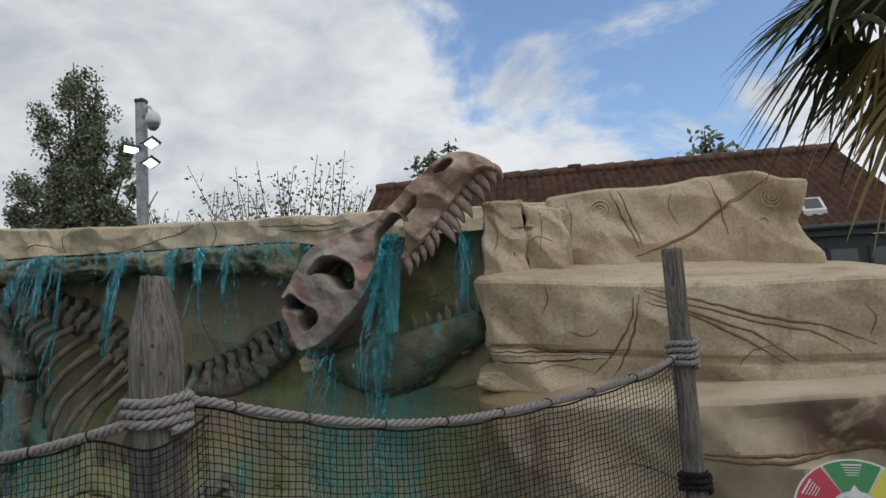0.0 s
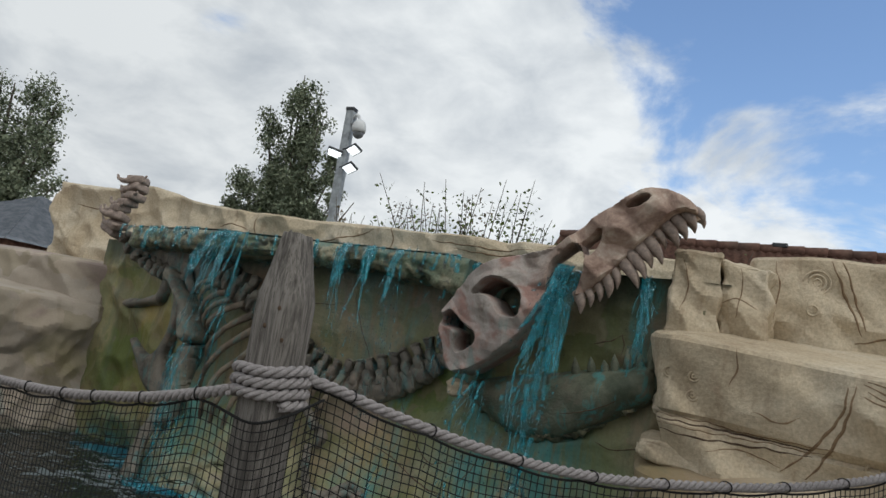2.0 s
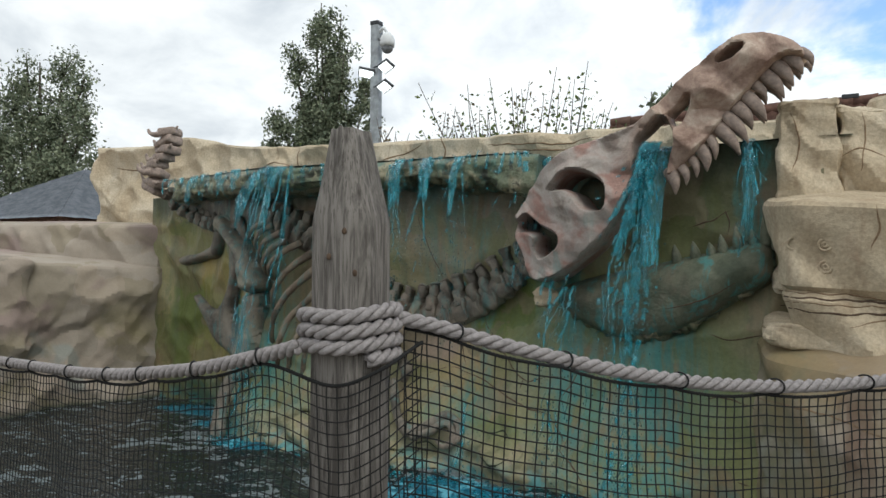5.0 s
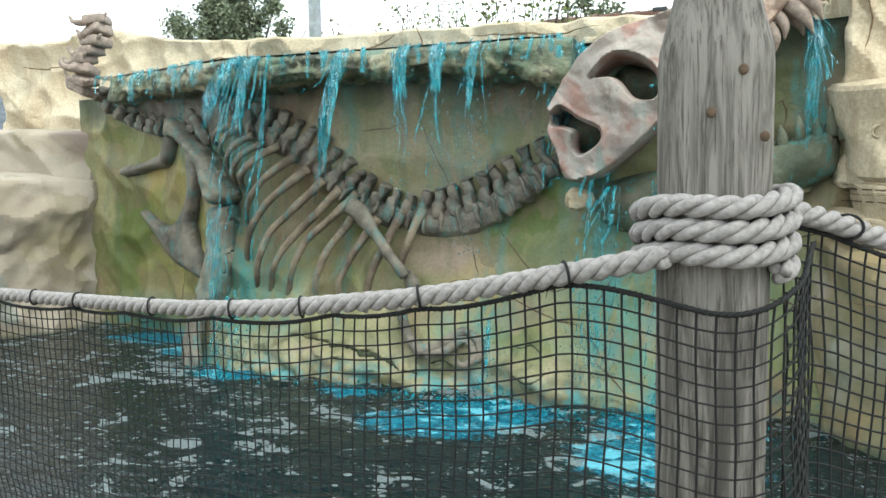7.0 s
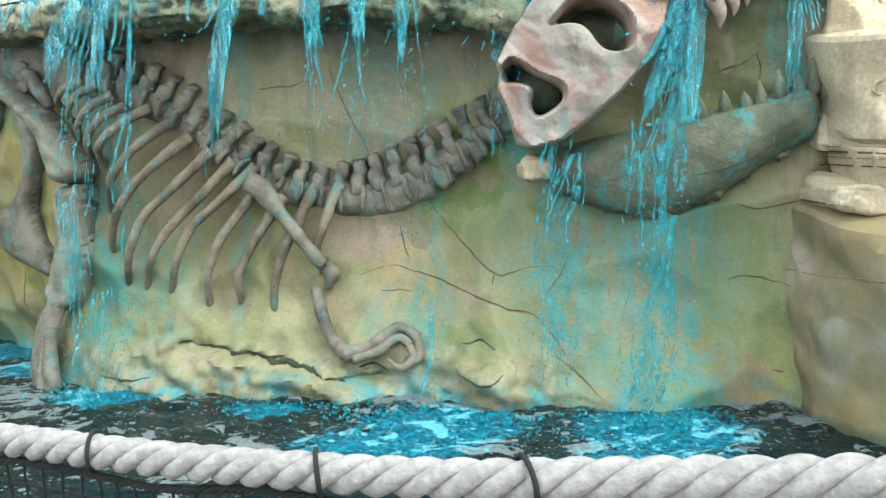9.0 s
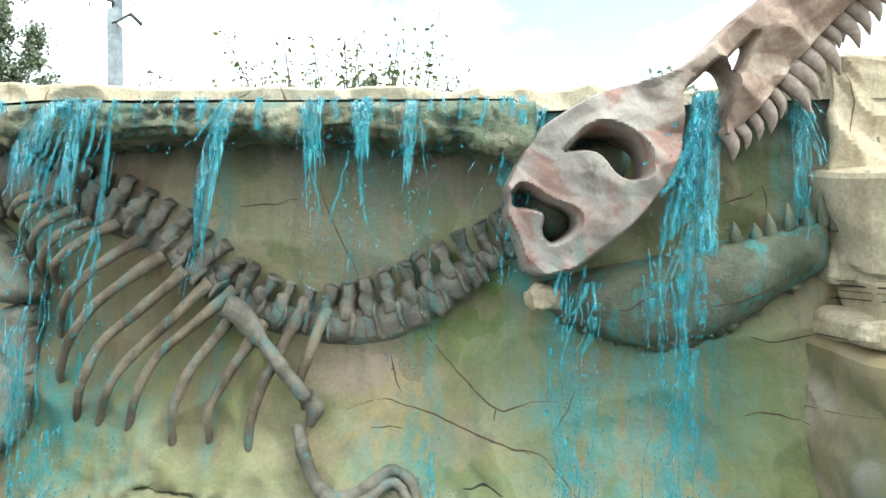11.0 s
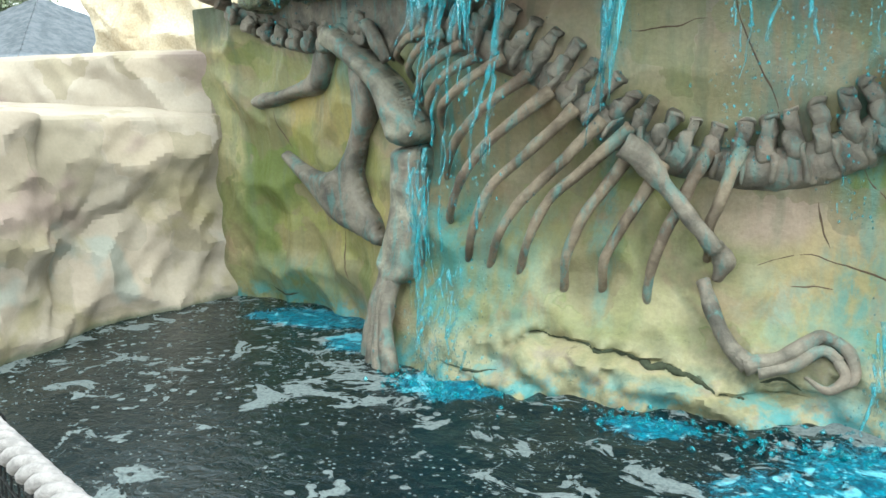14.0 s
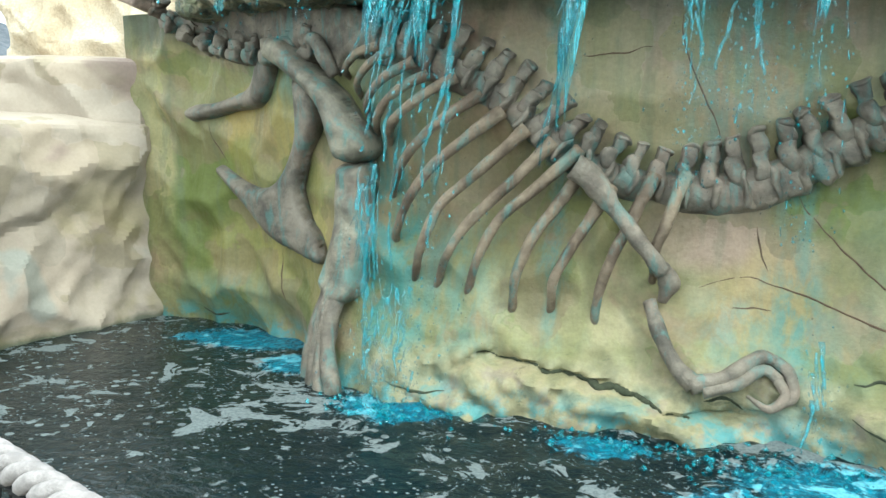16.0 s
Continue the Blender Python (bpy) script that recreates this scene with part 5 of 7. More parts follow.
def build_lower_jaw():
    out = ((-1.60, 1.16), (-1.52, 1.205), (-1.22, 1.285), (-0.93, 1.345), (-0.65, 1.40), (-0.38, 1.46), (-0.2, 1.52), (-0.1, 1.50), (-0.07, 1.38), (-0.10, 1.25), (-0.23, 1.17), (-0.5, 1.00), (-0.78, 0.865), (-1.07, 0.85), (-1.32, 0.93), (-1.51, 1.05))

    def front(x, z, d, rim):
        return wall_y(x, z) - 0.02 - swell(d, 0.2, 0.20) - 0.015 * np.sin(x * 9)

    def back(x, z, d, rim):
        return wall_y(x, z) + 0.06
    jaw = solid("lower_jaw", carved(out, (), 0.02, front, back), JAW, DINO, "green-grey lower jaw lying on the wall")
    v, f = ball((-1.56, 5.74, 1.13), 0.085, (1.05, 0.9, 0.95), 26, 18)
    chip = lambda p: Vector(p) + Vector([0.035 * noise.noise(Vector(p) * 13 + Vector((k * 9, 0, 0))) + 0.012 * noise.noise(Vector(p) * 40 + Vector((k * 5, 2, 0))) for k in range(3)])
    o = solid("jaw_joint", ([tuple(chip(p)) for p in v], f), ROCK, jaw, "chipped yellow joint knob")
    for x, z, h in ((-0.66, 1.39, 0.10), (-0.54, 1.42, 0.09), (-0.44, 1.44, 0.06), (-0.37, 1.45, 0.10), (-0.28, 1.48, 0.12), (-0.19, 1.50, 0.08), (-0.12, 1.50, 0.15), (-0.06, 1.48, 0.14)):
        y = float(wall_y(x, z)) - 0.1
        tooth((x, y, z - 0.03), (x - 0.02, y - 0.01, z + h), 0.034, "lower_tooth", jaw, material=JAW)
    rim = spline([(-1.50, 0, 1.05), (-1.32, 0, 0.95), (-1.07, 0, 0.88), (-0.78, 0, 0.89), (-0.5, 0, 1.02), (-0.23, 0, 1.18)], 90)
    for p in rim:
        p[1] = float(wall_y(p[0], p[2])) - 0.06
        p[2] += 0.03
    v, f = tube(rim, 0.055 * np.sin(np.linspace(0.3, 2.8, 90)) ** 0.5, 12)
    v = [tuple(Vector(p) + Vector([0.05 * noise.noise(Vector(p) * 15 + Vector((k * 9, 0, 0))) + 0.02 * noise.noise(Vector(p) * 40 + Vector((k * 5, 2, 0))) for k in range(3)])) for p in v]
    solid("crust", (v, f), LIP, jaw, "dark mossy crust under the jaw")


build_skeleton()
build_skull()
build_lower_jaw()

# ---------------------------------------------------------------- cracks, roots and carvings on the rock
bpy.context.view_layer.update()


def surface(x, z, depth=3.0):
    """The first rock face seen from the front at x, z."""
    ok, p, nrm, _, ob, _ = scene.ray_cast(bpy.context.evaluated_depsgraph_get(), Vector((x, depth, z)), Vector((0, 1, 0)))
    return p.y if ok and p.y < 9 else None


def scratch(name, pts, r, material, label, category, sink=0.3, parent=None, depth=3.6, wob=0.012, n=40):
    line = spline([(x, 0, z) for x, z in pts], n)
    ys = []
    for k, p in enumerate(line):
        p[2] += wob * noise.noise(Vector((p[0] * 12, p[2] * 12, len(name))))
        p[0] += wob * noise.noise(Vector((p[0] * 11, p[2] * 11, 9)))
        ys.append(surface(p[0], p[2], depth))
    keep = [k for k, y in enumerate(ys) if y is not None]
    line, n = line[keep], len(keep)
    line[:, 1] = np.array([ys[k] for k in keep]) + r * sink
    taper = r * (0.35 + 0.65 * np.sin(np.linspace(0.15, math.pi - 0.15, n))) * (1 + 0.4 * np.array([noise.noise(Vector((p[0] * 20, p[2] * 20, 1))) for p in line]))
    ob = solid(name, tube(line, taper, 6), material)
    return tagged(ob, label, category, kind="structure")


def build_marks():
    for pts in (((-2.24, 0.99), (-2.12, 0.82), (-1.98, 0.67), (-1.8, 0.51), (-1.71, 0.5), (-1.6, 0.54), (-1.44, 0.54)),
                ((-1.8, 0.51), (-1.81, 0.44)),
                ((-1.5, 0.39), (-1.41, 0.5), (-1.36, 0.61)),
                ((-2.68, 0.47), (-2.48, 0.54), (-2.33, 0.52), (-2.08, 0.44), (-1.86, 0.37), (-1.69, 0.31), (-1.52, 0.25), (-1.32, -0.02)),
                ((-2.38, 0.8), (-2.37, 0.68), (-2.32, 0.57)),
                ((-2.78, 1.83), (-2.77, 1.71), (-2.68, 1.47), (-2.6, 1.31), (-2.57, 1.19)),
                ((-2.49, 0.4), (-2.4, 0.4), (-2.31, 0.39)),
                ((-0.52, 0.48), (-0.38, 0.51), (-0.2, 0.46)),
                ((-0.49, 0.91), (-0.31, 0.88), (-0.09, 0.94)),
                ((-0.3, 0.02), (-0.22, 0.0)),
                ((-1.45, 0.09), (-1.32, -0.01), (-1.18, -0.12)),
                ((-0.62, 1.6), (-0.45, 1.65), (-0.33, 1.71)),
                ((-0.37, 1.71), (-0.35, 1.63), (-0.36, 1.55)),
                ((-3.28, 1.65), (-3.09, 1.66), (-2.91, 1.69)),
                ((-1.91, 0.38), (-1.78, 0.34), (-1.62, 0.28)),
                ((-6.0, 1.35), (-5.95, 1.2), (-5.85, 1.05)), ((-5.35, 0.5), (-5.33, 0.25), (-5.3, 0.1))):
        scratch("crack", pts, 0.0055, CRACK, "thin dark crack in the painted wall", "crack", 0.45)
    for pts, r in ((((-3.76, 0.11), (-3.45, 0.075), (-3.2, 0.05), (-2.95, -0.005), (-2.68, -0.09)), 0.020), (((-3.2, 0.045), (-3.0, 0.005), (-2.8, -0.05)), 0.022), (((-2.62, -0.02), (-2.5, 0.0), (-2.42, -0.05)), 0.010), (((-1.98, 0.13), (-1.86, 0.155), (-1.78, 0.13)), 0.009), (((-2.0, 0.02), (-1.86, -0.02), (-1.72, 0.03)), 0.008), (((-6.25, -0.06), (-6.1, -0.085), (-5.95, -0.07)), 0.012), (((-4.25, -0.06), (-4.05, -0.1), (-3.9, -0.08)), 0.010)):
        scratch("bank_crack", pts, r, MOSS, "dark mossy split along the rocky bank", "crack", 0.55, wob=0.024 if r > 0.015 else 0.010, n=70)
    for pts in (((-1.17, 1.06), (-1.1, 1.06), (-1.03, 1.12), (-0.94, 1.13), (-0.87, 1.21)), ((-0.75, 1.06), (-0.5, 1.13), (-0.3, 1.24))):
        scratch("crack", pts, 0.006, CRACK, "thin dark crack along the lower jaw", "crack", 0.4)
    # roots modelled on the terraces
    for pts in (((1.02, 1.52), (1.00, 1.35), (0.86, 1.12), (0.72, 0.98)), ((1.06, 1.53), (1.02, 1.30), (0.94, 1.10), (0.86, 0.96)), ((1.10, 1.54), (1.35, 1.44), (1.75, 1.30), (2.05, 1.22), (2.25, 1.08)),
                ((1.12, 1.50), (1.38, 1.38), (1.70, 1.24), (1.95, 1.05)), ((1.12, 1.56), (1.40, 1.47), (1.80, 1.33), (2.10, 1.26), (2.36, 1.14)), ((1.10, 1.47), (1.40, 1.35), (1.66, 1.20), (1.88, 1.04))):
        scratch("root", pts, 0.011, VINE, "thin brown root line modelled on the rock terrace", "root", 0.35)
    for pts in (((1.16, 1.86), (1.55, 1.98), (1.85, 2.18), (2.1, 2.33), (2.28, 2.46)), ((1.20, 1.87), (1.58, 2.01), (1.88, 2.22), (2.12, 2.36)), ((0.98, 2.42), (1.10, 2.15), (1.20, 1.92)), ((1.06, 2.42), (1.14, 2.2), (1.22, 1.95)), ((1.80, 2.46), (1.86, 2.25), (1.92, 2.0))):
        scratch("root", pts, 0.009, VINE, "thin brown root line modelled on the upper rock", "root", 0.2, depth=5.95)
    for pts in (((1.2, 0.60), (1.6, 0.585), (2.0, 0.60), (2.6, 0.64)), ((1.2, 0.575), (1.7, 0.55), (2.1, 0.62), (2.6, 0.70))):
        scratch("root", pts, 0.014, VINE, "brown root line along the low terrace", "root", 0.2, depth=2.6)
    for pts in (((-6.0, 2.60), (-5.7, 2.62), (-5.4, 2.55)), ((-4.6, 2.50), (-4.2, 2.56), (-3.7, 2.72)), ((-3.45, 2.76), (-3.4, 2.6), (-3.45, 2.45)), ((-2.9, 2.64), (-2.3, 2.60), (-1.7, 2.62)), ((-2.6, 2.56), (-2.2, 2.54), (-1.9, 2.56)), ((-8.7, 2.75), (-8.3, 2.70), (-7.9, 2.72)), ((-5.35, 2.78), (-5.37, 2.66), (-5.33, 2.5))):
        scratch("crack", pts, 0.010, VINE, "shallow brown seam in the parapet", "crack", 0.3, depth=7.2)
    # layered crevice under the terrace
    for k, (z, r) in enumerate(((1.20, 0.006), (1.175, 0.009), (1.15, 0.005), (1.11, 0.007))):
        scratch("rock_band", ((-0.05, z), (0.25, z - 0.01 - 0.004 * k), (0.55, z - 0.035 + 0.006 * k), (0.98 - 0.1 * (k % 2), z - 0.05 + 0.012 * k)), r, CRACK if k % 2 else VINE, "thin weathered band of layered rock", "rock", 0.25, wob=0.012, n=50)
    # fine seams in the terraces
    for pts, dep in ((((0.42, 1.66), (0.44, 1.55), (0.40, 1.42)), 3.6), (((1.62, 1.02), (1.70, 1.12), (1.86, 1.16)), 3.6), (((0.55, 1.30), (0.68, 1.26), (0.80, 1.30)), 3.6), (((2.32, 1.40), (2.36, 1.28), (2.34, 1.18)), 3.6), (((0.30, 1.02), (0.50, 1.06), (0.72, 1.00)), 3.6),
                     (((0.62, 2.40), (0.66, 2.20), (0.63, 1.95)), 5.95), (((1.50, 2.42), (1.46, 2.25), (1.55, 2.08)), 5.95), (((0.40, 2.28), (0.42, 2.10), (0.39, 1.92)), 5.5), (((0.02, 2.3), (0.06, 2.1), (0.02, 1.9)), 5.5), (((0.30, 2.02), (0.40, 2.05), (0.52, 1.99)), 5.5),
                     (((-0.2, 0.55), (0.1, 0.60), (0.5, 0.52)), 2.9), (((0.7, 0.45), (0.95, 0.5), (1.2, 0.42)), 2.9), (((0.5, 0.72), (0.53, 0.55), (0.47, 0.3)), 2.9)):
        scratch("crack", pts, 0.006, VINE, "thin brown seam in the sculpted rock", "crack", 0.4, depth=dep)
    # carved rings
    for x, z, radii, dep in ((0.90, 2.26, (0.085, 0.055, 0.025), 5.95), (2.28, 2.28, (0.085, 0.055, 0.03), 5.95), (0.88, 2.05, (0.035,), 5.95), (2.2, 2.08, (0.035,), 5.95), (0.19, 1.46, (0.032, 0.012), 3.6), (0.19, 1.34, (0.032, 0.012), 3.6), (0.03, 1.47, (0.03,), 3.6), (1.18, 1.08, (0.035,), 3.6), (1.32, 1.2, (0.085, 0.05), 3.6)):
        rings = []
        for r in radii:
            y = surface(x, z, dep) or 6.15
            rings.append(tube([(x + r * math.cos(a), y, z + r * math.sin(a)) for a in np.linspace(0, 2 * math.pi, 26)], 0.008, 6, caps=False))
        tagged(solid("fossil_carving", join(*rings), ROCK), "small round fossil ring carved in the rock", "carving", kind="structure")


build_marks()

# ---------------------------------------------------------------- rope fence
POST_A, POST_B, POST_C = (-0.80, 2.225), (1.17, 4.02), (-5.35, 3.30)


def weathered_post(name, at, r, top, taper, lean, label, square):
    n, sides = 70, 28
    v, f = [], []
    for i in range(n):
        z = -0.05 + (top + 0.05) * i / (n - 1)
        k = 1.0 - (1 - taper) * max(0, (z - (top - 0.2)) / 0.2) ** 0.9
        for j in range(sides):
            a = 2 * math.pi * j / sides
            c, s = math.cos(a), math.sin(a)
            q = r / max(abs(c), abs(s)) if square else r
            q = min(q, r * 1.16)
            q *= 1 + 0.03 * noise.noise(Vector((c * 3, s * 3, z * 0.9))) - 0.03 * max(0, noise.noise(Vector((c * 9, s * 9, z * 1.2))))
            kx = k if square else 1.0
            v.append((at[0] + c * q * kx + lean[0] * z, at[1] + s * q * (0.5 + 0.5 * kx) + lean[1] * z, z + (0.01 * noise.noise(Vector((c * 2, s * 2, 7))) if i == n - 1 else 0)))
    for i in range(n - 1):
        for j in range(sides):
            f.append((i * sides + j, i * sides + (j + 1) % sides, (i + 1) * sides + (j + 1) % sides, (i + 1) * sides + j))
    f += [tuple(range(sides))[::-1], tuple((n - 1) * sides + j for j in range(sides))]
    e = thing(name, label, "post", "fence posts", at=(at[0], at[1], 0))
    ob = solid("timber", (v, f), WOOD, e)
    return e


def strands(line, r, pitch=0.095, sides=8, step=0.006):
    """Three twisted strands along a line."""
    length = np.linalg.norm(np.diff(line, axis=0), axis=1).sum()
    n = int(length / step)
    p = spline(line, n)
    tan = np.gradient(p, axis=0); tan /= np.linalg.norm(tan, axis=1)[:, None]
    up = np.array((0, 0, 1.0))
    u = np.cross(tan, up); u /= np.linalg.norm(u, axis=1)[:, None] + 1e-9
    w = np.cross(u, tan)
    out = []
    s = np.arange(n) * step
    for k in range(3):
        a = 2 * math.pi * (s / pitch + k / 3)
        c = p + (u * np.cos(a)[:, None] + w * np.sin(a)[:, None]) * r * 0.52
        out.append(tube(c, r * 0.51, sides))
    return join(*out)


def coil(at, r, z0, turns, rope_r, rise):
    a = np.linspace(0, 2 * math.pi * turns, int(turns * 26))
    return np.stack([at[0] + r * np.cos(a - 0.6), at[1] + r * np.sin(a - 0.6), z0 + rise * a / (2 * math.pi) + 0.004 * np.sin(a * 3)], 1)


RIGHT_LINE = [(1.10, 3.93, 1.16), (0.95, 3.78, 1.105), (0.62, 3.48, 1.04), (0.2, 3.09, 1.008), (-0.06, 2.84, 1.02), (-0.28, 2.62, 1.065), (-0.5, 2.44, 1.13), (-0.64, 2.33, 1.18), (-0.71, 2.27, 1.20)]
LEFT_LINE = [(-0.86, 2.12, 1.14), (-0.966, 2.15, 1.115), (-1.23, 2.205, 1.06), (-1.45, 2.252, 1.028), (-1.61, 2.285, 1.008), (-1.86, 2.345, 0.988), (-2.107, 2.41, 0.977), (-2.4, 2.48, 0.968), (-2.9, 2.575, 0.962), (-3.17, 2.66, 0.957), (-3.376, 2.734, 0.955), (-3.6, 2.82, 0.952), (-3.9, 2.94, 0.947), (-4.7, 3.12, 1.03), (-5.25, 3.27, 1.14)]
TIES_R = (0.02, 0.14, 0.26, 0.37, 0.48, 0.60, 0.72, 0.84, 0.95)
TIES_L = (0.04, 0.10, 0.155, 0.195, 0.26, 0.325, 0.37, 0.44, 0.53, 0.61, 0.70, 0.79, 0.88, 0.97)


def build_rope(line, ties, label):
    e = thing("fence_rope", label, "rope", "fence ropes", at=line[0])
    p = spline(line, 120)
    solid("laid_rope", strands(p, 0.0178), ROPE, e)
    for t in ties:
        i = int(t * 118)
        c, d = p[i], p[i + 1] - p[i]
        d = d / np.linalg.norm(d)
        u = np.cross(d, (0, 0, 1.0)); u /= np.linalg.norm(u); w = np.cross(u, d)
        ring = [tuple(c + 0.0198 * (u * math.cos(a) + w * math.sin(a)) + d * 0.012 * math.cos(a)) for a in np.linspace(0, 2 * math.pi, 20)]
        solid("twine_tie", tube(ring, 0.0024, 6, caps=False), NET, e)


def build_net(line, ties, label, seed):
    """Square-mesh netting laced under a rope, with a thicker head cord."""
    p = spline(line, 400)
    s = np.r_[0, np.cumsum(np.linalg.norm(np.diff(p, axis=0), axis=1))]
    total, cell, rows = s[-1], 0.0265, 38
    tie_s = np.array([t * total for t in ties])
    cols = int(total / cell)

    def place(u, r):
        """A point u metres along and r cells down."""
        x, y, z = (np.interp(u, s, p[:, k]) for k in range(3))
        j = np.clip(np.searchsorted(tie_s, u), 1, len(tie_s) - 1)
        a, b = tie_s[j - 1], tie_s[j]
        q = min(max((u - a) / (b - a), 0), 1)
        sag = 4 * q * (1 - q) * min(0.011, 0.03 * (b - a))
        zt = z - 0.02 - sag
        down = r * cell * (0.99 + 0.02 * noise.noise(Vector((u * 1.5, seed, 0))))
        wob = 0.018 * noise.noise(Vector((u * 2.6, r * 0.09, seed))) + 0.006 * noise.noise(Vector((u * 9, r * 0.3, seed)))
        drift = 0.010 * noise.noise(Vector((u * 1.7, r * 0.12, seed + 5)))
        dx, dy = np.interp(u + 0.02, s, p[:, 0]) - np.interp(u - 0.02, s, p[:, 0]), np.interp(u + 0.02, s, p[:, 1]) - np.interp(u - 0.02, s, p[:, 1])
        ln = math.hypot(dx, dy) + 1e-9
        dx, dy = dx / ln, dy / ln
        return (x + dx * drift - dy * wob, y + dy * drift + dx * wob, max(zt - down, 0.004))
    pts = [[place(i * cell, r) for r in range(rows)] for i in range(cols + 1)]
    parts = [tube(c, 0.0018, 4, caps=False) for c in pts]
    parts += [tube([pts[i][r] for i in range(cols + 1)], 0.0018, 4, caps=False) for r in range(1, rows)]
    e = thing("fence_net", label, "netting", "fence nets", at=line[0])
    solid("mesh_netting", join(*parts), NET, e)
    cord = [pts[i][0] for i in range(cols + 1)]
    solid("head_cord", strands(np.array(cord), 0.005, 0.03, 5, 0.008), NET, e)


def build_fence():
    a = weathered_post("fence_post", POST_A, 0.076, 1.62, 0.40, (0.0, 0.0), "grey weathered timber post with a chamfered top beside the pool", True)
    b = weathered_post("fence_post", POST_B, 0.055, 1.735, 0.96, (-0.012, 0.0), "slim round weathered timber post with a flat top", False)
    weathered_post("fence_post", POST_C, 0.076, 1.62, 0.40, (0.0, 0.0), "grey weathered timber post with a chamfered top beside the pool", True)
    for x, z in ((-0.765, 1.39), (-0.805, 1.335), (-0.737, 1.30), (-0.79, 0.62)):
        v, f = ball((x, POST_A[1] - 0.0775, z), 0.0065, (1, 0.3, 1.15), 10, 6)
        solid("knot", (v, f), CRACK, a, "dark wood knot")
    solid("rope_wrap", strands(coil(POST_A, 0.103, 1.114, 3.35, 0.0165, 0.033), 0.0168), ROPE, a, "pale laid rope wound round the post")
    solid("rope_wrap", strands(coil((POST_B[0] - 0.014, POST_B[1]), 0.074, 1.10, 4.2, 0.0165, 0.034), 0.016), ROPE, b, "pale laid rope wound round the post")
    solid("rope_wrap", strands(coil((POST_B[0] - 0.006, POST_B[1]), 0.074, 0.46, 3.0, 0.0165, 0.034), 0.016), NET, b, "dark cord wound low round the post")
    build_rope(RIGHT_LINE, TIES_R, "thick pale laid rope sagging between two posts")
    build_rope(LEFT_LINE, TIES_L, "thick pale laid rope sagging along the pool's edge")
    build_net(RIGHT_LINE, TIES_R, "black square-mesh safety net hanging from the rope", 1.0)
    build_net([(-0.655, 2.30, 1.165), (-0.69, 2.17, 1.11), (-0.77, 2.128, 1.085)] + LEFT_LINE[1:], TIES_L, "black square-mesh safety net along the pool's edge", 8.0)


build_fence()


# ---------------------------------------------------------------- falling water
def ribbon(x, y, z0, z1, width, seed, drift=0.0, throw=0.05):
    """One torn sheet of falling water, in pieces that thin out downwards."""
    n = max(6, int((z0 - z1) / 0.014))
    v, f, open_ = [], [], False
    for i in range(n + 1):
        u = i / n
        z = z0 + (z1 - z0) * u
        tear = noise.noise(Vector((seed * 5, z * 5, 2))) + 0.7 * noise.noise(Vector((seed, z * 27, 7)))
        w = width * (0.8 + 0.7 * tear) * (1.1 - 0.55 * u)
        if tear < -0.45 + 0.50 * u and u > 0.1 or w < 0.002:
            open_ = False
            continue
        cx = x + drift * u + 0.10 * u * noise.noise(Vector((seed * 3, z * 2.2, 5))) + 0.014 * noise.noise(Vector((seed * 2, z * 11, 3)))
        cy = y - throw * math.sqrt(u) + 0.02 * noise.noise(Vector((seed, z * 4, 9)))
        o = len(v)
        for a, b in ((-1, 0), (-0.4, -0.35), (0.4, -0.35), (1, 0), (0.4, 0.3), (-0.4, 0.3)):
            v.append((cx + a * w, cy + b * min(w, 0.014), z))
        if open_:
            f += [(o - 6 + k, o - 6 + (k + 1) % 6, o + (k + 1) % 6, o + k) for k in range(6)]
        open_ = True
    if not f:
        return drop(x, y, z0, 0.004)
    return v, f


def drop(x, y, z, r):
    v = [(x, y, z + 1.7 * r), (x + r, y, z), (x, y + r, z), (x - r, y, z), (x, y - r, z), (x, y, z - 1.3 * r)]
    return v, [(0, 1, 2), (0, 2, 3), (0, 3, 4), (0, 4, 1), (5, 2, 1), (5, 3, 2), (5, 4, 3), (5, 1, 4)]


def waterfall(x, z0, z1, spread, count, width, label, y=None, drift=0.0, drops=60, long_=0.5, ragged=0.02):
    rnd = random.Random(int(x * 1000) + 7)
    yl = (float(np.interp(x, WX, WY)) - 0.45) if y is None else y
    parts = []
    for k in range(int(count * 3.2)):
        sx = x + rnd.uniform(-1, 1) * spread
        end = z1 if rnd.random() < long_ * 0.45 else z0 - (z0 - z1) * rnd.uniform(0.15, 0.6)
        parts.append(ribbon(sx, yl + rnd.uniform(-0.02, 0.05), z0 + rnd.uniform(-1, 1) * ragged, end, width * rnd.choice((0.08, 0.12, 0.16, 0.24, 0.36, 0.6)), rnd.uniform(0, 90), drift + rnd.gauss(0, 0.05), rnd.uniform(0.03, 0.14)))
    for k in range(int(drops * 2.4)):
        u = rnd.random()
        z = z0 - (z0 - z1) * u ** 0.8
        parts.append(drop(x + drift * u + rnd.gauss(0, spread * 0.6 + 0.012 + 0.03 * u), yl - 0.05 + rnd.gauss(0, 0.05), z, rnd.choice((0.0015, 0.002, 0.003, 0.004, 0.005, 0.007))))
    ob = solid("waterfall", join(*parts), FALL)
    return tagged(ob, label, "water", "falls over the ledge", "stuff")


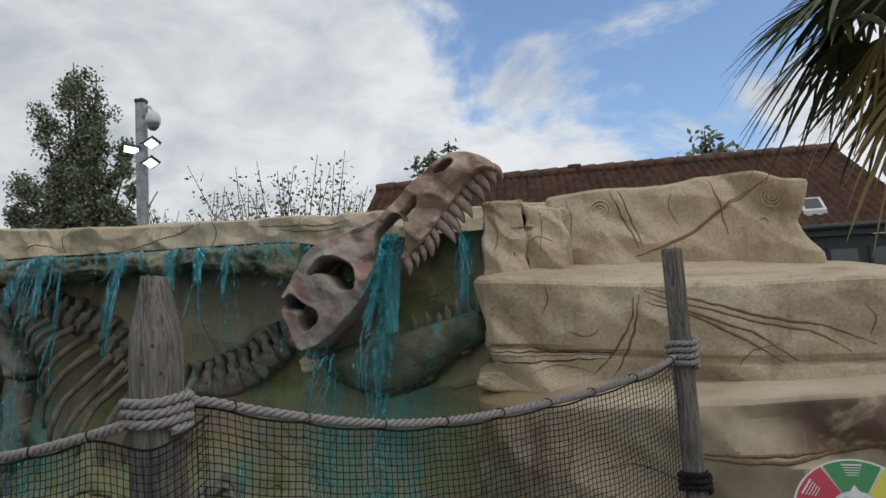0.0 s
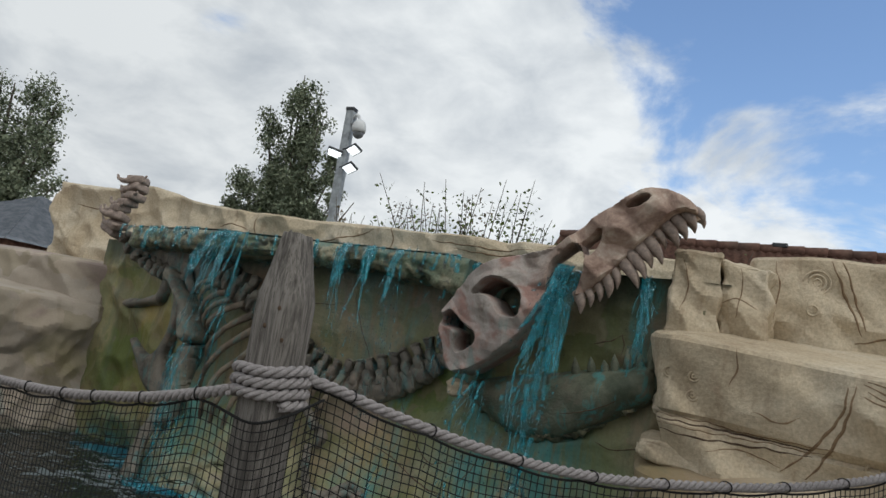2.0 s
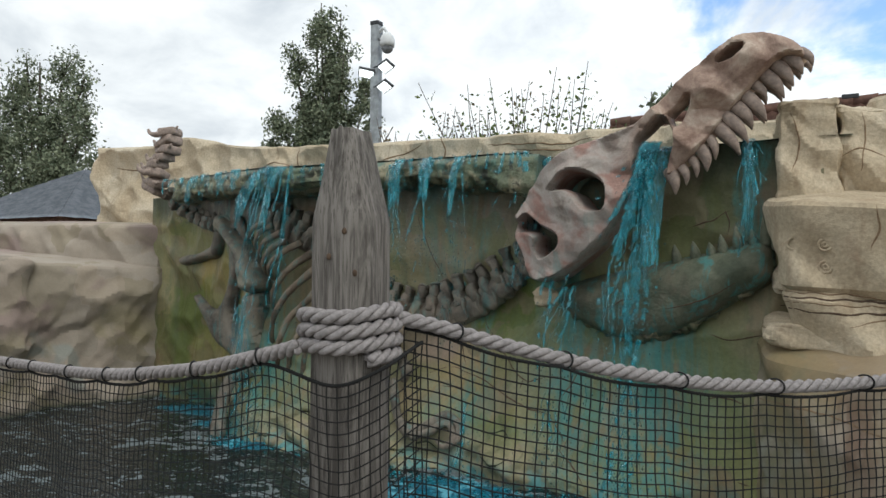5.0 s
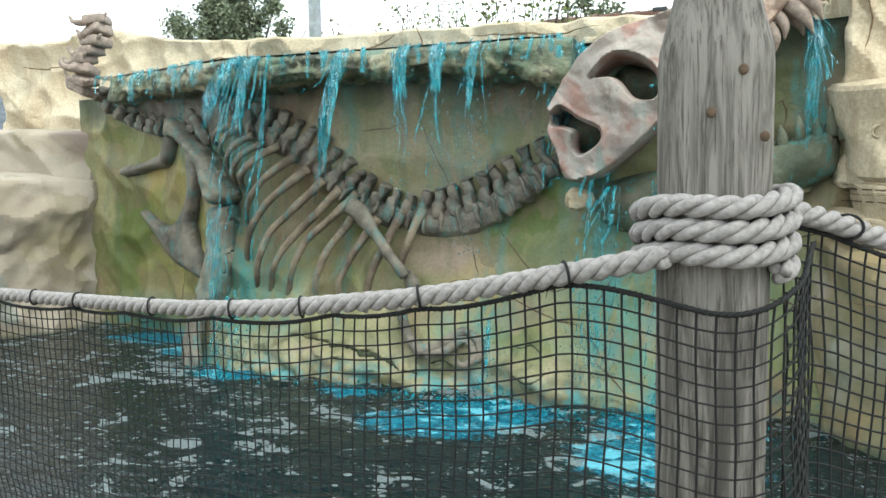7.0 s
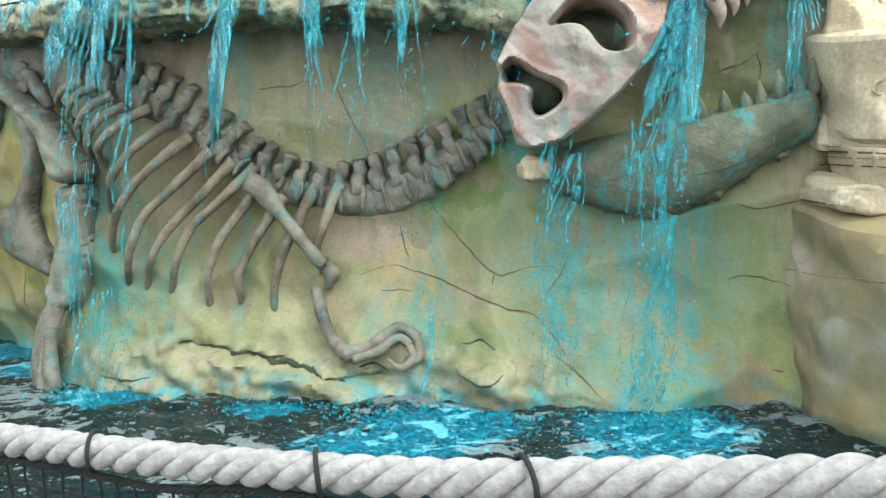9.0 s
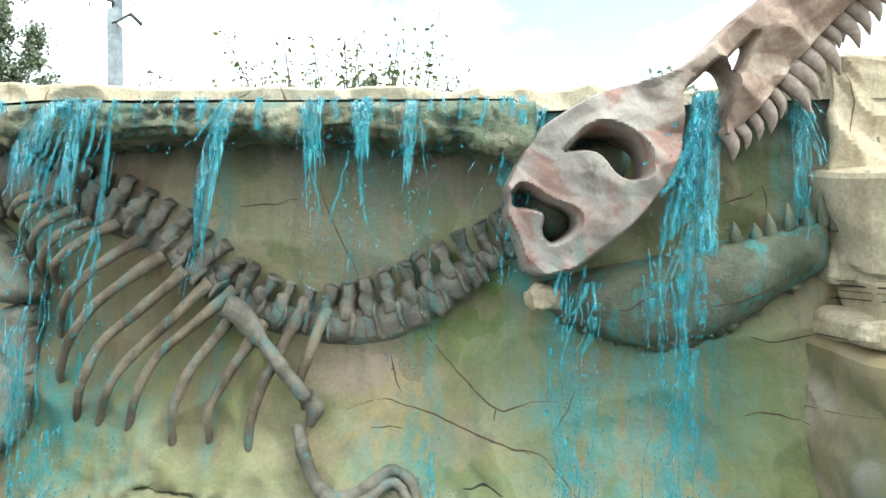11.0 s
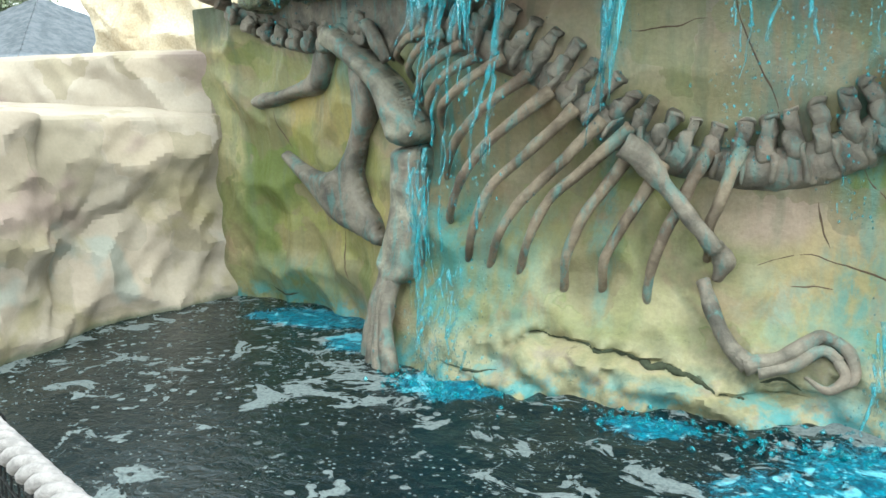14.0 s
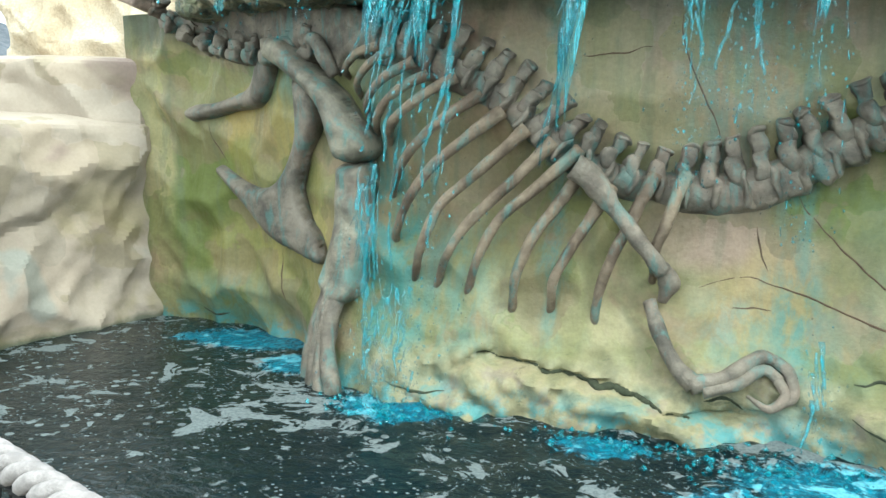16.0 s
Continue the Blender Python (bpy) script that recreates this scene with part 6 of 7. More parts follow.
def sheet(x, y, z0, z1, w0, w1, throw, drift, seed):
    """A clear sheet that slides over an edge and bends into its fall, ruffled into threads."""
    n, m = int((z0 - z1) / 0.02) + 6, 13
    v = []
    for i in range(n):
        u = i / (n - 1)
        w = w0 + (w1 - w0) * u ** 0.7
        for j in range(m):
            a = 2 * j / (m - 1) - 1
            ruffle = noise.noise(Vector((seed + a * 3.5, u * 1.2, 1)))
            ragged = 0.55 * noise.noise(Vector((seed + a * 5, 5, 2))) * (z0 - z1) * u
            v.append((x + drift * u + a * w + 0.012 * u * noise.noise(Vector((seed, u * 6, a))), y + 0.10 * (1 - u) ** 6 - throw * math.sqrt(u) - 0.018 * ruffle - 0.012 * (1 - a * a), z0 - (z0 - z1) * u ** 1.25 + ragged))
    return closed((v, grid_faces(n, m)), n, m, (0, 0.006, 0))


def build_sheets():
    rows = ((-4.02, 2.20, 1.75, 0.035, 0.05, 0.20, -0.17, None), (-3.90, 2.20, 1.70, 0.05, 0.035, 0.14, -0.07, None), (-3.15, 2.19, 1.50, 0.05, 0.018, 0.16, -0.14, None), (-2.72, 2.18, 1.80, 0.035, 0.05, 0.12, 0.0, None),
            (-2.47, 2.18, 1.86, 0.06, 0.04, 0.10, 0.0, None), (-2.22, 2.18, 1.72, 0.03, 0.025, 0.12, -0.02, None), (-5.42, 2.25, 2.0, 0.04, 0.03, 0.08, 0.0, None),
            (-0.74, 2.13, 1.35, 0.085, 0.055, 0.12, -0.05, 5.62), (-1.60, 2.13, 1.72, 0.09, 0.07, 0.10, -0.12, 5.92), (-0.21, 2.13, 1.55, 0.05, 0.03, 0.08, -0.02, 5.80))
    for k, (x, z0, z1, w0, w1, throw, drift, y) in enumerate(rows):
        y = float(np.interp(x, WX, WY)) - 0.42 if y is None else y
        tagged(solid("water_sheet", sheet(x, y, z0, z1, w0, w1, throw, drift, k * 7.3), SHEET), "clear cyan sheet of water bending over the edge", "water", "falls over the ledge", "stuff")


def build_falls():
    build_sheets()
    thin = "thin broken strands of cyan water dripping from the ledge"
    waterfall(-3.92, 2.19, -0.12, 0.18, 13, 0.022, "wide cyan waterfall breaking over the ribs", drift=-0.22, drops=220, long_=0.3)
    waterfall(-3.17, 2.17, 1.1, 0.02, 3, 0.022, "single slanting jet of cyan water", drift=-0.22, drops=60, long_=0.9)
    waterfall(-2.71, 2.165, 1.0, 0.07, 7, 0.016, "braided cyan streams falling from the ledge", drift=-0.02, drops=150)
    waterfall(-2.49, 2.16, 1.3, 0.06, 6, 0.015, "braided cyan streams falling from the ledge", drops=110)
    waterfall(-2.23, 2.16, 0.75, 0.05, 5, 0.015, "braided cyan streams falling from the ledge", drift=-0.04, drops=120)
    for x, z1 in ((-5.45, 1.75), (-5.1, 1.9), (-4.65, 1.7), (-3.55, 1.85), (-2.05, 1.8)):
        waterfall(x, 2.18, z1, 0.06, 4, 0.009, thin, drops=25)
    waterfall(-1.60, 2.12, 1.2, 0.09, 13, 0.018, "cyan water running down behind the skull", y=5.78, drift=-0.14, drops=160)
    waterfall(-0.77, 2.12, -0.1, 0.045, 15, 0.042, "strong cyan waterfall between skull and jaw", y=5.52, drift=-0.20, drops=260, long_=0.3)
    waterfall(-0.98, 1.25, -0.1, 0.13, 6, 0.018, "scattered cyan water bursting off the jaw", y=5.52, drops=110, long_=0.15, ragged=0.15)
    waterfall(-1.36, 1.22, 0.0, 0.10, 9, 0.026, "cyan water spilling off the jaw joint", y=5.58, drift=-0.10, drops=130, long_=0.2, ragged=0.15)
    waterfall(-0.22, 2.13, 1.4, 0.03, 9, 0.020, "dark narrow trickle in the rock cleft", y=5.72, drops=30)
    slide = "cyan spray sliding down the foot of the wall into the pool"
    for x, z0, half, count, drops in ((-4.30, 0.95, 0.06, 12, 60), (-4.18, 0.30, 0.14, 16, 110), (-2.15, 0.25, 0.06, 6, 30), (-1.45, 0.30, 0.06, 5, 30), (-0.98, 0.15, 0.08, 8, 60)):
        waterfall(x, z0, POOL + 0.02, half, count, 0.020, slide, y=float(wall_y(x, 0.0)) - 0.10, drops=drops, ragged=0.2)
    # water that slides over the ledge's face
    rnd = random.Random(5)
    parts = []
    for k in range(60):
        x = -6.05 + 4.4 * rnd.random()
        yl = float(np.interp(x, WX, WY)) - 0.445
        zt = float(np.interp(x, (-6.2, -5.0, -3.7, -2.0, -1.58), (2.27, 2.215, 2.175, 2.155, 2.135)))
        parts.append(ribbon(x, yl, zt + 0.015, zt - rnd.uniform(0.04, 0.2), rnd.uniform(0.008, 0.035), rnd.uniform(0, 90), 0, 0.012))
    tagged(solid("ledge_overflow", join(*parts), FALL), "short runs of cyan water over the ledge's edge", "water", kind="stuff")
    # splashes where the falls meet the pool
    parts = []
    for cx, cy, sx, sy, n in ((-4.12, 5.58, 0.22, 0.10, 160), (-0.95, 5.35, 0.3, 0.15, 160), (-2.2, 5.42, 0.55, 0.1, 220), (-3.0, 5.5, 0.25, 0.06, 60)):
        for k in range(n):
            r = rnd.uniform(0.006, 0.022)
            v, f = drop(cx + rnd.gauss(0, sx), cy + rnd.gauss(0, sy), POOL + abs(rnd.gauss(0, 0.015)), r)
            parts.append(([(a, b, POOL + (c - POOL) * 0.6) for a, b, c in v], f))
    tagged(solid("splash", join(*parts), FALL), "cyan splashing water at the foot of the falls", "water", kind="stuff")


build_falls()


# ---------------------------------------------------------------- trees and shrubs
def leaves(points, size, rnd):
    v, f = [], []
    for x, y, z in points:
        d = Vector((rnd.gauss(0, 1), rnd.gauss(0, 1), rnd.gauss(0, 1))).normalized()
        u = d.orthogonal().normalized()
        u = Matrix.Rotation(rnd.uniform(0, 6.28), 3, d) @ u
        w = d.cross(u)
        k = size * rnd.uniform(0.6, 1.3)
        o = len(v)
        c = Vector((x, y, z))
        v += [tuple(c - u * k), tuple(c - w * k * 0.55 + d * k * 0.12), tuple(c + u * k), tuple(c + w * k * 0.55 + d * k * 0.12)]
        f.append((o, o + 1, o + 2, o + 3))
    return v, f


def tree(at, height, plumes, label, seed, size=0.16, per=420, trunk=0.22, material=LEAF):
    """plumes: rows of dx, dz, length, width: upright masses of leaf on the limbs."""
    rnd = random.Random(seed)
    e = thing("tree", label, "tree", "trees behind the wall", at=at)
    x0, y0, z0 = at
    wood = [tube(spline([(x0, y0, z0), (x0 + 0.15, y0, z0 + height * 0.4), (x0 - 0.1, y0, z0 + height * 0.93)], 16), np.linspace(trunk, 0.03, 16), 8)]
    pts = []
    for dx, dz, ln, wd in plumes:
        dy = rnd.uniform(-0.6, 0.6) * wd
        base = (x0 + dx * 0.12, y0, z0 + max(0.15 * height, dz * 0.55))
        tip = (x0 + dx * 1.05, y0 + dy, z0 + dz + ln)
        limb = spline([base, (x0 + dx * 0.75, y0 + dy * 0.6, z0 + dz + ln * 0.2), tip], 14)
        wood.append(tube(limb, np.linspace(trunk * 0.4, 0.02, 14), 6))
        for tw in range(16):
            u = rnd.uniform(0.15, 1.0)
            c = np.array(limb[int(u * 13)])
            g = wd * (0.35 + 0.65 * math.sin(math.pi * min(1, u * 0.8 + 0.15)))
            end = c + np.array((rnd.gauss(0, 0.55) * g, rnd.gauss(0, 0.55) * g, abs(rnd.gauss(0.25, 0.35)) * wd))
            wood.append(tube(spline([c, (c + end) / 2 + np.array((0, 0, 0.05)), end], 5), np.linspace(0.03, 0.008, 5), 4))
            for k in range(per // 16):
                w = rnd.random() ** 0.6
                q = c + (end - c) * w
                pts.append(q + np.array([rnd.gauss(0, 0.20 * wd + 0.07) for _ in range(3)]))
    solid("trunk", join(*wood), BARK, e)
    solid("crown", leaves(pts, size, rnd), material, e, smooth=False)


def shrub(at, height, width, label, seed, stems=16, per=30, size=0.05, material=BUSHLEAF, bare=0.4):
    rnd = random.Random(seed)
    per, size = per * 2, size * 0.62
    e = thing("shrub", label, "shrub", "shrubs behind the wall", at=(at[0], at[1], 0))
    wood, pts = [], []
    for k in range(stems):
        dx, h = rnd.gauss(0, width * 0.42), height * rnd.uniform(0.5, 1.0)
        line = spline([(at[0] + dx * 0.4, at[1] + rnd.gauss(0, 0.15), at[2]), (at[0] + dx * 0.8, at[1] + rnd.gauss(0, 0.2), at[2] + h * 0.55), (at[0] + dx * 1.15, at[1] + rnd.gauss(0, 0.2), at[2] + h)], 12)
        wood.append(tube(np.vstack([[(line[0][0], line[0][1], -0.02)], line]), np.linspace(0.014, 0.004, 13), 5))
        for j in range(per):
            u = rnd.uniform(0.25, 1.0) if rnd.random() > bare else rnd.uniform(0.2, 0.6)
            c = line[int(u * 11)]
            pts.append(c + np.array([rnd.gauss(0, 0.07 + 0.05 * (1 - u)) for _ in range(3)]))
    solid("branching_stem", join(*wood), BARK, e)
    solid("foliage", leaves(pts, size, rnd), material, e, smooth=False)


def build_planting():
    tree((-19.9, 28, 0), 13.6, ((-1.7, 8.6, 3.6, 0.8), (-0.9, 9.4, 4.2, 0.8), (-0.1, 9.3, 4.4, 0.85), (0.7, 9.0, 4.0, 0.8), (1.2, 8.5, 2.6, 0.7), (-1.2, 6.6, 3.0, 0.9), (0.3, 6.4, 3.2, 1.0), (1.1, 6.2, 2.6, 0.8),
                                (2.4, 7.2, 2.9, 0.65), (2.7, 6.2, 2.0, 0.6), (-2.7, 7.0, 1.9, 0.7), (-3.3, 5.9, 1.6, 0.7), (3.4, 5.8, 1.9, 0.6), (-1.6, 5.2, 2.0, 0.9), (1.9, 5.0, 2.0, 0.9)), "tall dark green poplar with upright plumes behind the wall", 3, 0.095, 2600)
    tree((-35.5, 24.5, 0), 13.0, ((-2.6, 8.0, 3.4, 1.3), (-0.8, 9.2, 3.4, 1.3), (1.2, 9.0, 3.2, 1.3), (3.0, 8.2, 2.8, 1.2), (4.2, 6.8, 2.2, 1.1), (-4.4, 6.5, 2.6, 1.3), (0.6, 6.4, 2.6, 1.5), (2.8, 5.6, 2.2, 1.3), (-2.2, 5.4, 2.4, 1.5), (-5.6, 5.0, 3.0, 1.3), (4.6, 5.0, 1.6, 0.9)),
         "broad dark green tree beyond the slate roof", 5, 0.10, 2600, 0.35)
    tree((-43, 24.5, 0), 12.0, ((-1.6, 7.0, 3.4, 1.6), (1.6, 7.4, 3.2, 1.5), (3.4, 6.2, 2.4, 1.3), (0, 5.2, 2.6, 1.6), (-3.4, 5.6, 2.6, 1.5)), "broad dark green tree beyond the slate roof", 6, 0.2, 600, 0.35)
    tree((-4.55, 30, 0), 8.6, ((-0.8, 5.6, 3.0, 0.5), (-0.1, 5.8, 2.8, 0.45), (0.6, 5.9, 3.3, 0.5), (1.1, 5.2, 2.8, 0.45)), "slender blue-green poplars far behind the house", 7, 0.13, 420, 0.15)
    tree((5.3, 24, 0), 7.0, ((-0.7, 4.7, 1.6, 0.6), (0.0, 5.2, 1.8, 0.65), (0.6, 4.8, 1.5, 0.6), (1.4, 4.5, 1.2, 0.5), (-1.7, 4.4, 1.2, 0.45)), "dark green tree behind the house roof", 9, 0.13, 420, 0.2)
    shrub((-3.05, 9.2, 1.6), 2.2, 1.3, "leafy green shrub with tall seed stems", 11, 34, 60, 0.05)
    shrub((-3.0, 9.3, 1.6), 2.35, 0.25, "single tall pale seed stem", 12, 4, 90, 0.05, DRYLEAF)
    shrub((-2.2, 9.3, 1.6), 1.75, 0.7, "thin shrub with sparse leaves", 13, 18, 40, 0.04)
    shrub((-4.05, 9.4, 1.6), 1.95, 0.7, "bare brown seed stems behind the parapet", 14, 24, 40, 0.045, DRYLEAF)
    shrub((-4.8, 9.5, 1.6), 1.85, 0.9, "bare brown seed stems behind the parapet", 15, 26, 36, 0.045, DRYLEAF)
    shrub((-5.9, 9.8, 1.6), 1.7, 1.5, "dry brown and green scrub behind the parapet", 16, 26, 34, 0.04)
    shrub((-7.4, 10.4, 1.6), 1.7, 1.6, "dry brown scrub below the poplar", 17, 26, 34, 0.045, DRYLEAF)
    shrub((-0.6, 11.0, 1.6), 1.9, 1.0, "thin shrub with sparse leaves", 18, 12, 22, 0.04)


build_planting()


# ---------------------------------------------------------------- lamp and camera pole
def build_pole():
    x, y, top = -6.58, 11.4, 5.63
    e = thing("camera_pole", "grey square steel pole with a dome camera and floodlights", "pole", at=(x, y, 0))

    def p(name, vf, mat, label=""):
        ob = solid(name, vf, mat, e, label)
        return ob
    p("mast", rounded(box(x - 0.075, x + 0.075, y - 0.075, y + 0.075, 0, top), 0.012), POLE)
    p("cap", rounded(box(x - 0.083, x + 0.083, y - 0.083, y + 0.083, top - 0.06, top + 0.01), 0.01), DARK)
    p("bracket", tube(spline([(x + 0.07, y - 0.05, 5.42), (x + 0.2, y - 0.08, 5.47), (x + 0.27, y - 0.08, 5.36)], 12), 0.028, 8), WHITE)
    p("bracket_plate", rounded(box(x + 0.07, x + 0.11, y - 0.1, y + 0.05, 5.30, 5.50), 0.01), POLE)
    dome = tube([(x + 0.27, y - 0.08, z) for z in (5.38, 5.33, 5.28, 5.20, 5.14)], (0.05, 0.10, 0.125, 0.13, 0.12), 18)
    p("dome_housing", dome, WHITE, "white dome camera housing")
    p("dome_lens", ball((x + 0.27, y - 0.08, 5.13), 0.105, (1, 1, 1), 14, 8), simple("smoked_dome", (0.22, 0.23, 0.24), 0.15, scale=5, bump=0), "smoked glass camera dome")
    glow = Mat("lit_led_panel", 0.3)
    glow.b.inputs["Emission Color"].default_value = (0.95, 1, 1, 1)
    glow.b.inputs["Emission Strength"].default_value = 1.8
    glow = glow.done((0.8, 0.85, 0.85))
    for dx, dz, yaw in ((0.27, 4.80, -25), (0.25, 4.46, -25), (-0.12, 4.73, 30)):
        m = Matrix.Translation((x + dx, y - 0.12, dz)) @ pose(0, 0, 0, -32, -12 if dx > 0 else 12, yaw)
        b = rounded(box(-0.14, 0.14, -0.10, 0.10, -0.025, 0.025), 0.01)
        lamp = p("floodlight", ([tuple(m @ Vector(v)) for v in b[0]], b[1]), DARK, "black lit floodlight")
        g = box(-0.12, 0.12, -0.08, 0.08, -0.031, -0.026)
        o = solid("light_panel", ([tuple(m @ Vector(v)) for v in g[0]], g[1]), glow, lamp)
        p("lamp_arm", tube([(x, y - 0.07, dz + 0.02), (x + dx * 0.8, y - 0.1, dz + 0.06)], 0.014, 6), DARK)


build_pole()


# ---------------------------------------------------------------- buildings
def tiled_slope(p0, p1, q0, q1, rows, cols, depth=0.03, wave=0.02):
    """A tiled roof plane between the ridge p0-p1 and the eaves q0-q1, with stepped courses."""
    p0, p1, q0, q1 = (np.array(a, float) for a in (p0, p1, q0, q1))
    nrm = np.cross(q1 - q0, p0 - q0); nrm /= np.linalg.norm(nrm)
    if nrm[2] < 0:
        nrm = -nrm
    v, f = [], []
    m = cols * 6 + 1
    for r in range(rows):
        for e in (0, 1):
            u = (r + e) / rows
            for c in range(m):
                w = c / (m - 1)
                a = (p0 * (1 - w) + p1 * w) * (1 - u) + (q0 * (1 - w) + q1 * w) * u
                lift = depth * e + wave * math.sin(2 * math.pi * c / 6)
                v.append(tuple(a + nrm * lift))
    for k in range(2 * rows - 1):
        for c in range(m - 1):
            f.append((k * m + c, k * m + c + 1, (k + 1) * m + c + 1, (k + 1) * m + c))
    return v, f


def build_house():
    tile = Mat("clay_pantiles", 0.8, spec=0.25)
    c = tile.mix(tile.range(tile.noise(3.2, 5, 0.7), 0.35, 0.65), (0.085, 0.045, 0.034), (0.165, 0.09, 0.066))
    c = tile.mix(tile.range(tile.noise(0.8, 4), 0.5, 0.7, 0, 0.5), c, (0.10, 0.075, 0.06))
    tile = tile.done(c)
    brick = simple("red_brick", (0.26, 0.14, 0.10), 0.85, scale=9)
    green = simple("dark_green_boards", (0.035, 0.05, 0.05), 0.6, scale=6)
    glass = Mat("window_glass", 0.05); glass.b.inputs["Specular IOR Level"].default_value = 0.8; glass = glass.done((0.02, 0.025, 0.03))
    L, R, yr, yf, yb, zr, ze = -3.45, 6.2, 15.6, 13.7, 17.5, 4.46, 2.72
    e = thing("house", "long bungalow with a brown clay-tiled roof and dark eaves", "house", at=(1.4, 15.6, 0))

    def p(name, vf, mat, label="", parent=None, smooth=False):
        ob = solid(name, vf, mat, parent or e, label, smooth)
        return ob
    p("wall", box(L + 0.3, R - 0.1, yf + 0.35, yb - 0.35, -0.02, ze + 0.12), brick)
    # end walls up to the ridge
    for x in (L + 0.3, R - 0.15):
        v = [(x, yf + 0.4, ze), (x, yb - 0.4, ze), (x, yr, zr - 0.15), (x + 0.05, yf + 0.4, ze), (x + 0.05, yb - 0.4, ze), (x + 0.05, yr, zr - 0.15)]
        p("gable", (v, [(0, 2, 1), (3, 4, 5), (0, 1, 4, 3), (1, 2, 5, 4), (2, 0, 3, 5)]), brick)
    roof = p("roof", tiled_slope((L, yr, zr), (R, yr, zr), (L - 0.25, yf, ze), (R + 0.75, yf, ze), 26, 60), tile, "weathered brown pantile roof slope", smooth=True)
    p("rear_roof", tiled_slope((L, yr, zr), (R, yr, zr), (L - 0.25, yb, ze), (R + 0.75, yb, ze), 8, 60), tile, smooth=True)
    for k in range(24):
        x = L + (R - L) * k / 24
        a = tube([(x, yr, zr + 0.03), (x + (R - L) / 24 + 0.02, yr, zr + 0.045)], (0.10, 0.11), 10)
        p("ridge_tile", a, tile, parent=roof, smooth=True)
    for x in (-1.05, 0.95):
        p("vent", rounded(box(x - 0.14, x + 0.14, yr - 0.1, yr + 0.12, zr + 0.08, zr + 0.17), 0.02), DARK, "small dark ridge vent")
    p("fascia", box(L - 0.2, R + 0.7, yf - 0.03, yf + 0.02, ze - 0.18, ze + 0.03), green)
    p("gutter", tube([(L - 0.25, yf - 0.08, ze - 0.02), (R + 0.75, yf - 0.08, ze - 0.02)], 0.055, 8), DARK)
    p("porch_wall", box(4.3, R + 1.5, yf + 0.1, yf + 0.3, -0.02, ze - 0.18), green)
    for x in (4.5, 5.2, 5.9, 6.6):
        w = p("window", box(x, x + 0.55, yf + 0.06, yf + 0.1, 1.5, 2.35), green, "dark-framed window")
        p("pane", box(x + 0.05, x + 0.5, yf + 0.04, yf + 0.055, 1.55, 1.9), glass, parent=w)
        p("pane", box(x + 0.05, x + 0.5, yf + 0.04, yf + 0.055, 1.94, 2.3), glass, parent=w)
    # roof window
    t0, t1 = 0.70, 0.86
    at = lambda u, x, lift: (x, yr + (yf - yr) * u - 0.1 * lift, zr + (ze - zr) * u + lift)
    v = [at(t0, 4.95, 0.09), at(t0, 5.35, 0.09), at(t1, 5.35, 0.09), at(t1, 4.95, 0.09), at(t0, 4.95, 0.0), at(t0, 5.35, 0.0), at(t1, 5.35, 0.0), at(t1, 4.95, 0.0)]
    rw = p("roof_window", (v, [(0, 1, 2, 3), (4, 7, 6, 5), (0, 4, 5, 1), (1, 5, 6, 2), (2, 6, 7, 3), (3, 7, 4, 0)]), WHITE, "white-framed roof window")
    v = [at(t0 + 0.02, 5.0, 0.10), at(t0 + 0.02, 5.3, 0.10), at(t1 - 0.02, 5.3, 0.10), at(t1 - 0.02, 5.0, 0.10)]
    p("pane", (v, [(0, 1, 2, 3)]), glass, parent=rw)
    # satellite dish
    d = thing("satellite_dish", "grey satellite dish on a short arm by the roof", "dish", at=(6.75, 14.4, 3.7))
    v, f = [], []
    for i in range(6):
        for k in range(20):
            a, r = 2 * math.pi * k / 20, 0.25 * i / 5
            v.append((6.75 + r * math.cos(a), 14.4 - 0.35 * r * r * 4 + 0.1 * r, 3.75 + r * math.sin(a)))
    for i in range(5):
        for k in range(20):
            f.append((i * 20 + k, i * 20 + (k + 1) % 20, (i + 1) * 20 + (k + 1) % 20, (i + 1) * 20 + k))
    o = solid("reflector", (v, f), simple("grey_dish", (0.10, 0.105, 0.11), 0.5, scale=6, bump=0), d)
    o = solid("arm", tube([(6.75, 14.42, 3.75), (6.72, 14.55, 3.55), (6.6, 14.7, 3.2)], 0.02, 6), DARK, d)
    # low slate-roofed building beside the pool
    slate = Mat("grey_slates", 0.7, spec=0.3)
    slate = slate.done(slate.mix(slate.range(slate.noise(5, 5, 0.7), 0.3, 0.7), (0.10, 0.115, 0.135), (0.19, 0.205, 0.23)))
    s = thing("slate_house", "low building with a pointed grey slate roof", "house", at=(-17.2, 13.6, 0))
    ax, ay, az, hw, zb = -17.05, 13.6, 3.98, 2.6, 2.45
    cs = [(ax - hw, ay - hw, zb), (ax + hw, ay - hw, zb), (ax + hw, ay + hw, zb), (ax - hw, ay + hw, zb)]
    for k in range(4):
        a, b = cs[k], cs[(k + 1) % 4]
        top = (ax, ay, az)
        o = solid("roof", tiled_slope(top, top, a, b, 12, 10, 0.02, 0.004), slate, s)
    o = solid("wall", box(ax - hw + 0.3, ax + hw - 0.3, ay - hw + 0.3, ay + hw - 0.3, -0.02, zb + 0.1), brick, s)


build_house()
FAR = Matrix.Translation((0.569, -0.027, 1.411)) @ Matrix.Scale(1.7, 4) @ Matrix.Translation((-0.569, 0.027, -1.411))
for o in scene.objects:
    if not o.parent and (o.name in ("house", "satellite_dish") or o.name.startswith("tree") and o.location.x > -6):
        o.matrix_basis = FAR @ o.matrix_basis


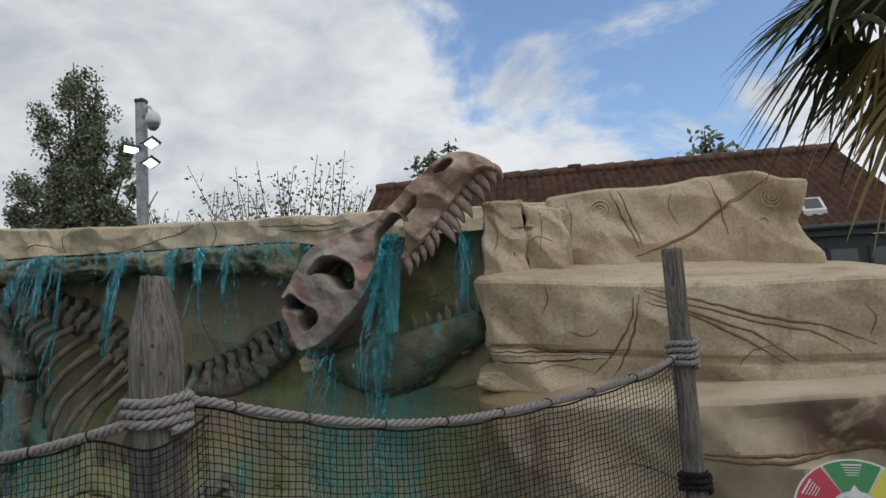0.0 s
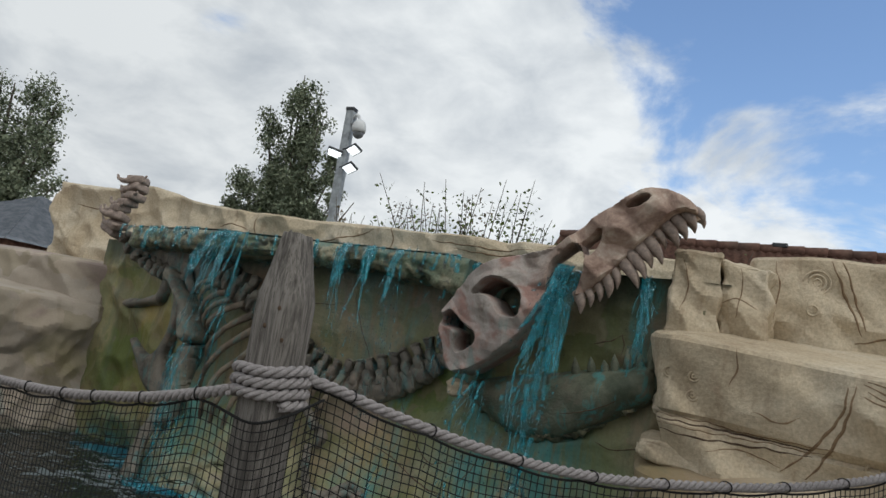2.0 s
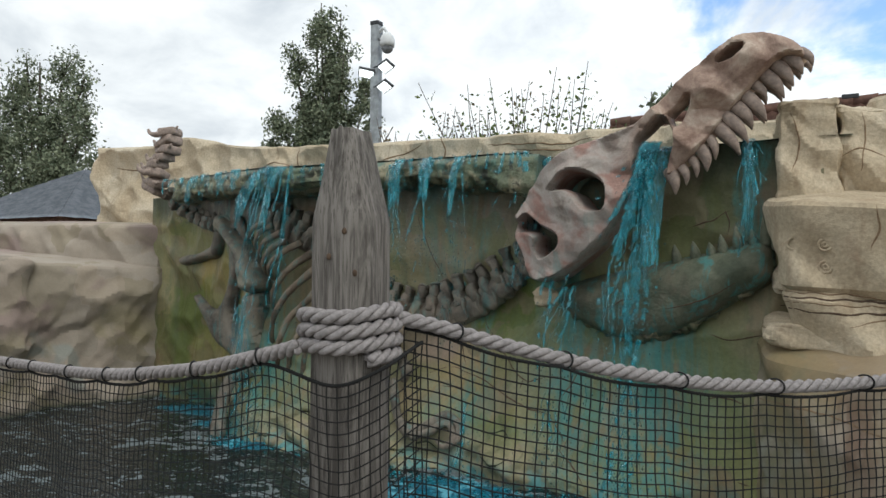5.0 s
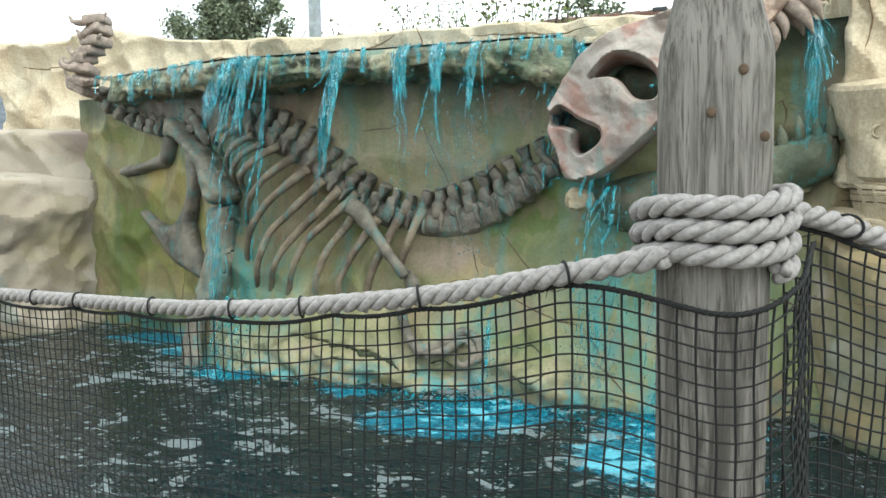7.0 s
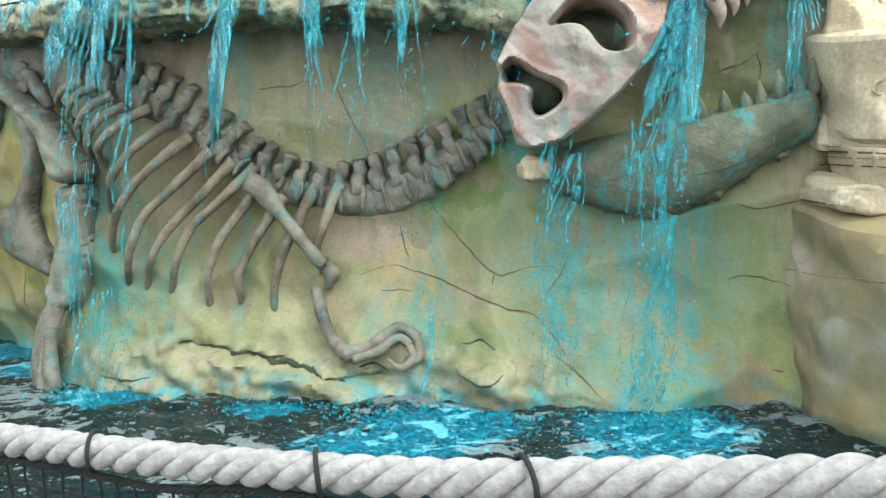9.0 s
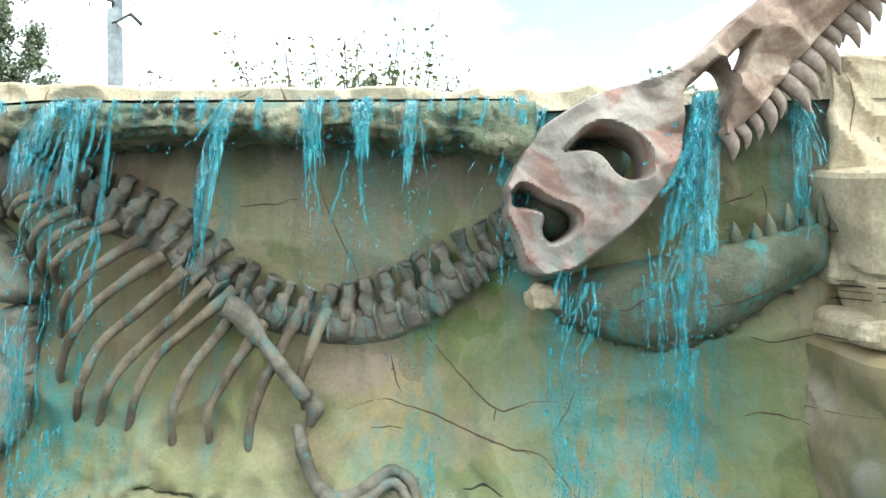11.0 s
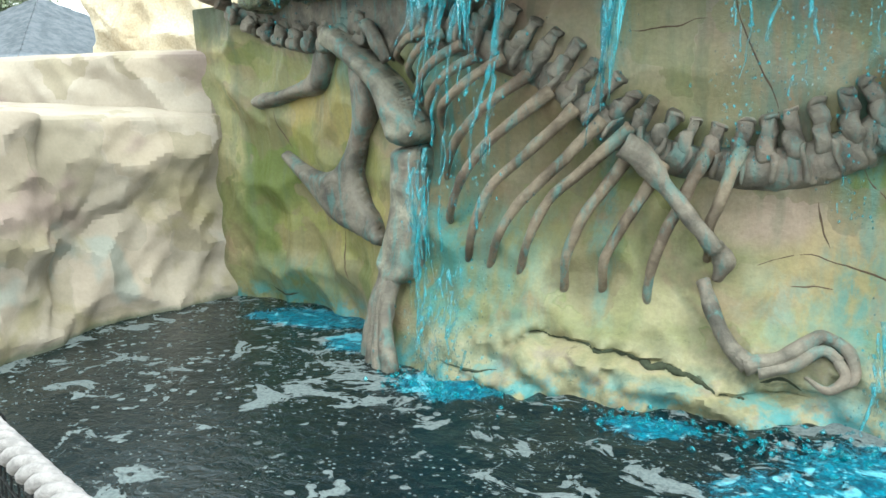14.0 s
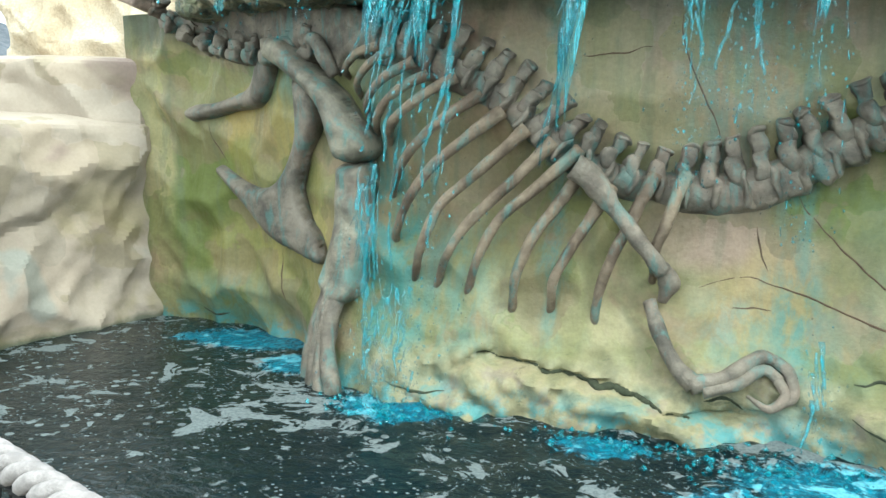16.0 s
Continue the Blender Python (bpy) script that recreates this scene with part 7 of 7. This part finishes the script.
# ---------------------------------------------------------------- palm, sign, grass
def build_palm():
    green = leaf_material("palm_blades", (0.035, 0.055, 0.02), (0.10, 0.12, 0.04))
    dry = leaf_material("dry_palm_blades", (0.16, 0.115, 0.045), (0.34, 0.26, 0.10))
    rnd = random.Random(4)
    cx, cy, cz = 1.93, 2.55, 2.56
    e = thing("palm", "fan palm with drooping green and yellowed leaves", "palm", at=(cx, cy, 0))
    line = spline([(cx, cy, -0.02), (cx + 0.03, cy, 1.3), (cx, cy, cz)], 30)
    o = solid("trunk", tube(line, 0.085 + 0.012 * np.sin(np.arange(30) * 2.4), 14), BARK, e, "fibrous brown trunk")
    for k in range(26):
        a = 2 * math.pi * k / 26 * 2.4 + rnd.uniform(-0.2, 0.2)
        tilt = rnd.uniform(-1.2, 0.45)
        d = Vector((math.cos(a) * math.cos(tilt), math.sin(a) * math.cos(tilt), math.sin(tilt)))
        c = Vector((cx, cy, cz))
        hub = c + d * rnd.uniform(0.26, 0.40) + Vector((0, 0, -0.05))
        parts = [tube(spline([c, (c + hub) / 2 + Vector((0, 0, 0.04)), hub], 6), np.linspace(0.016, 0.008, 6), 5)]
        side = d.cross(Vector((0, 0, 1))).normalized()
        up = side.cross(d).normalized()
        n = 24
        for j in range(n):
            b = (j / (n - 1) - 0.5) * radians(200)
            w = (d * math.cos(b) + side * math.sin(b)).normalized()
            ln = rnd.uniform(0.36, 0.50) * (0.75 + 0.25 * math.cos(b))
            drop_ = Vector((0, 0, -1)) * ln * rnd.uniform(0.25, 0.6)
            across = w.cross(up).normalized()
            prev = []
            v, f = [], []
            for i in range(6):
                u = i / 5
                q = hub + w * ln * u + drop_ * u * u
                wid = 0.013 * math.sin(math.pi * min(1, 0.18 + u * 0.8)) + 0.0008
                fold = up * (0.004 * (1 - u))
                v += [tuple(q - across * wid + fold), tuple(q), tuple(q + across * wid + fold)]
            for i in range(5):
                f += [(i * 3, i * 3 + 1, i * 3 + 4, i * 3 + 3), (i * 3 + 1, i * 3 + 2, i * 3 + 5, i * 3 + 4)]
            parts.append((v, f))
        o = solid("fan_leaf", join(*parts), dry if tilt < -0.7 else green, e, "yellowed hanging fan leaf" if tilt < -0.7 else "")


def build_sign():
    """A round rules board on a short post."""
    c, r = Vector((1.66, 3.2, 0.555)), 0.235
    m = Matrix.Translation(c) @ pose(0, 0, 0, 52, 0, -16)
    e = thing("round_sign", "round white sign with red, green and yellow segments", "sign", at=(1.66, 3.35, 0))

    def p(name, vf, mat, label=""):
        o = solid(name, ([tuple(m @ Vector(a)) for a in vf[0]], vf[1]), mat, e, label, False)
        return o

    def sector(r0, r1, a0, a1, z, n=14):
        v = []
        for i in range(n + 1):
            a = radians(a0 + (a1 - a0) * i / n)
            v += [(r0 * math.cos(a), r0 * math.sin(a), z), (r1 * math.cos(a), r1 * math.sin(a), z), (r0 * math.cos(a), r0 * math.sin(a), z - 0.003), (r1 * math.cos(a), r1 * math.sin(a), z - 0.003)]
        f = []
        for i in range(n):
            k = 4 * i
            f += [(k, k + 1, k + 5, k + 4), (k + 2, k + 6, k + 7, k + 3), (k + 1, k + 3, k + 7, k + 5), (k, k + 4, k + 6, k + 2)]
        return v, f
    p("board", tube([(0, 0, -0.012), (0, 0, 0.0)], r, 48), WHITE, "white round board")
    cols = {"green": (0.06, 0.23, 0.09), "red": (0.45, 0.05, 0.08), "yellow": (0.55, 0.52, 0.08)}
    mats = {k: simple(k + "_print", v, 0.4, scale=6, var=0.05, bump=0) for k, v in cols.items()}
    for k, (a0, col) in enumerate(((60, "green"), (0, "yellow"), (-60, "red"), (-120, "green"), (180, "yellow"), (120, "red"))):
        p("segment", sector(0.095, 0.225, a0 + 1.5, a0 + 58.5, 0.004), mats[col], col + " printed segment")
        mid = radians(a0 + 30)
        for j, rr in enumerate((0.205, 0.192, 0.181, 0.170, 0.159)):
            half = 0.038 - 0.004 * j
            tx, ty = -math.sin(mid), math.cos(mid)
            cx_, cy_ = rr * math.cos(mid), rr * math.sin(mid)
            q = 0.0035 if j == 0 else 0.0018
            ux, uy = math.cos(mid) * q, math.sin(mid) * q
            v = [(cx_ - tx * half - ux, cy_ - ty * half - uy, 0.0065), (cx_ + tx * half - ux, cy_ + ty * half - uy, 0.0065), (cx_ + tx * half + ux, cy_ + ty * half + uy, 0.0065), (cx_ - tx * half + ux, cy_ - ty * half + uy, 0.0065)]
            p("print_line", (v, [(0, 1, 2, 3)]), WHITE)
    p("hub", tube([(0, 0, 0.0), (0, 0, 0.008)], 0.075, 32), simple("grey_print", (0.45, 0.46, 0.47), 0.4, scale=6, var=0.05, bump=0), "grey round centre")
    p("pointer", ([(-0.035, 0.06, 0.010), (0.035, 0.06, 0.010), (0.0, 0.115, 0.010), (-0.035, 0.06, 0.006), (0.035, 0.06, 0.006), (0.0, 0.115, 0.006)], [(0, 1, 2), (5, 4, 3), (0, 3, 4, 1), (1, 4, 5, 2), (2, 5, 3, 0)]), simple("pale_print", (0.6, 0.6, 0.6), 0.4, scale=6, var=0.05, bump=0), "pale arrow")
    ink = simple("black_print", (0.02, 0.02, 0.022), 0.5, scale=6, var=0.05, bump=0)
    text = bpy.data.curves.new("lettering", "FONT")
    text.body, text.size, text.align_x, text.extrude = "spinners", 0.030, "CENTER", 0.0004
    text.materials.append(ink)
    word = tagged(new("lettering", text), "black printed word")
    word.parent = e
    word.matrix_parent_inverse = placed(e).inverted()
    word.matrix_basis = m @ pose(0, -0.004, 0.0095)
    p("print_line", ([(-0.045, 0.026, 0.0095), (-0.025, 0.026, 0.0095), (-0.025, 0.046, 0.0095), (-0.045, 0.046, 0.0095)], [(0, 1, 2, 3)]), mats["green"])
    for k, half in enumerate((0.055, 0.052, 0.048, 0.032)):
        y = -0.016 - 0.009 * k
        p("print_line", ([(-half, y, 0.0095), (half, y, 0.0095), (half, y + 0.0028, 0.0095), (-half, y + 0.0028, 0.0095)], [(0, 1, 2, 3)]), ink)
    o = solid("stand", tube([(1.66, 3.36, -0.02), (1.66, 3.28, 0.52)], 0.03, 10), WOOD, e)


def build_grass():
    rnd = random.Random(2)
    mat = leaf_material("dry_grass", (0.09, 0.075, 0.03), (0.24, 0.19, 0.09))
    v, f = [], []
    for k in range(420):
        x = rnd.uniform(1.25, 2.6)
        y = rnd.uniform(3.45, 3.95)
        h, lean_ = rnd.uniform(0.12, 0.42), rnd.gauss(0, 0.12)
        o = len(v)
        for i in range(4):
            u = i / 3
            w = 0.004 * (1 - u) + 0.0005
            cx, cz = x + lean_ * u * u, h * u - 0.02
            v += [(cx - w, y - 0.05 * u * u, cz), (cx + w, y - 0.05 * u * u, cz)]
        for i in range(3):
            f.append((o + 2 * i, o + 2 * i + 1, o + 2 * i + 3, o + 2 * i + 2))
    tagged(solid("dry_grass", (v, f), mat), "dry brown grass tufts at the foot of the rocks", "grass", kind="stuff")


build_palm()
build_sign()
build_grass()
